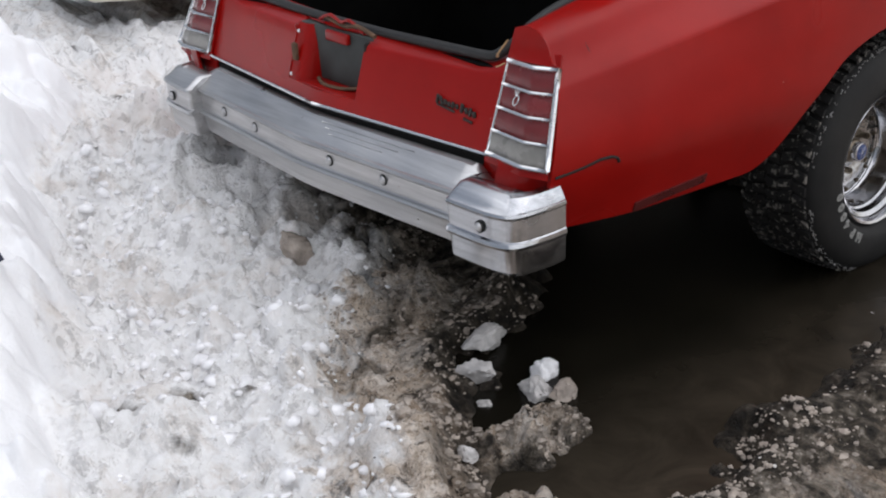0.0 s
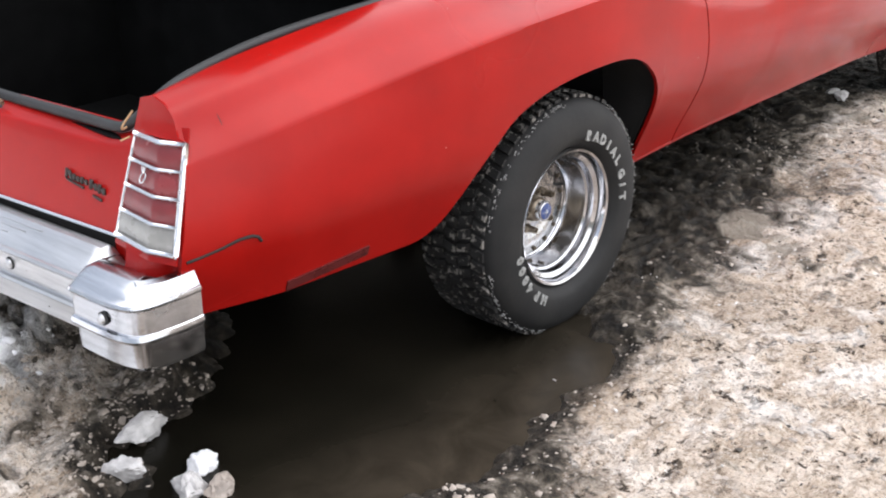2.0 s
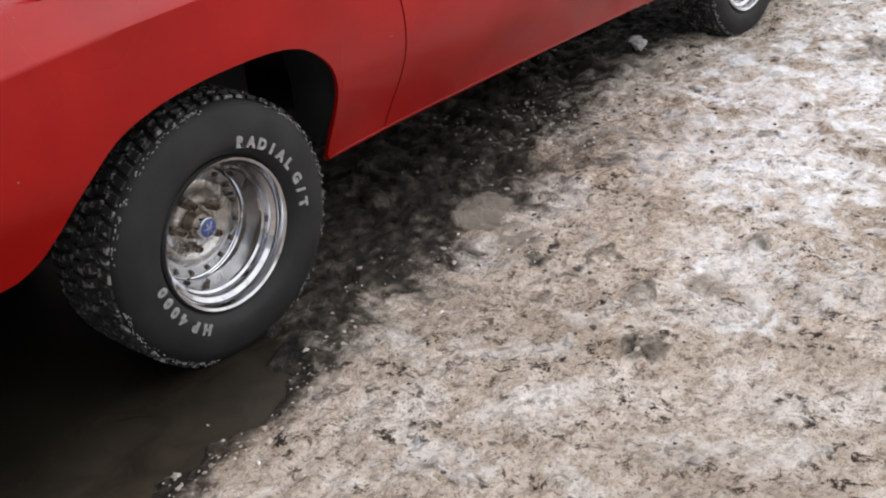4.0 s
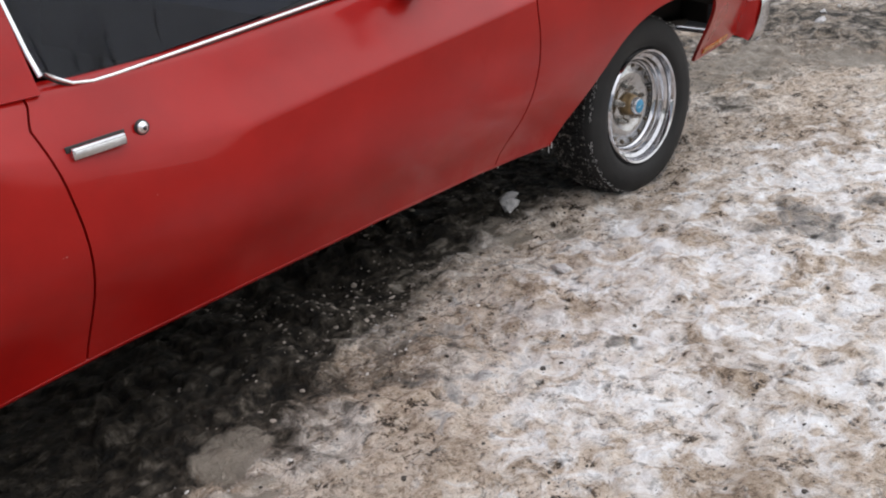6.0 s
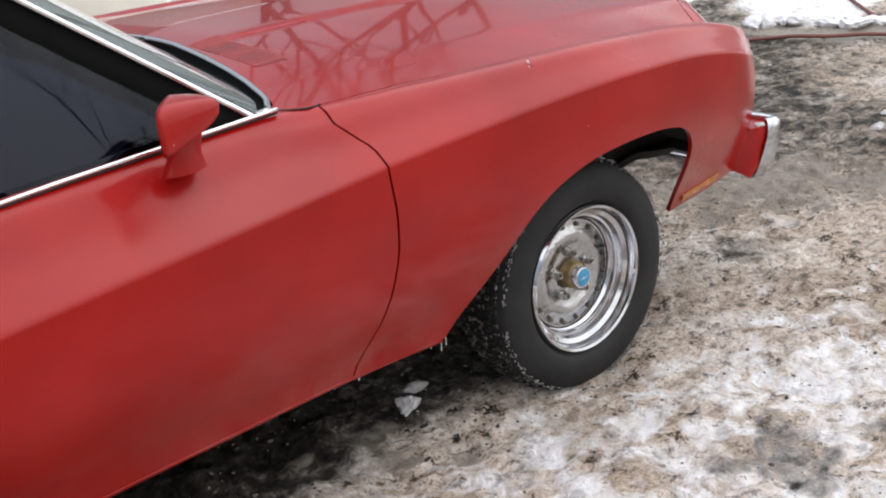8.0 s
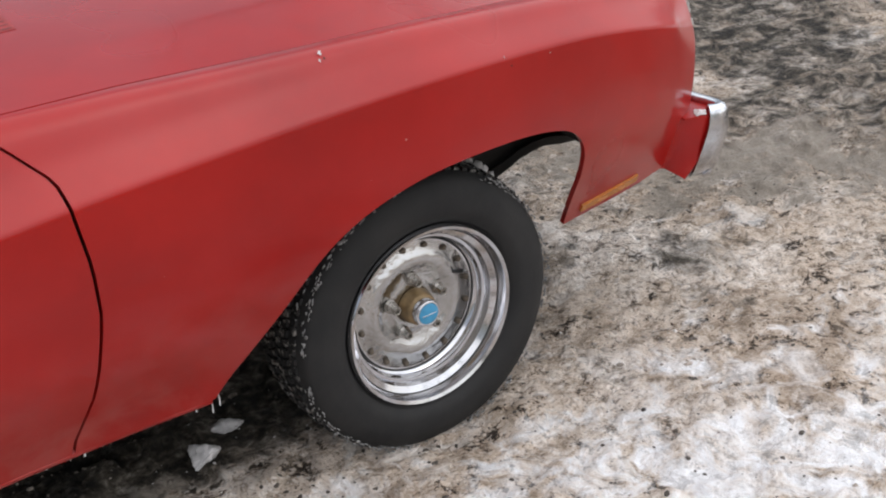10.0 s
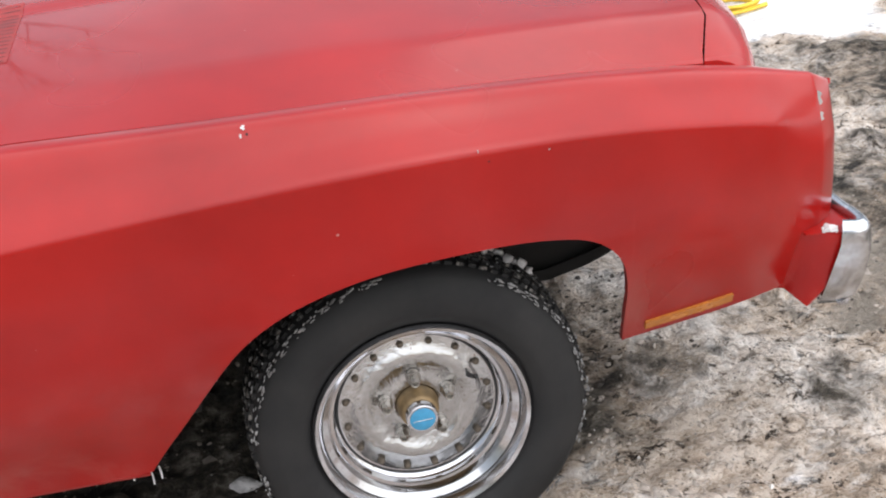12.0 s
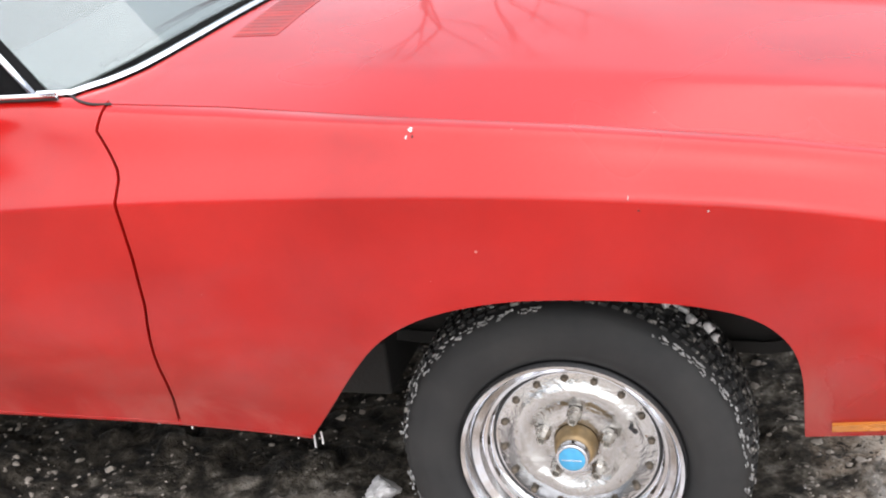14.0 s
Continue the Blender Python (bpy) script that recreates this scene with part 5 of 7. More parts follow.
# ---- front bumper ----
def front_bumper():
    bumper = new("front_bumper")
    bumper.parent = car
    bumper["label"] = "chrome front bumper with red filler"
    plan = spline([(3.766, -0.803, 0), (3.790, -0.814, 0), (3.810, -0.810, 0), (3.820, -0.79, 0), (3.821, -0.75, 0), (3.817, -0.70, 0), (3.812, -0.40, 0), (3.815, 0, 0)], 6)
    prof = ((0.026, 0.496), (0.025, 0.511), (0.018, 0.519), (0.008, 0.520), (-0.001, 0.515), (-0.006, 0.503), (-0.008, 0.478), (-0.0075, 0.455), (-0.002, 0.425), (0.007, 0.39), (0.019, 0.358), (0.034, 0.341), (0.052, 0.338))
    rows = []
    for i, p in enumerate(plan):
        d = (plan[min(i + 1, len(plan) - 1)] - plan[max(i - 1, 0)]).normalized()
        n = Vector((-d.y, d.x, 0))
        tail = max(0.0, 1 - i / 14)
        rows.append([(p.x + n.x * a - 0.05 * tail * max(0.0, 0.485 - z) / 0.15, p.y + n.y * a, z) for a, z in prof])
    # the upper lip turns back behind the corner of the wing
    full = rows + [[(x, -y, z) for x, y, z in r] for r in reversed(rows[:-1])]
    v, f = grid(full, flip=False)
    sharp(solid(link("bumper_bar", v, f, TRIM2, bumper), 0.006), 45)
    for s in (-1, 1):
        # painted filler between wing and chrome: from its edge on the wing to its edge on the chrome
        back = [(x, half_width(x, z) + 0.002, z) for x, z in ((3.680, 0.372), (3.684, 0.40), (3.689, 0.44), (3.696, 0.48), (3.704, 0.508))]
        edge = [(3.704, 0.786, 0.350), (3.735, 0.792, 0.382), (3.758, 0.797, 0.415), (3.769, 0.800, 0.452), (3.768, 0.802, 0.496)]
        rows = []
        for (xa, ya, za), (xb, yb, zb) in zip(back, edge):
            rows.append([(xa - 0.03, s * (half_width(xa - 0.03, za + 0.006) - 0.012), za + 0.006)] + [(xa + (xb - xa) * t, s * (ya + (yb - ya) * t + 0.006 * math.sin(math.pi * t)), za + (zb - za) * t) for t in (0, 0.15, 0.4, 0.7, 0.9, 1.0)] + [(xb + 0.010, s * (yb - 0.004), zb), (xb + 0.018, s * (yb - 0.016), zb)])
        v, f = grid(rows, flip=s > 0)
        solid(link("filler", v, f, PAINT, bumper, "red bumper filler panel"), 0.006)
        rows = [[(3.700, s * 0.79, 0.502), (3.72, s * 0.796, 0.502), (3.765, s * 0.800, 0.498), (3.79, s * 0.806, 0.498), (3.806, s * 0.802, 0.498)], [(3.700, s * 0.74, 0.503), (3.72, s * 0.745, 0.503), (3.765, s * 0.752, 0.500), (3.79, s * 0.765, 0.500), (3.809, s * 0.765, 0.500)], [(3.700, s * 0.60, 0.503), (3.72, s * 0.60, 0.503), (3.765, s * 0.60, 0.500), (3.78, s * 0.60, 0.500), (3.80, s * 0.60, 0.500)]]
        v, f = grid(rows, flip=s < 0)
        solid(link("filler_top", v, f, PAINT, bumper), 0.004)


front_bumper()
# packed snow on the filler
bm = bmesh.new()
for cx, cy, r in ((3.744, -0.790, 0.009), (3.752, -0.794, 0.008), (3.759, -0.788, 0.005), (3.737, -0.792, 0.006), (3.747, -0.783, 0.007)):
    g = bmesh.ops.create_icosphere(bm, subdivisions=3, radius=r)
    for vv in g["verts"]:
        vv.co = Vector((vv.co.x + cx, vv.co.y + cy, vv.co.z * 0.6 + 0.507)) + Vector(noise.noise_vector(vv.co * 140)) * 0.0055
me = bpy.data.meshes.new("snow_clump")
bm.to_mesh(me)
bm.free()
me.materials.append(ICE)
me.shade_smooth()
tagged(new("snow_clump", me), "small white clump of snow on the bumper", "snow")

bm = bmesh.new()
for k in range(7):
    g = bmesh.ops.create_icosphere(bm, subdivisions=2, radius=0.008 + 0.003 * math.sin(k * 2.3))
    turn = radians(40 + 3.2 * k)
    for vv in g["verts"]:
        vv.co = vv.co + Vector(noise.noise_vector(vv.co * 90 + Vector((k, 0, 0)))) * 0.008 + Vector((2.946 + 0.322 * math.cos(turn), -0.715 + 0.012 * math.sin(k * 1.7), 0.307 + 0.322 * math.sin(turn)))
me = bpy.data.meshes.new("snow_clump")
bm.to_mesh(me)
bm.free()
me.materials.append(ICE)
me.shade_smooth()
tagged(new("snow_clump", me), "grey clump of snow caught on the tyre tread", "snow")

for s in (-1, 1):
    rows = [[(x, s * (half_width(x, z) + 0.003), z) for z in (za, za + 0.007, za + 0.014, za + 0.018)] for x, za in zip(np.linspace(3.385, 3.560, 7), np.linspace(0.378, 0.392, 7))]
    v, f = grid(rows, flip=s < 0)
    solid(link("front_marker", v, f, LENS_AMBER, car, "amber side marker lamp"), 0.006, 0)

# ---- glasshouse ----
ROOF_Z = 1.335


def side_glass_y(z):
    return 0.800 - (z - 0.97) * 0.52


def pillar_x(z):
    return 2.018 - (z - 0.995) * 1.20


def belt_z(x):
    return along(((0.60, 1.02), (0.74, 1.02), (0.775, 1.000), (0.82, 0.975), (0.90, 0.966), (1.2, 0.977), (1.6, 0.992), (2.08, 1.001)), x)


for s in (-1, 1):
    # door window
    rows = []
    for t in np.linspace(0, 1, 13):
        row = []
        for u in np.linspace(0, 1, 20):
            xa = 0.765
            x = xa + u * (2.055 - xa)
            zb = belt_z(x) + 0.006
            z = zb + t * (ROOF_Z - 0.03 - zb)
            x = xa + u * (pillar_x(z) - 0.075 - xa)
            row.append((x, s * (side_glass_y(z) - 0.012), z))
        rows.append(row)
    v, f = grid(rows, flip=s > 0)
    g = solid(link("door_window", v, f, GLASS_DARK, car, "dark tinted door glass"), 0.004)
    # bright strip along the belt, up the rear edge
    path = [(x, s * 0.803, belt_z(x)) for x in np.linspace(2.085, 0.93, 30)] + [(0.87, s * 0.803, 0.967), (0.82, s * 0.803, 0.976), (0.785, s * 0.800, 0.996), (0.765, s * 0.795, 1.012)]
    v, f = sweep([(x, y - s * 0.004, z - 0.0065) for x, y, z in path], circle(0.0045, 6))
    link("belt_seal", v, f, RUBBER, car)
    v, f = sweep(path, circle(0.0048, 6))
    link("belt_trim", v, f, TRIM, car, "bright window trim")
    v, f = sweep([(0.752, s * 0.800, 1.008), (0.746, s * 0.772, 1.06), (0.742, s * 0.70, 1.20), (0.745, s * 0.635, 1.31)], circle(0.007, 6), up=(0, 1, 0))
    link("pillar_trim", v, f, TRIM, car, "bright window trim")
    # windscreen pillar with its bright edge
    pts = [(pillar_x(z), s * (side_glass_y(z) - 0.02), z) for z in np.linspace(0.985, ROOF_Z, 9)]
    v, f = sweep(pts, ((-0.075, -0.012), (0.0, -0.022), (0.022, 0.0), (0.008, 0.014), (-0.07, 0.010)), up=(0, s, 0.3))
    link("windscreen_pillar", v, f, BLACK, car)
    v, f = sweep([(x + 0.004, y - s * -0.018, z + 0.012) for x, y, z in pts], circle(0.0068, 6), up=(0, 1, 0))
    link("windscreen_trim", v, f, TRIM, car, "bright windscreen trim")
    # sail panel with quarter window
    def sail(x, z):
        return s * (0.792 - (z - 1.0) * 0.46 - 0.10 * float(smooth01(np.array(0.25 - x), 0.0, 0.8)) * (z - 1.0))
    xs = [-0.32, -0.2, 0.0, 0.2, 0.34, 0.42, 0.488]
    for cols, zlo, zhi in ((xs, 0, 1), ([0.660, 0.70, 0.735], 0, 1), ([0.488, 0.54, 0.60, 0.660], 0, 0.165)):
        rows = []
        for x in cols:
            z0 = station(x)[6] - 0.018
            top = min(ROOF_Z, 1.02 + max(0.0, (x + 0.42)) * 0.55) if x < 0.2 else ROOF_Z
            zz = np.linspace(z0, z0 + zhi * (top - z0), 9)
            rows.append([(x, sail(x, z), z) for z in zz])
        v, f = grid(rows, flip=s > 0)
        solid(link("sail_panel", v, f, PAINT, car), 0.012)
    rows = [[(x, sail(x, z) - s * 0.022, z) for z in np.linspace(1.05, ROOF_Z, 6)] for x in (0.47, 0.56, 0.68)]
    v, f = grid(rows, flip=s > 0)
    solid(link("quarter_window", v, f, GLASS_DARK, car, "dark quarter window"), 0.004)
    v, f = sweep([(0.488, sail(0.488, 1.25) + s * -0.004, 1.25), (0.488, sail(0.488, 1.066) - s * 0.004, 1.066), (0.660, sail(0.66, 1.062) - s * 0.004, 1.062), (0.660, sail(0.66, 1.25) - s * 0.004, 1.25)], circle(0.007, 6), up=(0, 1, 0))
    link("quarter_window_seal", v, f, RUBBER, car)

# shut line from the belt trim round the cowl to the door's top corner
for s in (-1, 1):
    v, f = sweep(spline([(2.088, s * 0.765, 0.9905), (2.105, s * 0.782, 0.9895), (2.122, s * 0.797, 0.9885), (2.140, s * 0.806, 0.9870), (2.155, s * 0.811, 0.9858), (2.172, s * 0.810, 0.9846), (2.190, s * 0.806, 0.9835)], 5), circle(0.0026, 6))
    link("cowl_shut_line", v, f, DARK, car)

# windscreen and its bright base trim
rows = []
for t in np.linspace(0, 1, 12):
    z = 0.990 + t * (ROOF_Z - 0.990)
    row = []
    for s in np.linspace(-1, 1, 25):
        w = side_glass_y(z) - 0.02
        base = cowl_x(s * 0.745) - 0.052 - 0.016 * (1 - s * s)
        x = base - t * (base - 1.625 - 0.15 * (1 - s * s))
        row.append((x, s * w, z + 0.030 * (1 - t) * (1 - s * s)))
    rows.append(row)
v, f = grid(rows, flip=True)
solid(link("windscreen", v, f, GLASS, car, "large curved windscreen"), 0.005).visible_shadow = False
v, f = sweep([(2.04, -0.788, 0.998), (2.062, -0.785, 0.998)] + [(cowl_x(y) - 0.012, y, hood_z(cowl_x(y), y) + 0.005) for y in np.linspace(-0.765, 0.765, 50)] + [(2.062, 0.785, 0.998), (2.04, 0.788, 0.998)], circle(0.0075, 6))
link("cowl_trim", v, f, TRIM, car, "bright trim at the base of the windscreen")
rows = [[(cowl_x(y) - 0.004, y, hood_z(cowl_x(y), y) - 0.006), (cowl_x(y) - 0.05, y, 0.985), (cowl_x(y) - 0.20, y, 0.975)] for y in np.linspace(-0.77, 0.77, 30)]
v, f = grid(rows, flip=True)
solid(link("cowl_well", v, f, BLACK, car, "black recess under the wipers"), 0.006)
for a, b in (((2.085, -0.64, 1.004), (2.150, -0.28, 1.035)), ((2.095, -0.60, 1.004), (2.165, -0.20, 1.038)), ((2.20, -0.05, 1.045), (2.14, 0.42, 1.03))):
    v, f = sweep([Vector(a).lerp(Vector(b), t) + Vector((0, 0, 0.006 * math.sin(math.pi * t))) for t in np.linspace(0, 1, 10)], circle(0.006, 6))
    link("wiper_arm", v, f, RUBBER, car)
rows = [[(x, y, z) for x, z in ((2.06, 0.965), (2.01, 0.99), (1.80, 0.985), (1.62, 0.90), (1.58, 0.70))] for y in np.linspace(-0.70, 0.70, 7)]
v, f = grid(rows)
solid(link("dashboard", v, f, plain("dark_grey_vinyl", (0.055, 0.058, 0.060), 0.6), car), 0.01)
# roof, rear window, shelf
rows = [[(x, y, ROOF_Z + 0.03 * (1 - (y / 0.62) ** 2) - 0.02 * ((x - 0.9) / 0.75) ** 2) for y in np.linspace(-0.62, 0.62, 15)] for x in np.linspace(0.18, 1.66, 15)]
v, f = grid(rows, flip=True)
solid(link("roof", v, f, PAINT, car), 0.02)
rows = [[(x, y * k, z) for y in np.linspace(-0.62, 0.62, 9)] for x, z, k in ((0.19, ROOF_Z, 1.0), (-0.05, 1.18, 1.08), (-0.33, 1.01, 1.14))]
v, f = grid(rows, flip=True)
solid(link("rear_window", v, f, GLASS_DARK, car, "dark rear window"), 0.005)
rows = [[(x, y, z) for y in np.linspace(-0.735, 0.735, 9)] for x, z in ((-0.30, 1.008), (-0.36, 1.0), (-0.44, 0.975))]
v, f = grid(rows, flip=True)
solid(link("deck_front", v, f, PAINT, car), 0.01)
at(part("seat", block((0.55, 1.2, 0.32), 0.06), bpy.data.materials["dark_grey_vinyl"], car), 0.95, 0, 0.58)
at(part("seat_back", block((0.18, 1.2, 0.55), 0.06), bpy.data.materials["dark_grey_vinyl"], car), 0.70, 0, 0.86, 0, -15)

# boot lid, standing open
rows = []
for t in np.linspace(0, 1, 12):
    rows.append([(-0.47 - 0.20 * t - 0.04 * math.sin(math.pi * t), y, 1.03 + 0.78 * t) for y in np.linspace(-0.665, 0.665, 13)])
v, f = grid(rows, flip=True)
lid = solid(link("boot_lid", v, f, PAINT, car, "red boot lid standing open"), 0.012)
rows = [[(x - 0.028, y * 0.95, z) for x, y, z in r] for r in rows]
v, f = grid(rows, flip=True)
solid(link("lid_lining", v, f, DARK, lid, "black underside of the lid"), 0.012)
for s in (-1, 1):
    v, f = sweep(spline([(-0.40, s * 0.58, 0.90), (-0.44, s * 0.58, 1.00), (-0.49, s * 0.58, 1.10)], 5), circle(0.012, 6), up=(0, 1, 0))
    link("lid_hinge", v, f, DARK, lid)

# ---- door furniture and mirror ----
hx, hz = 0.800, 0.854
hy = -half_width(hx, hz)
handle = at(part("door_handle", block((0.134, 0.018, 0.027), 0.006, 3), CHROME, door, "flat chrome pull handle"), hx - 0.002, hy - 0.012, hz, 0, 1.0, 0)
at(part("handle_face", block((0.128, 0.003, 0.018), 0.001, 1), BUMPER, handle, "dull brushed inlay"), 0.001, -0.0088, -0.0015)
box = at(part("handle_recess", block((0.148, 0.004, 0.034), 0.0015), RUBBER, door), hx - 0.002, hy - 0.002, hz, 0, 1.0, 0)
v, f = lathe(((0.0, -0.010), (0.006, -0.010), (0.008, -0.006), (0.011, -0.006), (0.0142, -0.0035), (0.0145, 0.004)), 24)
at(link("door_lock", v, f, TRIM, door, "round chrome lock"), 0.922, -half_width(0.922, 0.857) - 0.008, 0.857)
v, f = lathe(((0.013, -0.003), (0.0175, -0.002), (0.018, 0.005)), 24)
at(link("lock_ring", v, f, RUBBER, door, "black rubber lock ring"), 0.922, -half_width(0.922, 0.857) - 0.008, 0.857)
v, f = lathe(((0.0, -0.0115), (0.0045, -0.0115), (0.005, -0.009)), 12)
at(link("keyhole", v, f, RUBBER, door), 0.922, -half_width(0.922, 0.857) - 0.008, 0.857)
at(part("door_handle", block((0.165, 0.020, 0.030), 0.007, 3), TRIM, car), hx, -hy + 0.012, hz)


def door_mirror(side):
    root = new("door_mirror")
    root.parent = car
    root["label"] = "red bullet-shaped door mirror"
    root.location = (0.012, 0.0, 0.014)
    rows = []
    for t in np.linspace(0, 1, 12):
        x = 1.768 + 0.112 * t
        k = (1 - 0.62 * t ** 1.15) * math.sqrt(max(0.0, 1 - t ** 7)) * 0.98
        zc = 1.052 + 0.014 * t
        rows.append([(x, -0.915 + 0.055 * k * math.copysign(abs(math.cos(a)) ** 0.5, math.cos(a)), zc + 0.050 * k * math.copysign(abs(math.sin(a)) ** 0.5, math.sin(a))) for a in np.linspace(0, 2 * math.pi, 21)])
    rows = [[(x + 0.9 * (y + 0.915) * (1 - (x - 1.768) / 0.112), y, z) for x, y, z in r] for r in rows]
    rows.insert(0, [(1.777 + 0.8 * (y + 0.915), -0.915 + (y + 0.915) * 0.85, 1.052 + (z - 1.052) * 0.85) for _, y, z in rows[0]])
    v, f = grid(rows, flip=True)
    if side > 0:
        v, f = mirror_y(v, f)
    link("shell", v, f, PAINT, root)
    face = [(1.777 + 0.8 * 0.046 * math.cos(a), -0.915 + 0.046 * math.cos(a), 1.052 + 0.042 * math.sin(a)) for a in np.linspace(0, 2 * math.pi, 20, endpoint=False)]
    if side > 0:
        face = [(x, -y, z) for x, y, z in face]
    link("mirror_glass", face, [tuple(range(20))], CHROME, root, smooth=False)
    rows = []
    for t in np.linspace(0, 1, 7):
        z = 1.02 - 0.075 * t
        w = 0.030 - 0.006 * math.sin(math.pi * t) + 0.012 * t
        xc, yc = 1.810, -0.895 + 0.052 * t - 0.02 * t
        rows.append([(xc + 1.15 * w * math.cos(a), yc + 0.75 * w * math.sin(a), z) for a in np.linspace(0, 2 * math.pi, 17)])
    v, f = grid(rows, flip=False)
    if side > 0:
        v, f = mirror_y(v, f)
    link("foot", v, f, PAINT, root)


door_mirror(-1)


# ---- wheels ----
def tyre_ring(R, rim, half, sidewall=0.010):
    """Tyre cross-section as (radius, along); the outer face at -half."""
    pts = [(rim, -half + 0.022), (rim + 0.010, -half + 0.006), (rim + 0.026, -half - sidewall * 0.75), (rim + 0.042, -half - sidewall * 0.95), (rim + 0.065, -half - sidewall)]
    pts += [(R - 0.045, -half - sidewall * 0.8), (R - 0.022, -half - sidewall * 0.4 + 0.004), (R - 0.010, -half - sidewall * 0.4 + 0.016), (R - 0.006, -half + 0.035)]
    pts += [(R - 0.004, 0), (R - 0.006, half - 0.035), (R - 0.02, half - 0.01), (R - 0.06, half + 0.004), (rim + 0.02, half), (rim, half - 0.02)]
    return pts


def tread_blocks(R, half, count, rows_n):
    verts, faces = [], []
    rs = random.Random(5)
    lanes = np.linspace(-half + 0.012, half - 0.012, rows_n + 1)
    for j in range(rows_n):
        y0, y1 = lanes[j] + 0.003, lanes[j + 1] - 0.003
        edge = j in (0, rows_n - 1)
        for k in range(count):
            a0 = 2 * math.pi * (k + 0.5 * (j % 2)) / count
            da = 2 * math.pi / count * (0.62 + 0.12 * rs.random())
            skew = 0.25 * (y1 - y0) / R * (1 if j % 2 else -1)
            r0, r1 = R - 0.013, R + rs.uniform(-0.001, 0.001) - (0.004 if edge else 0)
            base = len(verts)
            for r, sh in ((r0, 0.0), (r1, 0.05)):
                for a, y in ((a0 + sh * da, y0), (a0 + da * (1 - sh), y0), (a0 + da * (1 - sh) + skew, y1), (a0 + sh * da + skew, y1)):
                    verts.append((r * math.cos(a), y, r * math.sin(a)))
            q = base
            faces += [(q + 4, q + 5, q + 6, q + 7), (q, q + 1, q + 5, q + 4), (q + 1, q + 2, q + 6, q + 5), (q + 2, q + 3, q + 7, q + 6), (q + 3, q, q + 4, q + 7)]
    return verts, faces


def lettering(word, radius, start, step, size, y, parent):
    """Raised letters round a sidewall, their feet to the hub; angles in degrees, clockwise as seen from outside."""
    for k, ch in enumerate(word):
        if ch == " ":
            continue
        cu = bpy.data.curves.new("letter", "FONT")
        cu.body, cu.size, cu.extrude, cu.align_x, cu.align_y = ch, size, 0.0022, "CENTER", "CENTER"
        cu.offset = 0.0022
        tmp = bpy.data.objects.new("letter", cu)
        scene.collection.objects.link(tmp)
        dg = bpy.context.evaluated_depsgraph_get()
        me = bpy.data.meshes.new_from_object(tmp.evaluated_get(dg))
        bpy.data.objects.remove(tmp)
        me.materials.clear()
        me.materials.append(LETTER)
        ob = new("letter", me)
        ob.parent = parent
        ang = radians(start - step * k)
        turn = Matrix.Rotation(math.pi / 2 - ang, 4, "Y") @ Matrix.Rotation(math.pi / 2, 4, "X")
        ob.matrix_basis = Matrix.Translation((radius * math.cos(ang), y, radius * math.sin(ang))) @ turn


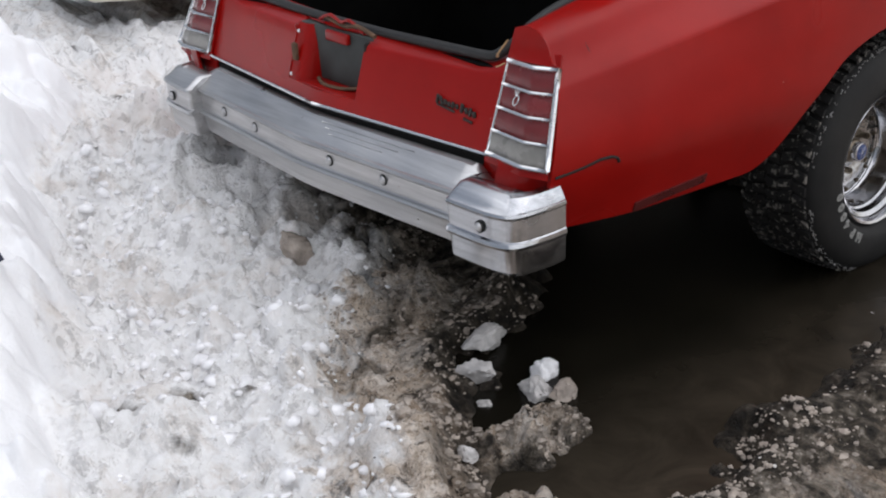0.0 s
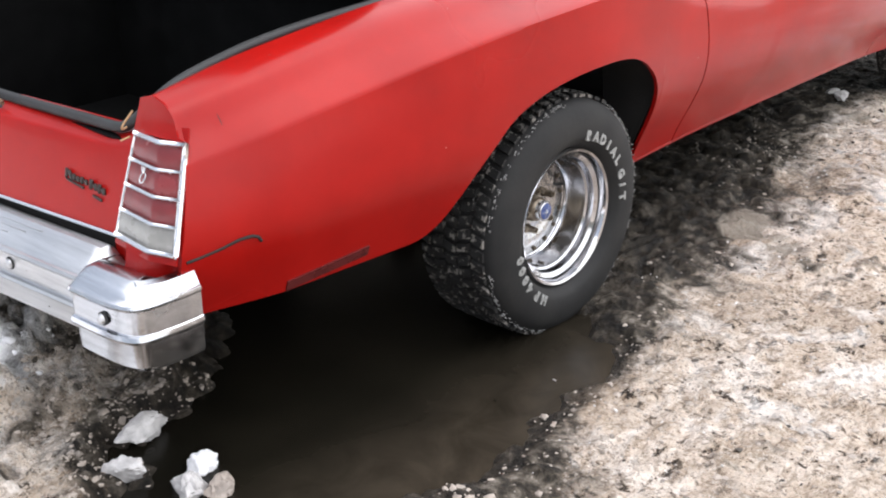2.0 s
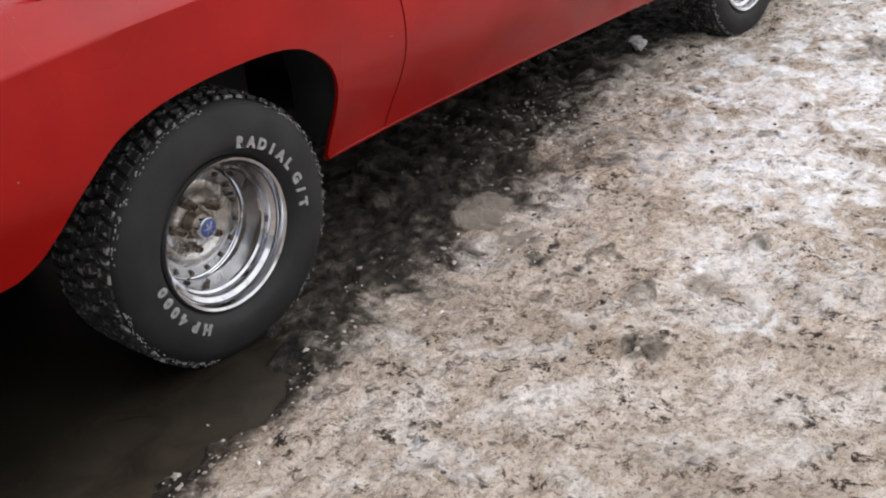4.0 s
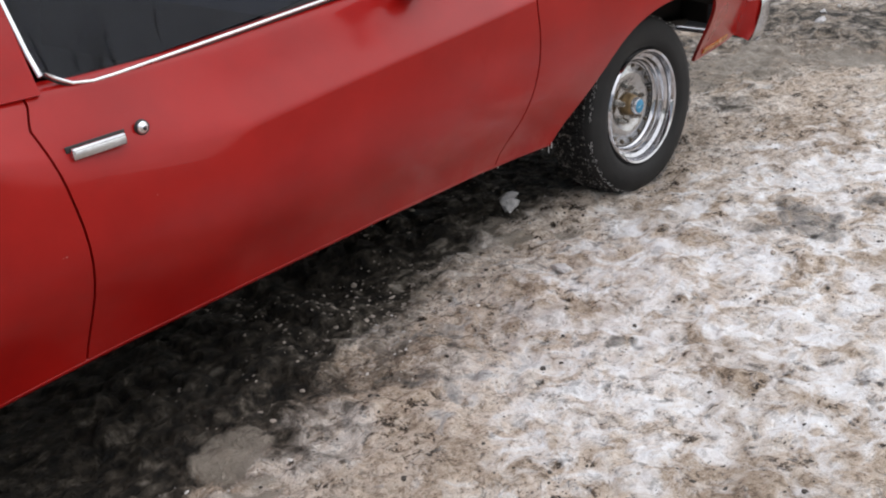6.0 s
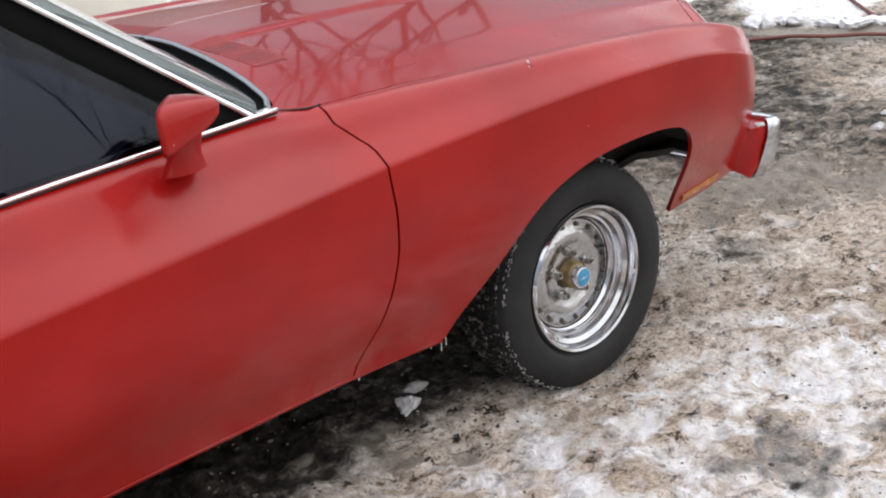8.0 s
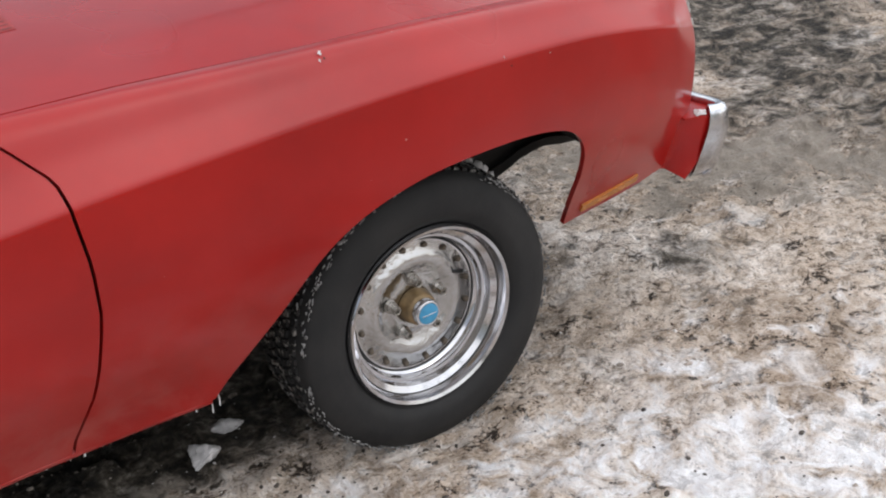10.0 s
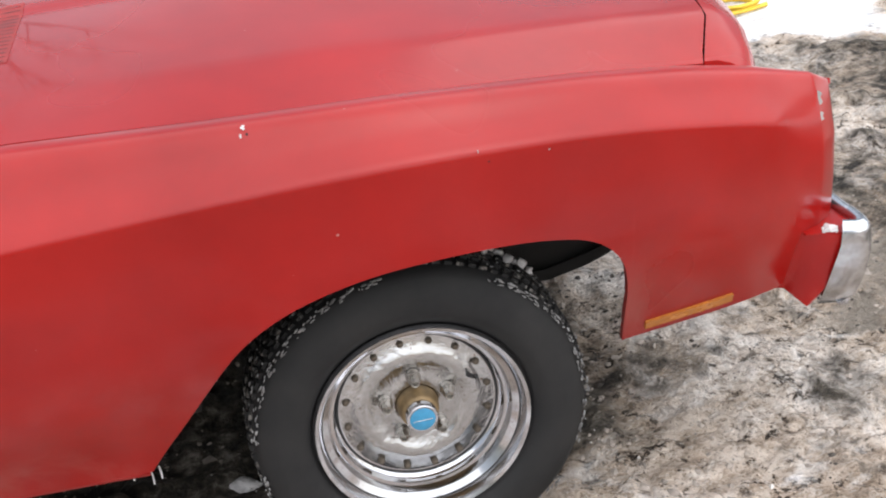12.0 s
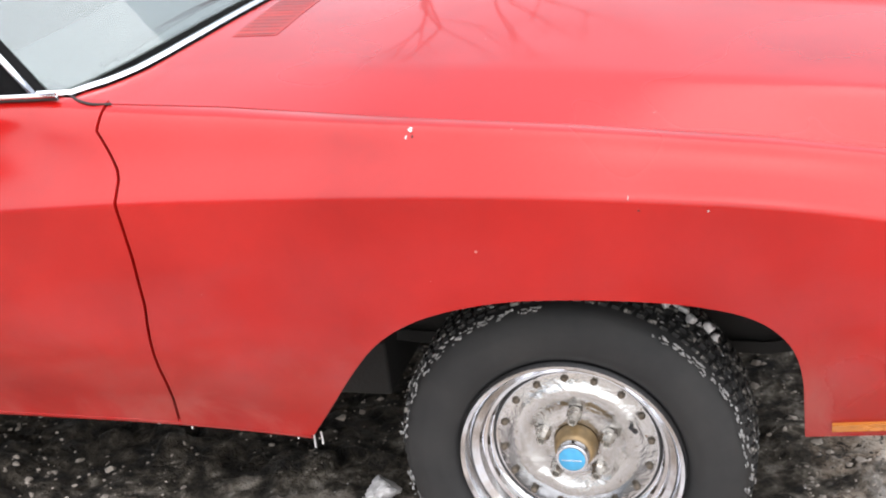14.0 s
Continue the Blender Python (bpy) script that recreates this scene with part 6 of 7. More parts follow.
def disc_wheel(name, x, z, R, y_face, half, dish, cap_mat, letters, side, label, rim=0.198):
    """A tyre on a riveted chrome rim. Local y runs inwards; the outer sidewall stands at y_face."""
    wheel = new(name)
    wheel.parent = car
    wheel["label"] = label
    wheel.matrix_basis = pose(x, -y_face + half if side < 0 else y_face - half, z, 0, 0, 0 if side < 0 else 180)
    v, f = lathe(tyre_ring(R - 0.008, rim, half, 0.024 if half > 0.11 else 0.010), 72)
    link("tyre", v, f, TYRE, wheel, "worn black tyre")
    v, f = tread_blocks(R if half > 0.11 else R - 0.006, half if half > 0.11 else half - 0.012, 58 if half > 0.11 else 90, 5 if half > 0.11 else 6)
    link("tread", v, f, TREAD, wheel, "knobbly tread packed with snow", smooth=False)
    prof = [(rim + 0.004, -half + 0.020), (rim + 0.006, -half + 0.004), (rim + 0.001, -half - 0.003), (rim - 0.006, -half), (rim - 0.011, -half + 0.012), (rim - 0.013, -half + 0.022), (rim - 0.026, -half + 0.030), (rim - 0.029, -half + 0.040)]
    d = -half + dish
    a = -half + 0.042
    span = d - a
    prof += [(rim - 0.031, a + 0.08 * span), (rim - 0.037, a + 0.13 * span), (rim - 0.038, a + 0.22 * span), (rim - 0.034, a + 0.28 * span), (rim - 0.035, a + 0.45 * span), (rim - 0.038, a + 0.70 * span), (rim - 0.042, a + 0.88 * span), (rim - 0.047, a + 0.96 * span), (rim - 0.052, d)]
    v, f = lathe(prof, 72)
    sharp(link("rim", v, f, CHROME, wheel, "polished chrome rim"), 38)
    rd = rim - 0.050
    prof = [(rd, d), (rd - 0.022, d - 0.001), (rd - 0.028, d - 0.006), (0.105, d - 0.010), (0.088, d - 0.004), (0.076, d + 0.004), (0.060, d + 0.002), (0.046, d - 0.002), (0.040, d + 0.002), (0.0, d + 0.002)]
    v, f = lathe(prof, 60)
    link("disc", v, f, STEEL, wheel, "weathered bare-metal wheel centre")
    v, f = lathe(((0.040, d), (0.039, d - 0.012), (0.036, d - 0.026), (0.032, d - 0.034), (0.0, d - 0.034)), 32)
    link("hub", v, f, HUB if cap_mat is BLUE else NUT, wheel, "brown greasy hub")
    v, f = lathe(((0.0295, d - 0.034), (0.0295, d - 0.052), (0.0265, d - 0.055), (0.024, d - 0.053), (0.0, d - 0.053)), 32)
    link("cap_ring", v, f, CHROME, wheel)
    v, f = lathe(((0.0238, d - 0.0535), (0.018, d - 0.056), (0.0, d - 0.057)), 28)
    link("cap", v, f, cap_mat, wheel, "blue centre cap")
    for k in range(3):
        cap_bar = at(part("cap_mark", block((0.036, 0.001, 0.0016), 0.0003, 1), TRIM, wheel), 0, d - 0.0574, 0.0, 0, 0 if cap_mat is BLUE else 60 * k)
        if cap_mat is BLUE:
            break
    for k in range(5):
        a = radians(90 + 72 * k + (0 if cap_mat is BLUE else 14))
        cut = 0.009 if cap_mat is BLUE else 0.0
        v, f = lathe(((0.0, -0.027 + cut), (0.0052, -0.027 + cut), (0.0060, -0.035 + cut), (0.0085, -0.036 + cut), (0.0102, -0.033 + cut), (0.0106, -0.010), (0.0140, -0.006), (0.0150, 0.004)), 8)
        at(sharp(link("lug_nut", v, f, BRIGHT_NUT if cap_mat is BLUE else NUT, wheel), 30), 0.062 * math.cos(a), d - 0.002, 0.062 * math.sin(a))
    for k in range(16):
        a = radians(22.5 * k + 6)
        v, f = lathe(((0.0, -0.006), (0.0045, -0.0055), (0.0064, -0.003), (0.0070, 0.002)), 10)
        at(link("rivet", v, f, RIVET, wheel), (rd - 0.012) * math.cos(a), d - 0.002, (rd - 0.012) * math.sin(a))
    # thin dark rings at the disc's edge and the steps of the rim
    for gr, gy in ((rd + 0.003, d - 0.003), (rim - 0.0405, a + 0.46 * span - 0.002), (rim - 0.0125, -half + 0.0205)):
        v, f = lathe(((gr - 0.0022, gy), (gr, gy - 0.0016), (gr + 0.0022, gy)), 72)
        link("groove_ring", v, f, RUBBER, wheel)
    v, f = sweep([(0.125 * 0.80, d - 0.008, 0.125 * 0.35), (0.14 * 0.80, d - 0.03, 0.14 * 0.35)], circle(0.0045, 7), up=(0, 0, 1))
    link("valve", v, f, RUBBER, wheel)
    if side < 0:
        rs = np.random.RandomState(int(R * 1000))
        bits, tris = [], []
        bm = bmesh.new()
        bmesh.ops.create_icosphere(bm, subdivisions=1, radius=1)
        ball, tri = np.array([q.co for q in bm.verts]), np.array([[q.index for q in p.verts] for p in bm.faces])
        bm.free()
        for _ in range(700):
            turn = rs.uniform(0, 2 * math.pi)
            if vnoise(np.array(turn * 3.1), np.array(R * 9), 4) < 0.35:
                continue
            long, wide = rs.uniform(0.0016, 0.0065), rs.uniform(0.0009, 0.0021)
            edge = rs.rand() < 0.7
            r, y = (R - rs.uniform(0.012, 0.024), -half - 0.001 + rs.uniform(0, 0.012)) if edge else (R - 0.006, rs.uniform(-half + 0.02, half - 0.04))
            p = ball * (1 + 0.6 * (rs.rand(len(ball), 1) - 0.5)) * (wide, wide * 1.4, long)
            c, w = math.cos(turn), math.sin(turn)
            tris.append(tri + len(bits) * len(ball))
            bits.append(np.stack([(p[:, 0] + r) * c - p[:, 2] * w, p[:, 1] + y, (p[:, 0] + r) * w + p[:, 2] * c], -1))
        link("packed_snow", np.concatenate(bits), np.concatenate(tris), GREY_SNOW, wheel, "crumbs of snow packed into the tread")["kind"] = "stuff"
    if letters:
        for word, start, step in letters:
            lettering(word, 0.241, start, step, 0.037, -half - 0.0232, wheel)
    return wheel


disc_wheel("rear_wheel", 0.000, 0.320, 0.357, 0.916, 0.126, 0.127, NAVY, (("RADIAL", 75, 8.9), ("G/T", 18, 9.0), ("HP", -122, 9.5), ("4000", -143, 8.5)), -1, "wide raised-letter tyre on a deep chrome rim")
disc_wheel("rear_wheel", 0.000, 0.320, 0.357, 0.916, 0.126, 0.127, NAVY, (), 1, "wide tyre on a deep chrome rim")
disc_wheel("front_wheel", 2.946, 0.307, 0.324, 0.816, 0.098, 0.069, BLUE, (), -1, "black tyre on a riveted chrome rim with a blue cap")
disc_wheel("front_wheel", 2.946, 0.307, 0.324, 0.816, 0.098, 0.069, BLUE, (), 1, "black tyre on a riveted chrome rim with a blue cap")
for nm in ("icicle",):
    for k, (x, ln) in enumerate(((2.452, 0.035), (2.42, 0.018), (2.20, 0.018), (2.13, 0.014), (2.468, 0.026), (1.9, 0.012))):
        v, f = sweep([(x, -0.785, low_edge(min(x, 2.45)) + 0.002), (x + 0.001, -0.785, low_edge(min(x, 2.45)) - 0.5 * ln), (x, -0.784, low_edge(min(x, 2.45)) - ln)], circle(0.0018, 5), up=(0, 1, 0))
        link("icicle", v, f, ICE, car)

# ---- loose ice and rubble ----
def ice_lump(name, x, y, size, mat, label, seed, flat=1.0, category="ice", turn=None):
    bm = bmesh.new()
    bmesh.ops.create_icosphere(bm, subdivisions=4, radius=1.15)
    rs = random.Random(seed)
    cuts = [(Vector((rs.uniform(-1, 1), rs.uniform(-1, 1), rs.uniform(-1, 1))).normalized(), rs.uniform(0.42, 0.75)) for _ in range(11)]
    off = Vector((seed * 3.7, seed * 1.3, 0))
    for vv in bm.verts:
        p = vv.co.copy()
        for n, d in cuts:
            over = p.dot(n) - d
            if over > 0:
                p -= n * over * 0.72
        p *= 1 + 0.20 * noise.noise(p * 2.1 + off) + 0.15 * noise.noise(p * 5 + off) + 0.10 * noise.noise(p * 11 + off)
        vv.co = Vector((p.x * size[0], p.y * size[1], p.z * size[2] * flat))
    me = bpy.data.meshes.new(name)
    bm.to_mesh(me)
    bm.free()
    me.materials.append(mat)
    me.shade_smooth()
    me.set_sharp_from_angle(angle=radians(48))
    ob = new(name, me)
    top = max(height(x, y), -0.03)
    ob.location = (x, y, top + size[2] * flat * 0.55)
    ob.rotation_euler = (0, 0, rs.uniform(0, 6.28) if turn is None else radians(turn))
    return tagged(ob, label, category)


ice_lump("ice_block", -1.215, -0.515, (0.100, 0.044, 0.044), ICE, "grey-white block of ice beside the puddle", 1, turn=8)
ice_lump("ice_block", -1.335, -0.640, (0.048, 0.042, 0.036), ICE, "small block of ice beside the puddle", 2)
ice_lump("ice_block", -1.195, -0.735, (0.045, 0.042, 0.050), WHITE_CRUMB, "rounded lump of white snow at the puddle's edge", 3)
ice_lump("ice_block", -1.205, -0.840, (0.050, 0.044, 0.042), ICE_BROWN, "dirty lump of ice at the puddle's edge", 4)
ice_lump("ice_block", -1.255, -0.780, (0.060, 0.048, 0.048), ICE, "rounded lump of ice at the puddle's edge", 5)
ice_lump("ice_block", -1.40, -0.735, (0.030, 0.026, 0.022), ICE, "small block of ice beside the puddle", 6)
ice_lump("ice_block", -1.60, -0.93, (0.034, 0.030, 0.024), ICE, "small block of ice beside the puddle", 7)
ice_lump("ice_block", -0.305, -1.128, (0.020, 0.035, 0.018), ICE, "small chip of ice in the puddle", 8)
ice_lump("ice_block", 2.488, -0.564, (0.042, 0.034, 0.028), ICE, "white lump of ice on the mud under the sill", 9)
ice_lump("ice_block", 2.581, -0.483, (0.04, 0.03, 0.018), ICE, "grey slab of ice on the mud under the sill", 10)
ice_lump("ice_block", 2.231, -0.988, (0.045, 0.03, 0.016), ICE, "flat white flake of packed snow", 11)
for x, y, r, sd in ((5.139, -0.357, 0.026, 21), (5.35, -0.267, 0.018, 22), (5.504, -0.273, 0.013, 23), (5.776, 0.596, 0.012, 24)):
    ice_lump("snow_chunk", x, y, (r, r * 0.9, r * 0.8), ICE, "loose white chunk of snow on the icy yard", sd, category="snow")
for k in range(9):
    rk = random.Random(200 + k)
    ice_lump("snow_chunk", 6.44 + 0.052 * k + rk.uniform(-0.05, 0.05), 1.17 - 0.075 * k + rk.uniform(-0.05, 0.05), (rk.uniform(0.04, 0.09), rk.uniform(0.04, 0.08), rk.uniform(0.03, 0.05)), WHITE_CRUMB, "broken chunk of the white snow ridge", 30 + k, category="snow")
ring = [(6.003 + 0.02 * math.cos(a), 1.379 + 0.045 * math.cos(a), height(6.003, 1.379) + 0.045 + 0.045 * math.sin(a)) for a in np.linspace(0, 2 * math.pi, 24)]
v, f = sweep(ring, circle(0.006, 6), up=(1, 0.4, 0))
tagged(link("cable_loop", v, f, RUBBER), "black cable loop standing on the snow", "cable")
ice_lump("ice_block", -1.383, 0.114, (0.06, 0.05, 0.06), ICE_BROWN, "stained lump of snow with a hollow", 12)


def rubble(name, mat, count, spots, sizes, label, seed):
    rs = np.random.RandomState(seed)
    bm = bmesh.new()
    bmesh.ops.create_icosphere(bm, subdivisions=1, radius=1)
    base = np.array([v.co for v in bm.verts])
    tri = np.array([[v.index for v in q.verts] for q in bm.faces])
    bm.free()
    verts, faces = [], []
    xs, ys = [], []
    for x0, x1, y0, y1, n in spots:
        xs.append(rs.uniform(x0, x1, n))
        ys.append(rs.uniform(y0, y1, n))
    xs, ys = np.concatenate(xs), np.concatenate(ys)
    keep = fbm(xs, ys, 2.2, 3, seed) > (0.34 if name == "snow_rubble" else 0.44)
    xs, ys = xs[keep], ys[keep]
    zs, snow_f, mud_f, wet_shade_f, puddle, ice_f = (a[0] for a in ground_fields(xs[None], ys[None]))
    ok = (zs > -0.002) & ((snow_f > 0.35) & (snow_f < 1.3) if name == 'snow_rubble' else (snow_f < 0.6))
    for x, y, z in zip(xs[ok], ys[ok], zs[ok]):
        r = sizes[0] * (sizes[1] / sizes[0]) ** (rs.rand() ** 3.4)
        p = base * (1 + 0.7 * (rs.rand(len(base), 1) - 0.5)) * r * (rs.uniform(0.6, 1.5), rs.uniform(0.6, 1.3), rs.uniform(0.45, 0.9))
        a = rs.uniform(0, 6.28)
        c, s = math.cos(a), math.sin(a)
        p = np.stack([p[:, 0] * c - p[:, 1] * s + x, p[:, 0] * s + p[:, 1] * c + y, p[:, 2] + z - r * 0.22], -1)
        faces.append(tri + len(verts) * len(base))
        verts.append(p)
    ob = link(name, np.concatenate(verts), np.concatenate(faces), mat, smooth=name == "snow_rubble")
    return tagged(ob, label, "rubble", kind="stuff")


PALE_CRUMB = plain("pale_frost_crumbs", (0.56, 0.53, 0.50), 0.6, 0, 0.4, 25, 0.4, 90)
GREY_CRUMB = plain("grey_snow_crumbs", (0.31, 0.265, 0.225), 0.6, 0, 0.5, 25, 0.5, 90)
GRAVEL = plain("dark_grit", (0.055, 0.045, 0.036), 0.7, 0, 0.5, 30, 0.5, 90)
rubble("snow_rubble", WHITE_CRUMB, 0, ((-3.0, -0.8, -1.8, 2.4, 1500), (-2.1, -1.0, -1.3, 0.9, 1500)), (0.006, 0.028), "crumbled white snow", 3)
rubble("slush_rubble", GREY_CRUMB, 0, ((-1.9, -0.9, -1.5, 0.9, 8600), (-1.65, -1.05, -1.35, -0.7, 2500), (-1.2, 0.2, -2.2, -1.1, 1500), (0.2, 4.2, -2.2, -0.5, 1500), (1.4, 3.6, -1.0, 0.4, 2600), (3.2, 4.4, -0.6, 1.5, 1200)), (0.003, 0.014), "crumbs of grey frozen slush", 4)
rubble("frost_crumbs", PALE_CRUMB, 0, ((0.3, 1.3, -1.5, -0.95, 200), (1.0, 2.3, -1.2, -0.75, 200), (-1.3, 0.2, -1.75, -1.25, 140), (2.2, 3.6, -1.0, -0.4, 150)), (0.0018, 0.0085), "white frost crumbs along the edge of the mud", 8)
rubble("grit", GRAVEL, 0, ((-2.4, -0.9, -1.6, 1.2, 1500), (-1.2, 4.4, -2.2, -0.5, 2200), (1.4, 3.6, -0.9, 0.4, 1500), (3.2, 4.4, -0.6, 1.5, 700)), (0.0025, 0.009), "dark grit and frozen mud", 5)

# ---- things beyond the car ----
GREY_METAL = plain("dark_grey_sheet_metal", (0.035, 0.036, 0.04), 0.5, 0.2, 0.3, 9)


def welder():
    root = thing("welder", "dark grey welding machine on a wheeled cart", "welding machine", (4.56, 1.95, 0.01))
    root.scale = (0.57, 0.57, 0.57)
    root.rotation_euler = (0, 0, radians(-3))
    at(part("cabinet", block((0.30, 0.42, 0.62), 0.012), GREY_METAL, root, "dark grey louvred cabinet"), 0, 0, 0.44)
    for c in (-0.055, 0.055):
        for k in range(6):
            at(part("louvre", block((0.085, 0.010, 0.008), 0.002, 1), plain("louvre_light", (0.10, 0.10, 0.105), 0.5) if not bpy.data.materials.get("louvre_light") else bpy.data.materials["louvre_light"], root), c, -0.214, 0.33 + 0.028 * k)
    at(part("cart_tray", block((0.34, 0.55, 0.03), 0.008), GREY_METAL, root), 0, -0.02, 0.115)
    for s in (-1, 1):
        v, f = lathe(((0.085, -0.02), (0.095, -0.012), (0.095, 0.012), (0.085, 0.02), (0.05, 0.012), (0.0, 0.012)), 28)
        wheel = at(link("cart_wheel", v, f, RUBBER, root, "black cart wheel"), -0.05, s * 0.27, 0.097)
        v, f = lathe(((0.055, -0.022), (0.045, -0.024), (0.02, -0.018), (0.0, -0.018)), 20)
        link("wheel_hub", v, f, ICE, wheel, "white hub")
    v, f = sweep(spline([(-0.10, -0.18, 0.75), (-0.24, -0.30, 0.60), (-0.27, -0.38, 0.34), (-0.20, -0.42, 0.05), (-0.05, -0.5, 0.02)], 8), circle(0.010, 7))
    link("cable", v, f, RUBBER, root, "black welding cable")
    v, f = sweep(spline([(-0.10, -0.18, 0.70), (-0.20, -0.28, 0.55), (-0.21, -0.34, 0.30), (-0.28, -0.40, 0.03), (-0.6, -0.5, 0.02)], 8), circle(0.008, 7))
    link("cable", v, f, RUBBER, root, "black welding cable")


welder()
sledge = thing("snow_shovel", "dark blue plastic snow shovel stuck in the snow bank", "shovel", (-2.481, -0.111, height(-2.481, -0.111) + 0.02))
sledge.rotation_euler = (radians(62), 0, radians(28))
rows = [[(x, y, 0.03 * (x / 0.2) ** 2) for x in np.linspace(-0.2, 0.2, 9)] for y in np.linspace(-0.05, 0.28, 6)]
v, f = grid(rows)
solid(link("blade", v, f, plain("dark_blue_plastic", (0.012, 0.014, 0.035), 0.5), sledge), 0.006)
v, f = sweep([(0, 0.25, 0.02), (0, 0.70, 0.06), (0, 1.05, 0.10)], circle(0.016, 8), up=(1, 0, 0))
link("handle", v, f, plain("shovel_wood", (0.25, 0.17, 0.10), 0.6), sledge)
YELLOW = plain("yellow_hose_plastic", (0.75, 0.50, 0.03), 0.45, 0, 0.2, 12)
pts = []
for k in range(34):
    a = k * 0.42
    pts.append((4.74 + (0.09 + 0.0008 * k) * math.cos(a), 1.94 + (0.08 + 0.0006 * k) * math.sin(a), height(4.74, 1.94) + 0.015 + 0.0010 * k))
v, f = sweep(pts, circle(0.008, 7))
tagged(link("air_hose", v, f, YELLOW), "coiled yellow hose on the snow", "hose")
v, f = sweep(spline([(4.60, 1.84, height(4.60, 1.84) + 0.015), (4.72, 1.845, height(4.72, 1.845) + 0.014), (4.86, 1.88, height(4.86, 1.88) + 0.012)], 6), circle(0.009, 7))
tagged(link("air_hose", v, f, YELLOW), "yellow hose end on the snow", "hose")
CORD = plain("red_brown_cord", (0.16, 0.05, 0.04), 0.6, 0, 0.2, 30)


def cord(points, r, mat, label):
    flat = [(q.x, q.y) for q in spline([(a, b, 0) for a, b in points], 14)]
    rise = np.array([max(height(x, y), 0.0) for x, y in flat])
    pad = np.pad(rise, 12, mode="edge")
    rise = np.convolve(pad, np.hanning(25) / np.hanning(25).sum(), "valid")
    p = [(x, y, z + r + 0.004) for (x, y), z in zip(flat, rise)]
    v, f = sweep(p, circle(r, 6))
    return tagged(link("extension_lead", v, f, mat), label, "cord")


cord(((7.889, 1.804), (7.325, 1.162), (6.909, 0.692), (6.798, 0.46), (6.736, 0.36), (6.626, 0.302), (6.532, 0.353), (6.408, 0.538), (6.259, 0.768), (6.121, 0.99), (5.664, 1.573), (5.19, 2.002), (4.78, 2.363), (4.498, 2.621)), 0.010, CORD, "red-brown cord lying on the ice")
cord(((4.3, 2.6), (4.1, 2.9), (4.35, 3.2), (4.0, 3.5), (3.6, 3.4)), 0.007, plain("orange_cord", (0.55, 0.10, 0.03), 0.5), "orange extension cord on the snow")
cord(((4.4, 2.7), (3.9, 3.1), (4.2, 3.6), (3.5, 3.8)), 0.008, RUBBER, "black cable on the snow")


tool = thing("toolbox", "small dark toolbox on the snow", "toolbox", (4.35, 3.05, height(4.35, 3.05)))
at(part("box", block((0.30, 0.16, 0.13), 0.012), GREY_METAL, tool), 0, 0, 0.06, 0, 0, 25)
at(part("lid", block((0.31, 0.17, 0.03), 0.010), GREY_METAL, tool), 0, 0, 0.145, 0, 0, 25)


def far_vehicle(x, y, turn, length, body_mat, label):
    root = thing("parked_vehicle", label, "vehicle", (x, y, 0))
    root.rotation_euler = (0, 0, radians(turn))
    rows = []
    for t in np.linspace(0, 1, 16):
        xx = (t - 0.5) * length
        e = 1 - abs(2 * t - 1) ** 8
        rows.append([(xx, (0.78 + 0.10 * math.sin(math.pi * k)) * (0.55 + 0.45 * e) * s, z) for k, z, s in ((0.0, 0.32, -1), (0.5, 0.6, -1), (0.9, 0.88, -1), (1.0, 1.0, -0.9), (1.0, 1.0, 0.9), (0.9, 0.88, 1), (0.5, 0.6, 1), (0.0, 0.32, 1))])
    v, f = grid(rows, flip=True)
    n = 8
    f = list(f) + [tuple(range(n)), tuple((len(rows) - 1) * n + k for k in reversed(range(n)))]
    link("body", v, f, body_mat, root)
    rows = []
    for t in np.linspace(0, 1, 10):
        xx = (t - 0.55) * length * 0.5
        h = 0.45 * min(1, 4 * t, 4 * (1 - t)) ** 0.7
        rows.append([(xx, y2 * (1 - 0.2 * k), 0.98 + h * k) for y2, k in ((-0.74, 0), (-0.70, 0.6), (-0.62, 1), (0.62, 1), (0.70, 0.6), (0.74, 0))])
    v, f = grid(rows, flip=True)
    link("cabin", v, f, GLASS_DARK, root)
    for sx in (-0.3, 0.3):
        for sy in (-1, 1):
            v, f = lathe(tyre_ring(0.32, 0.2, 0.09), 32)
            at(link("tyre", v, f, TYRE, root), sx * length, sy * 0.72, 0.32)


far_vehicle(1.62, 3.50, 0, 4.6, plain("beige_paint", (0.62, 0.58, 0.50), 0.35, 0, 0.1, 2), "beige parked car behind the snow bank")
far_vehicle(4.2, 6.4, 60, 4.6, plain("dark_grey_paint", (0.05, 0.055, 0.065), 0.35, 0, 0.2, 2), "dark parked vehicle beyond the yard")


# ---- bare trees and wires round the yard ----
BARK = plain("wet_bark", (0.055, 0.045, 0.038), 0.85, 0, 0.35, 12, 0.5)


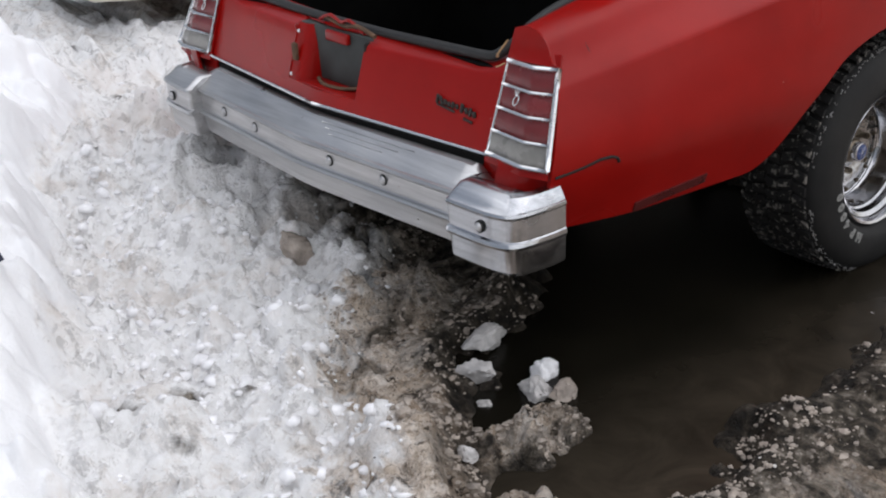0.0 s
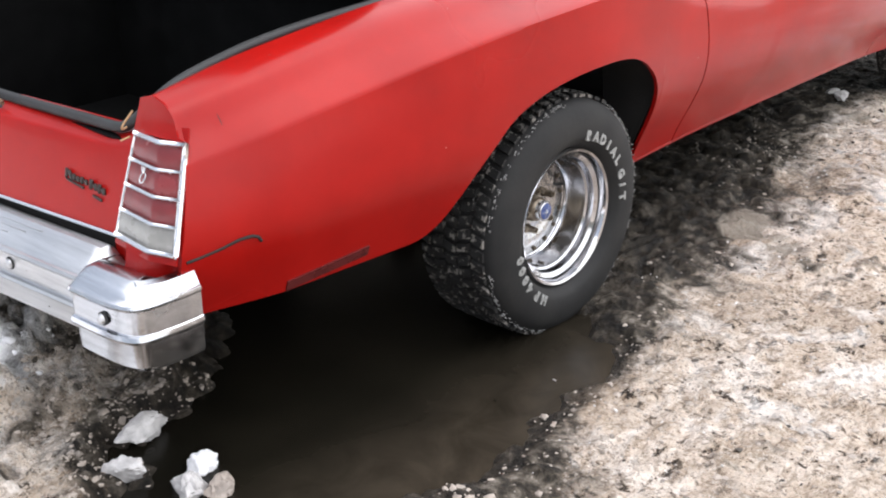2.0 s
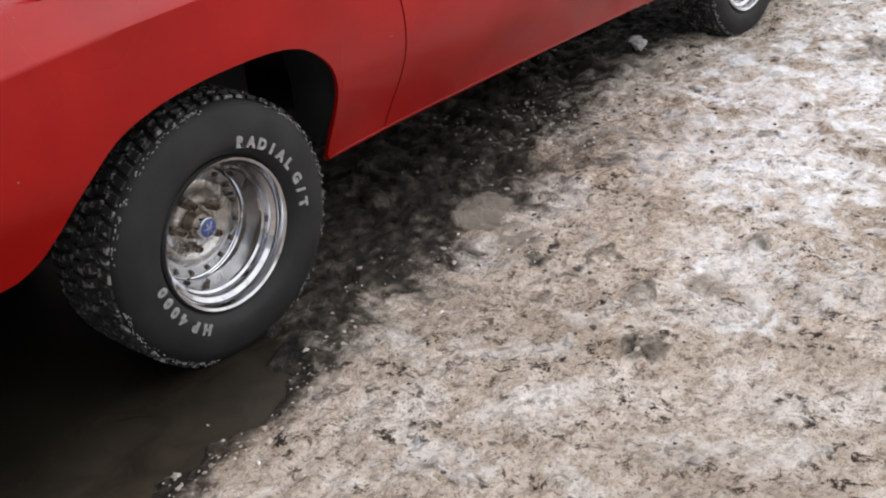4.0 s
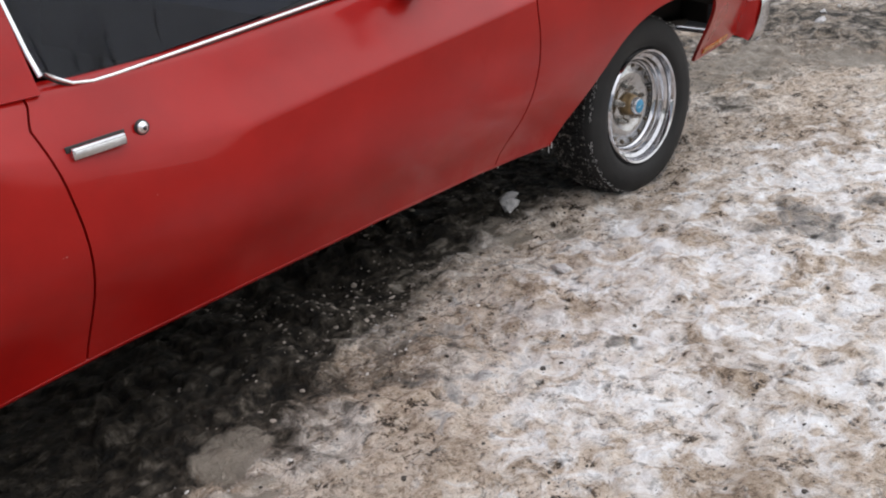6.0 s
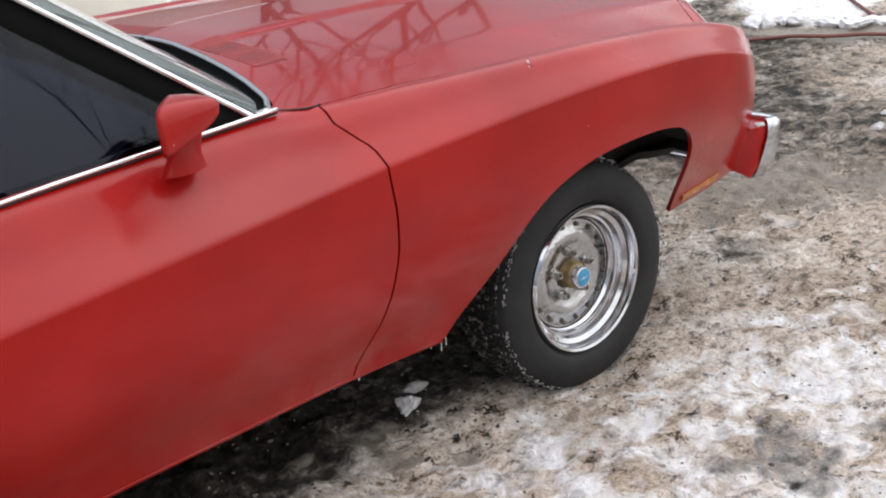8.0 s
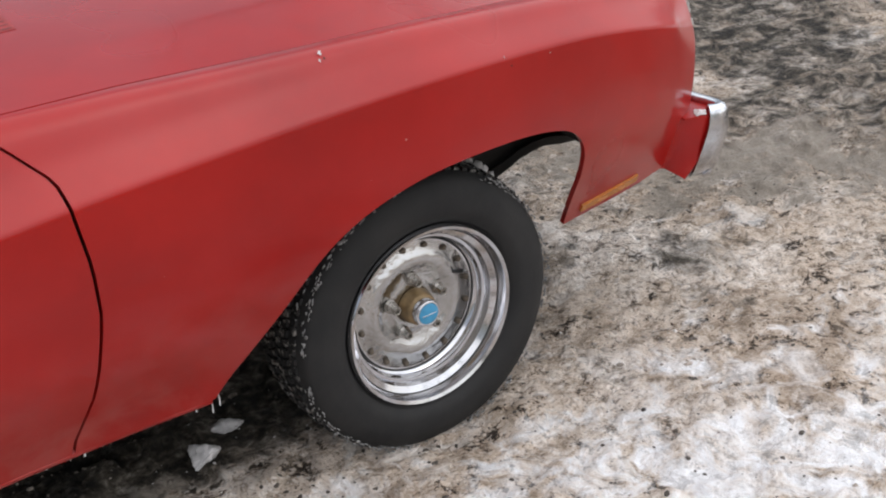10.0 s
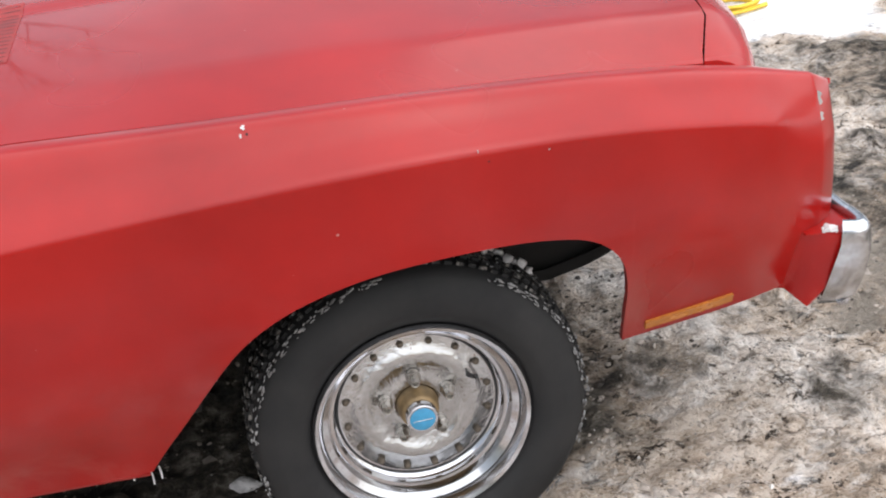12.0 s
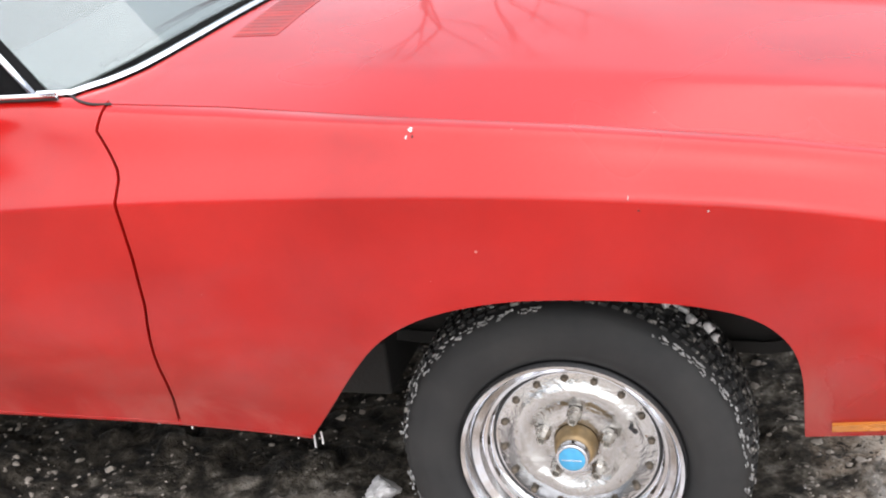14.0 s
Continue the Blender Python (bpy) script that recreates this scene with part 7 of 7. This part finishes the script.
def bare_tree(x, y, tall, seed, label="leafless tree with fine bare twigs"):
    rs = random.Random(seed)
    root = thing("tree", label, "tree", (x, y, 0), "trees round the yard")
    segs = {"trunk": ([], []), "crown": ([], [])}

    def tube(key, a, b, ra, rb, sides):
        v, f = sweep([a, a.lerp(b, 0.5) + Vector((rs.uniform(-1, 1), rs.uniform(-1, 1), 0)) * (b - a).length * 0.04, b], [(r * ra, q * ra) for r, q in circle(1, sides)], up=(0.3, 0.2, 1) if abs((b - a).normalized().z) < 0.9 else (1, 0, 0))
        vv = np.array(v)
        vv[-(sides + 1):] = np.array(b) + (vv[-(sides + 1):] - np.array(b)) * (rb / ra)
        base = len(segs[key][0])
        segs[key][0].extend(vv.tolist())
        segs[key][1].extend([tuple(i + base for i in q) for q in f])

    def grow(p, d, length, r, level):
        q = p + d * length
        tube("trunk" if level == 0 else "crown", p, q, r, r * 0.62, 7 if level < 2 else 4)
        if level >= 6:
            return
        for _ in range(2 if level in (0,) else rs.choice((2, 3))):
            nd = (d + Vector((rs.uniform(-1, 1), rs.uniform(-1, 1), rs.uniform(-0.35, 0.6))) * (0.55 + 0.08 * level)).normalized()
            grow(p + d * length * rs.uniform(0.65, 1.0), nd, length * rs.uniform(0.58, 0.8), r * 0.58, level + 1)

    grow(Vector((0, 0, -0.1)), Vector((rs.uniform(-0.06, 0.06), rs.uniform(-0.06, 0.06), 1)).normalized(), tall * 0.34, tall * 0.0085, 0)
    link("trunk", *segs["trunk"], BARK, root)
    link("crown", *segs["crown"], BARK, root, "bare branches")


for k, (x, y, tall) in enumerate(((-5, -13, 11), (-1, -15, 13), (3.5, -14, 12), (8, -12, 10), (12, -15, 13), (-10, -12, 12), (9.8, 10.5, 10), (-2, 17, 12), (-7, 12, 11), (11, 8, 11), (15, 2, 12), (16, -6, 11), (7.4, 7.4, 9), (8.6, 6.2, 9), (12.5, 11, 10))):
    bare_tree(x, y, tall, 100 + k)
POLE = plain("weathered_pole_wood", (0.16, 0.12, 0.09), 0.85, 0, 0.3, 8)
line = thing("power_line", "two black overhead wires between wooden poles", "power line", (0, -9.1, 0))
for x in (-26, 28):
    v, f = lathe(((0.0, -0.3), (0.15, -0.3), (0.10, 7.2), (0.0, 7.2)), 12)
    ob = link("pole", [(a, c, b) for a, b, c in v], f, POLE, line)
    ob.location = (x, 0, 0)
    at(part("crossarm", block((0.12, 1.4, 0.12), 0.01), POLE, line), x, 0, 6.9)
for y, top in ((-0.2, 6.4), (0.2, 6.9)):
    v, f = sweep([(x, y, top - 1.1 * (1 - ((x - 1) / 27) ** 2)) for x in np.linspace(-26, 28, 41)], circle(0.02, 5))
    link("wire", v, f, RUBBER, line)
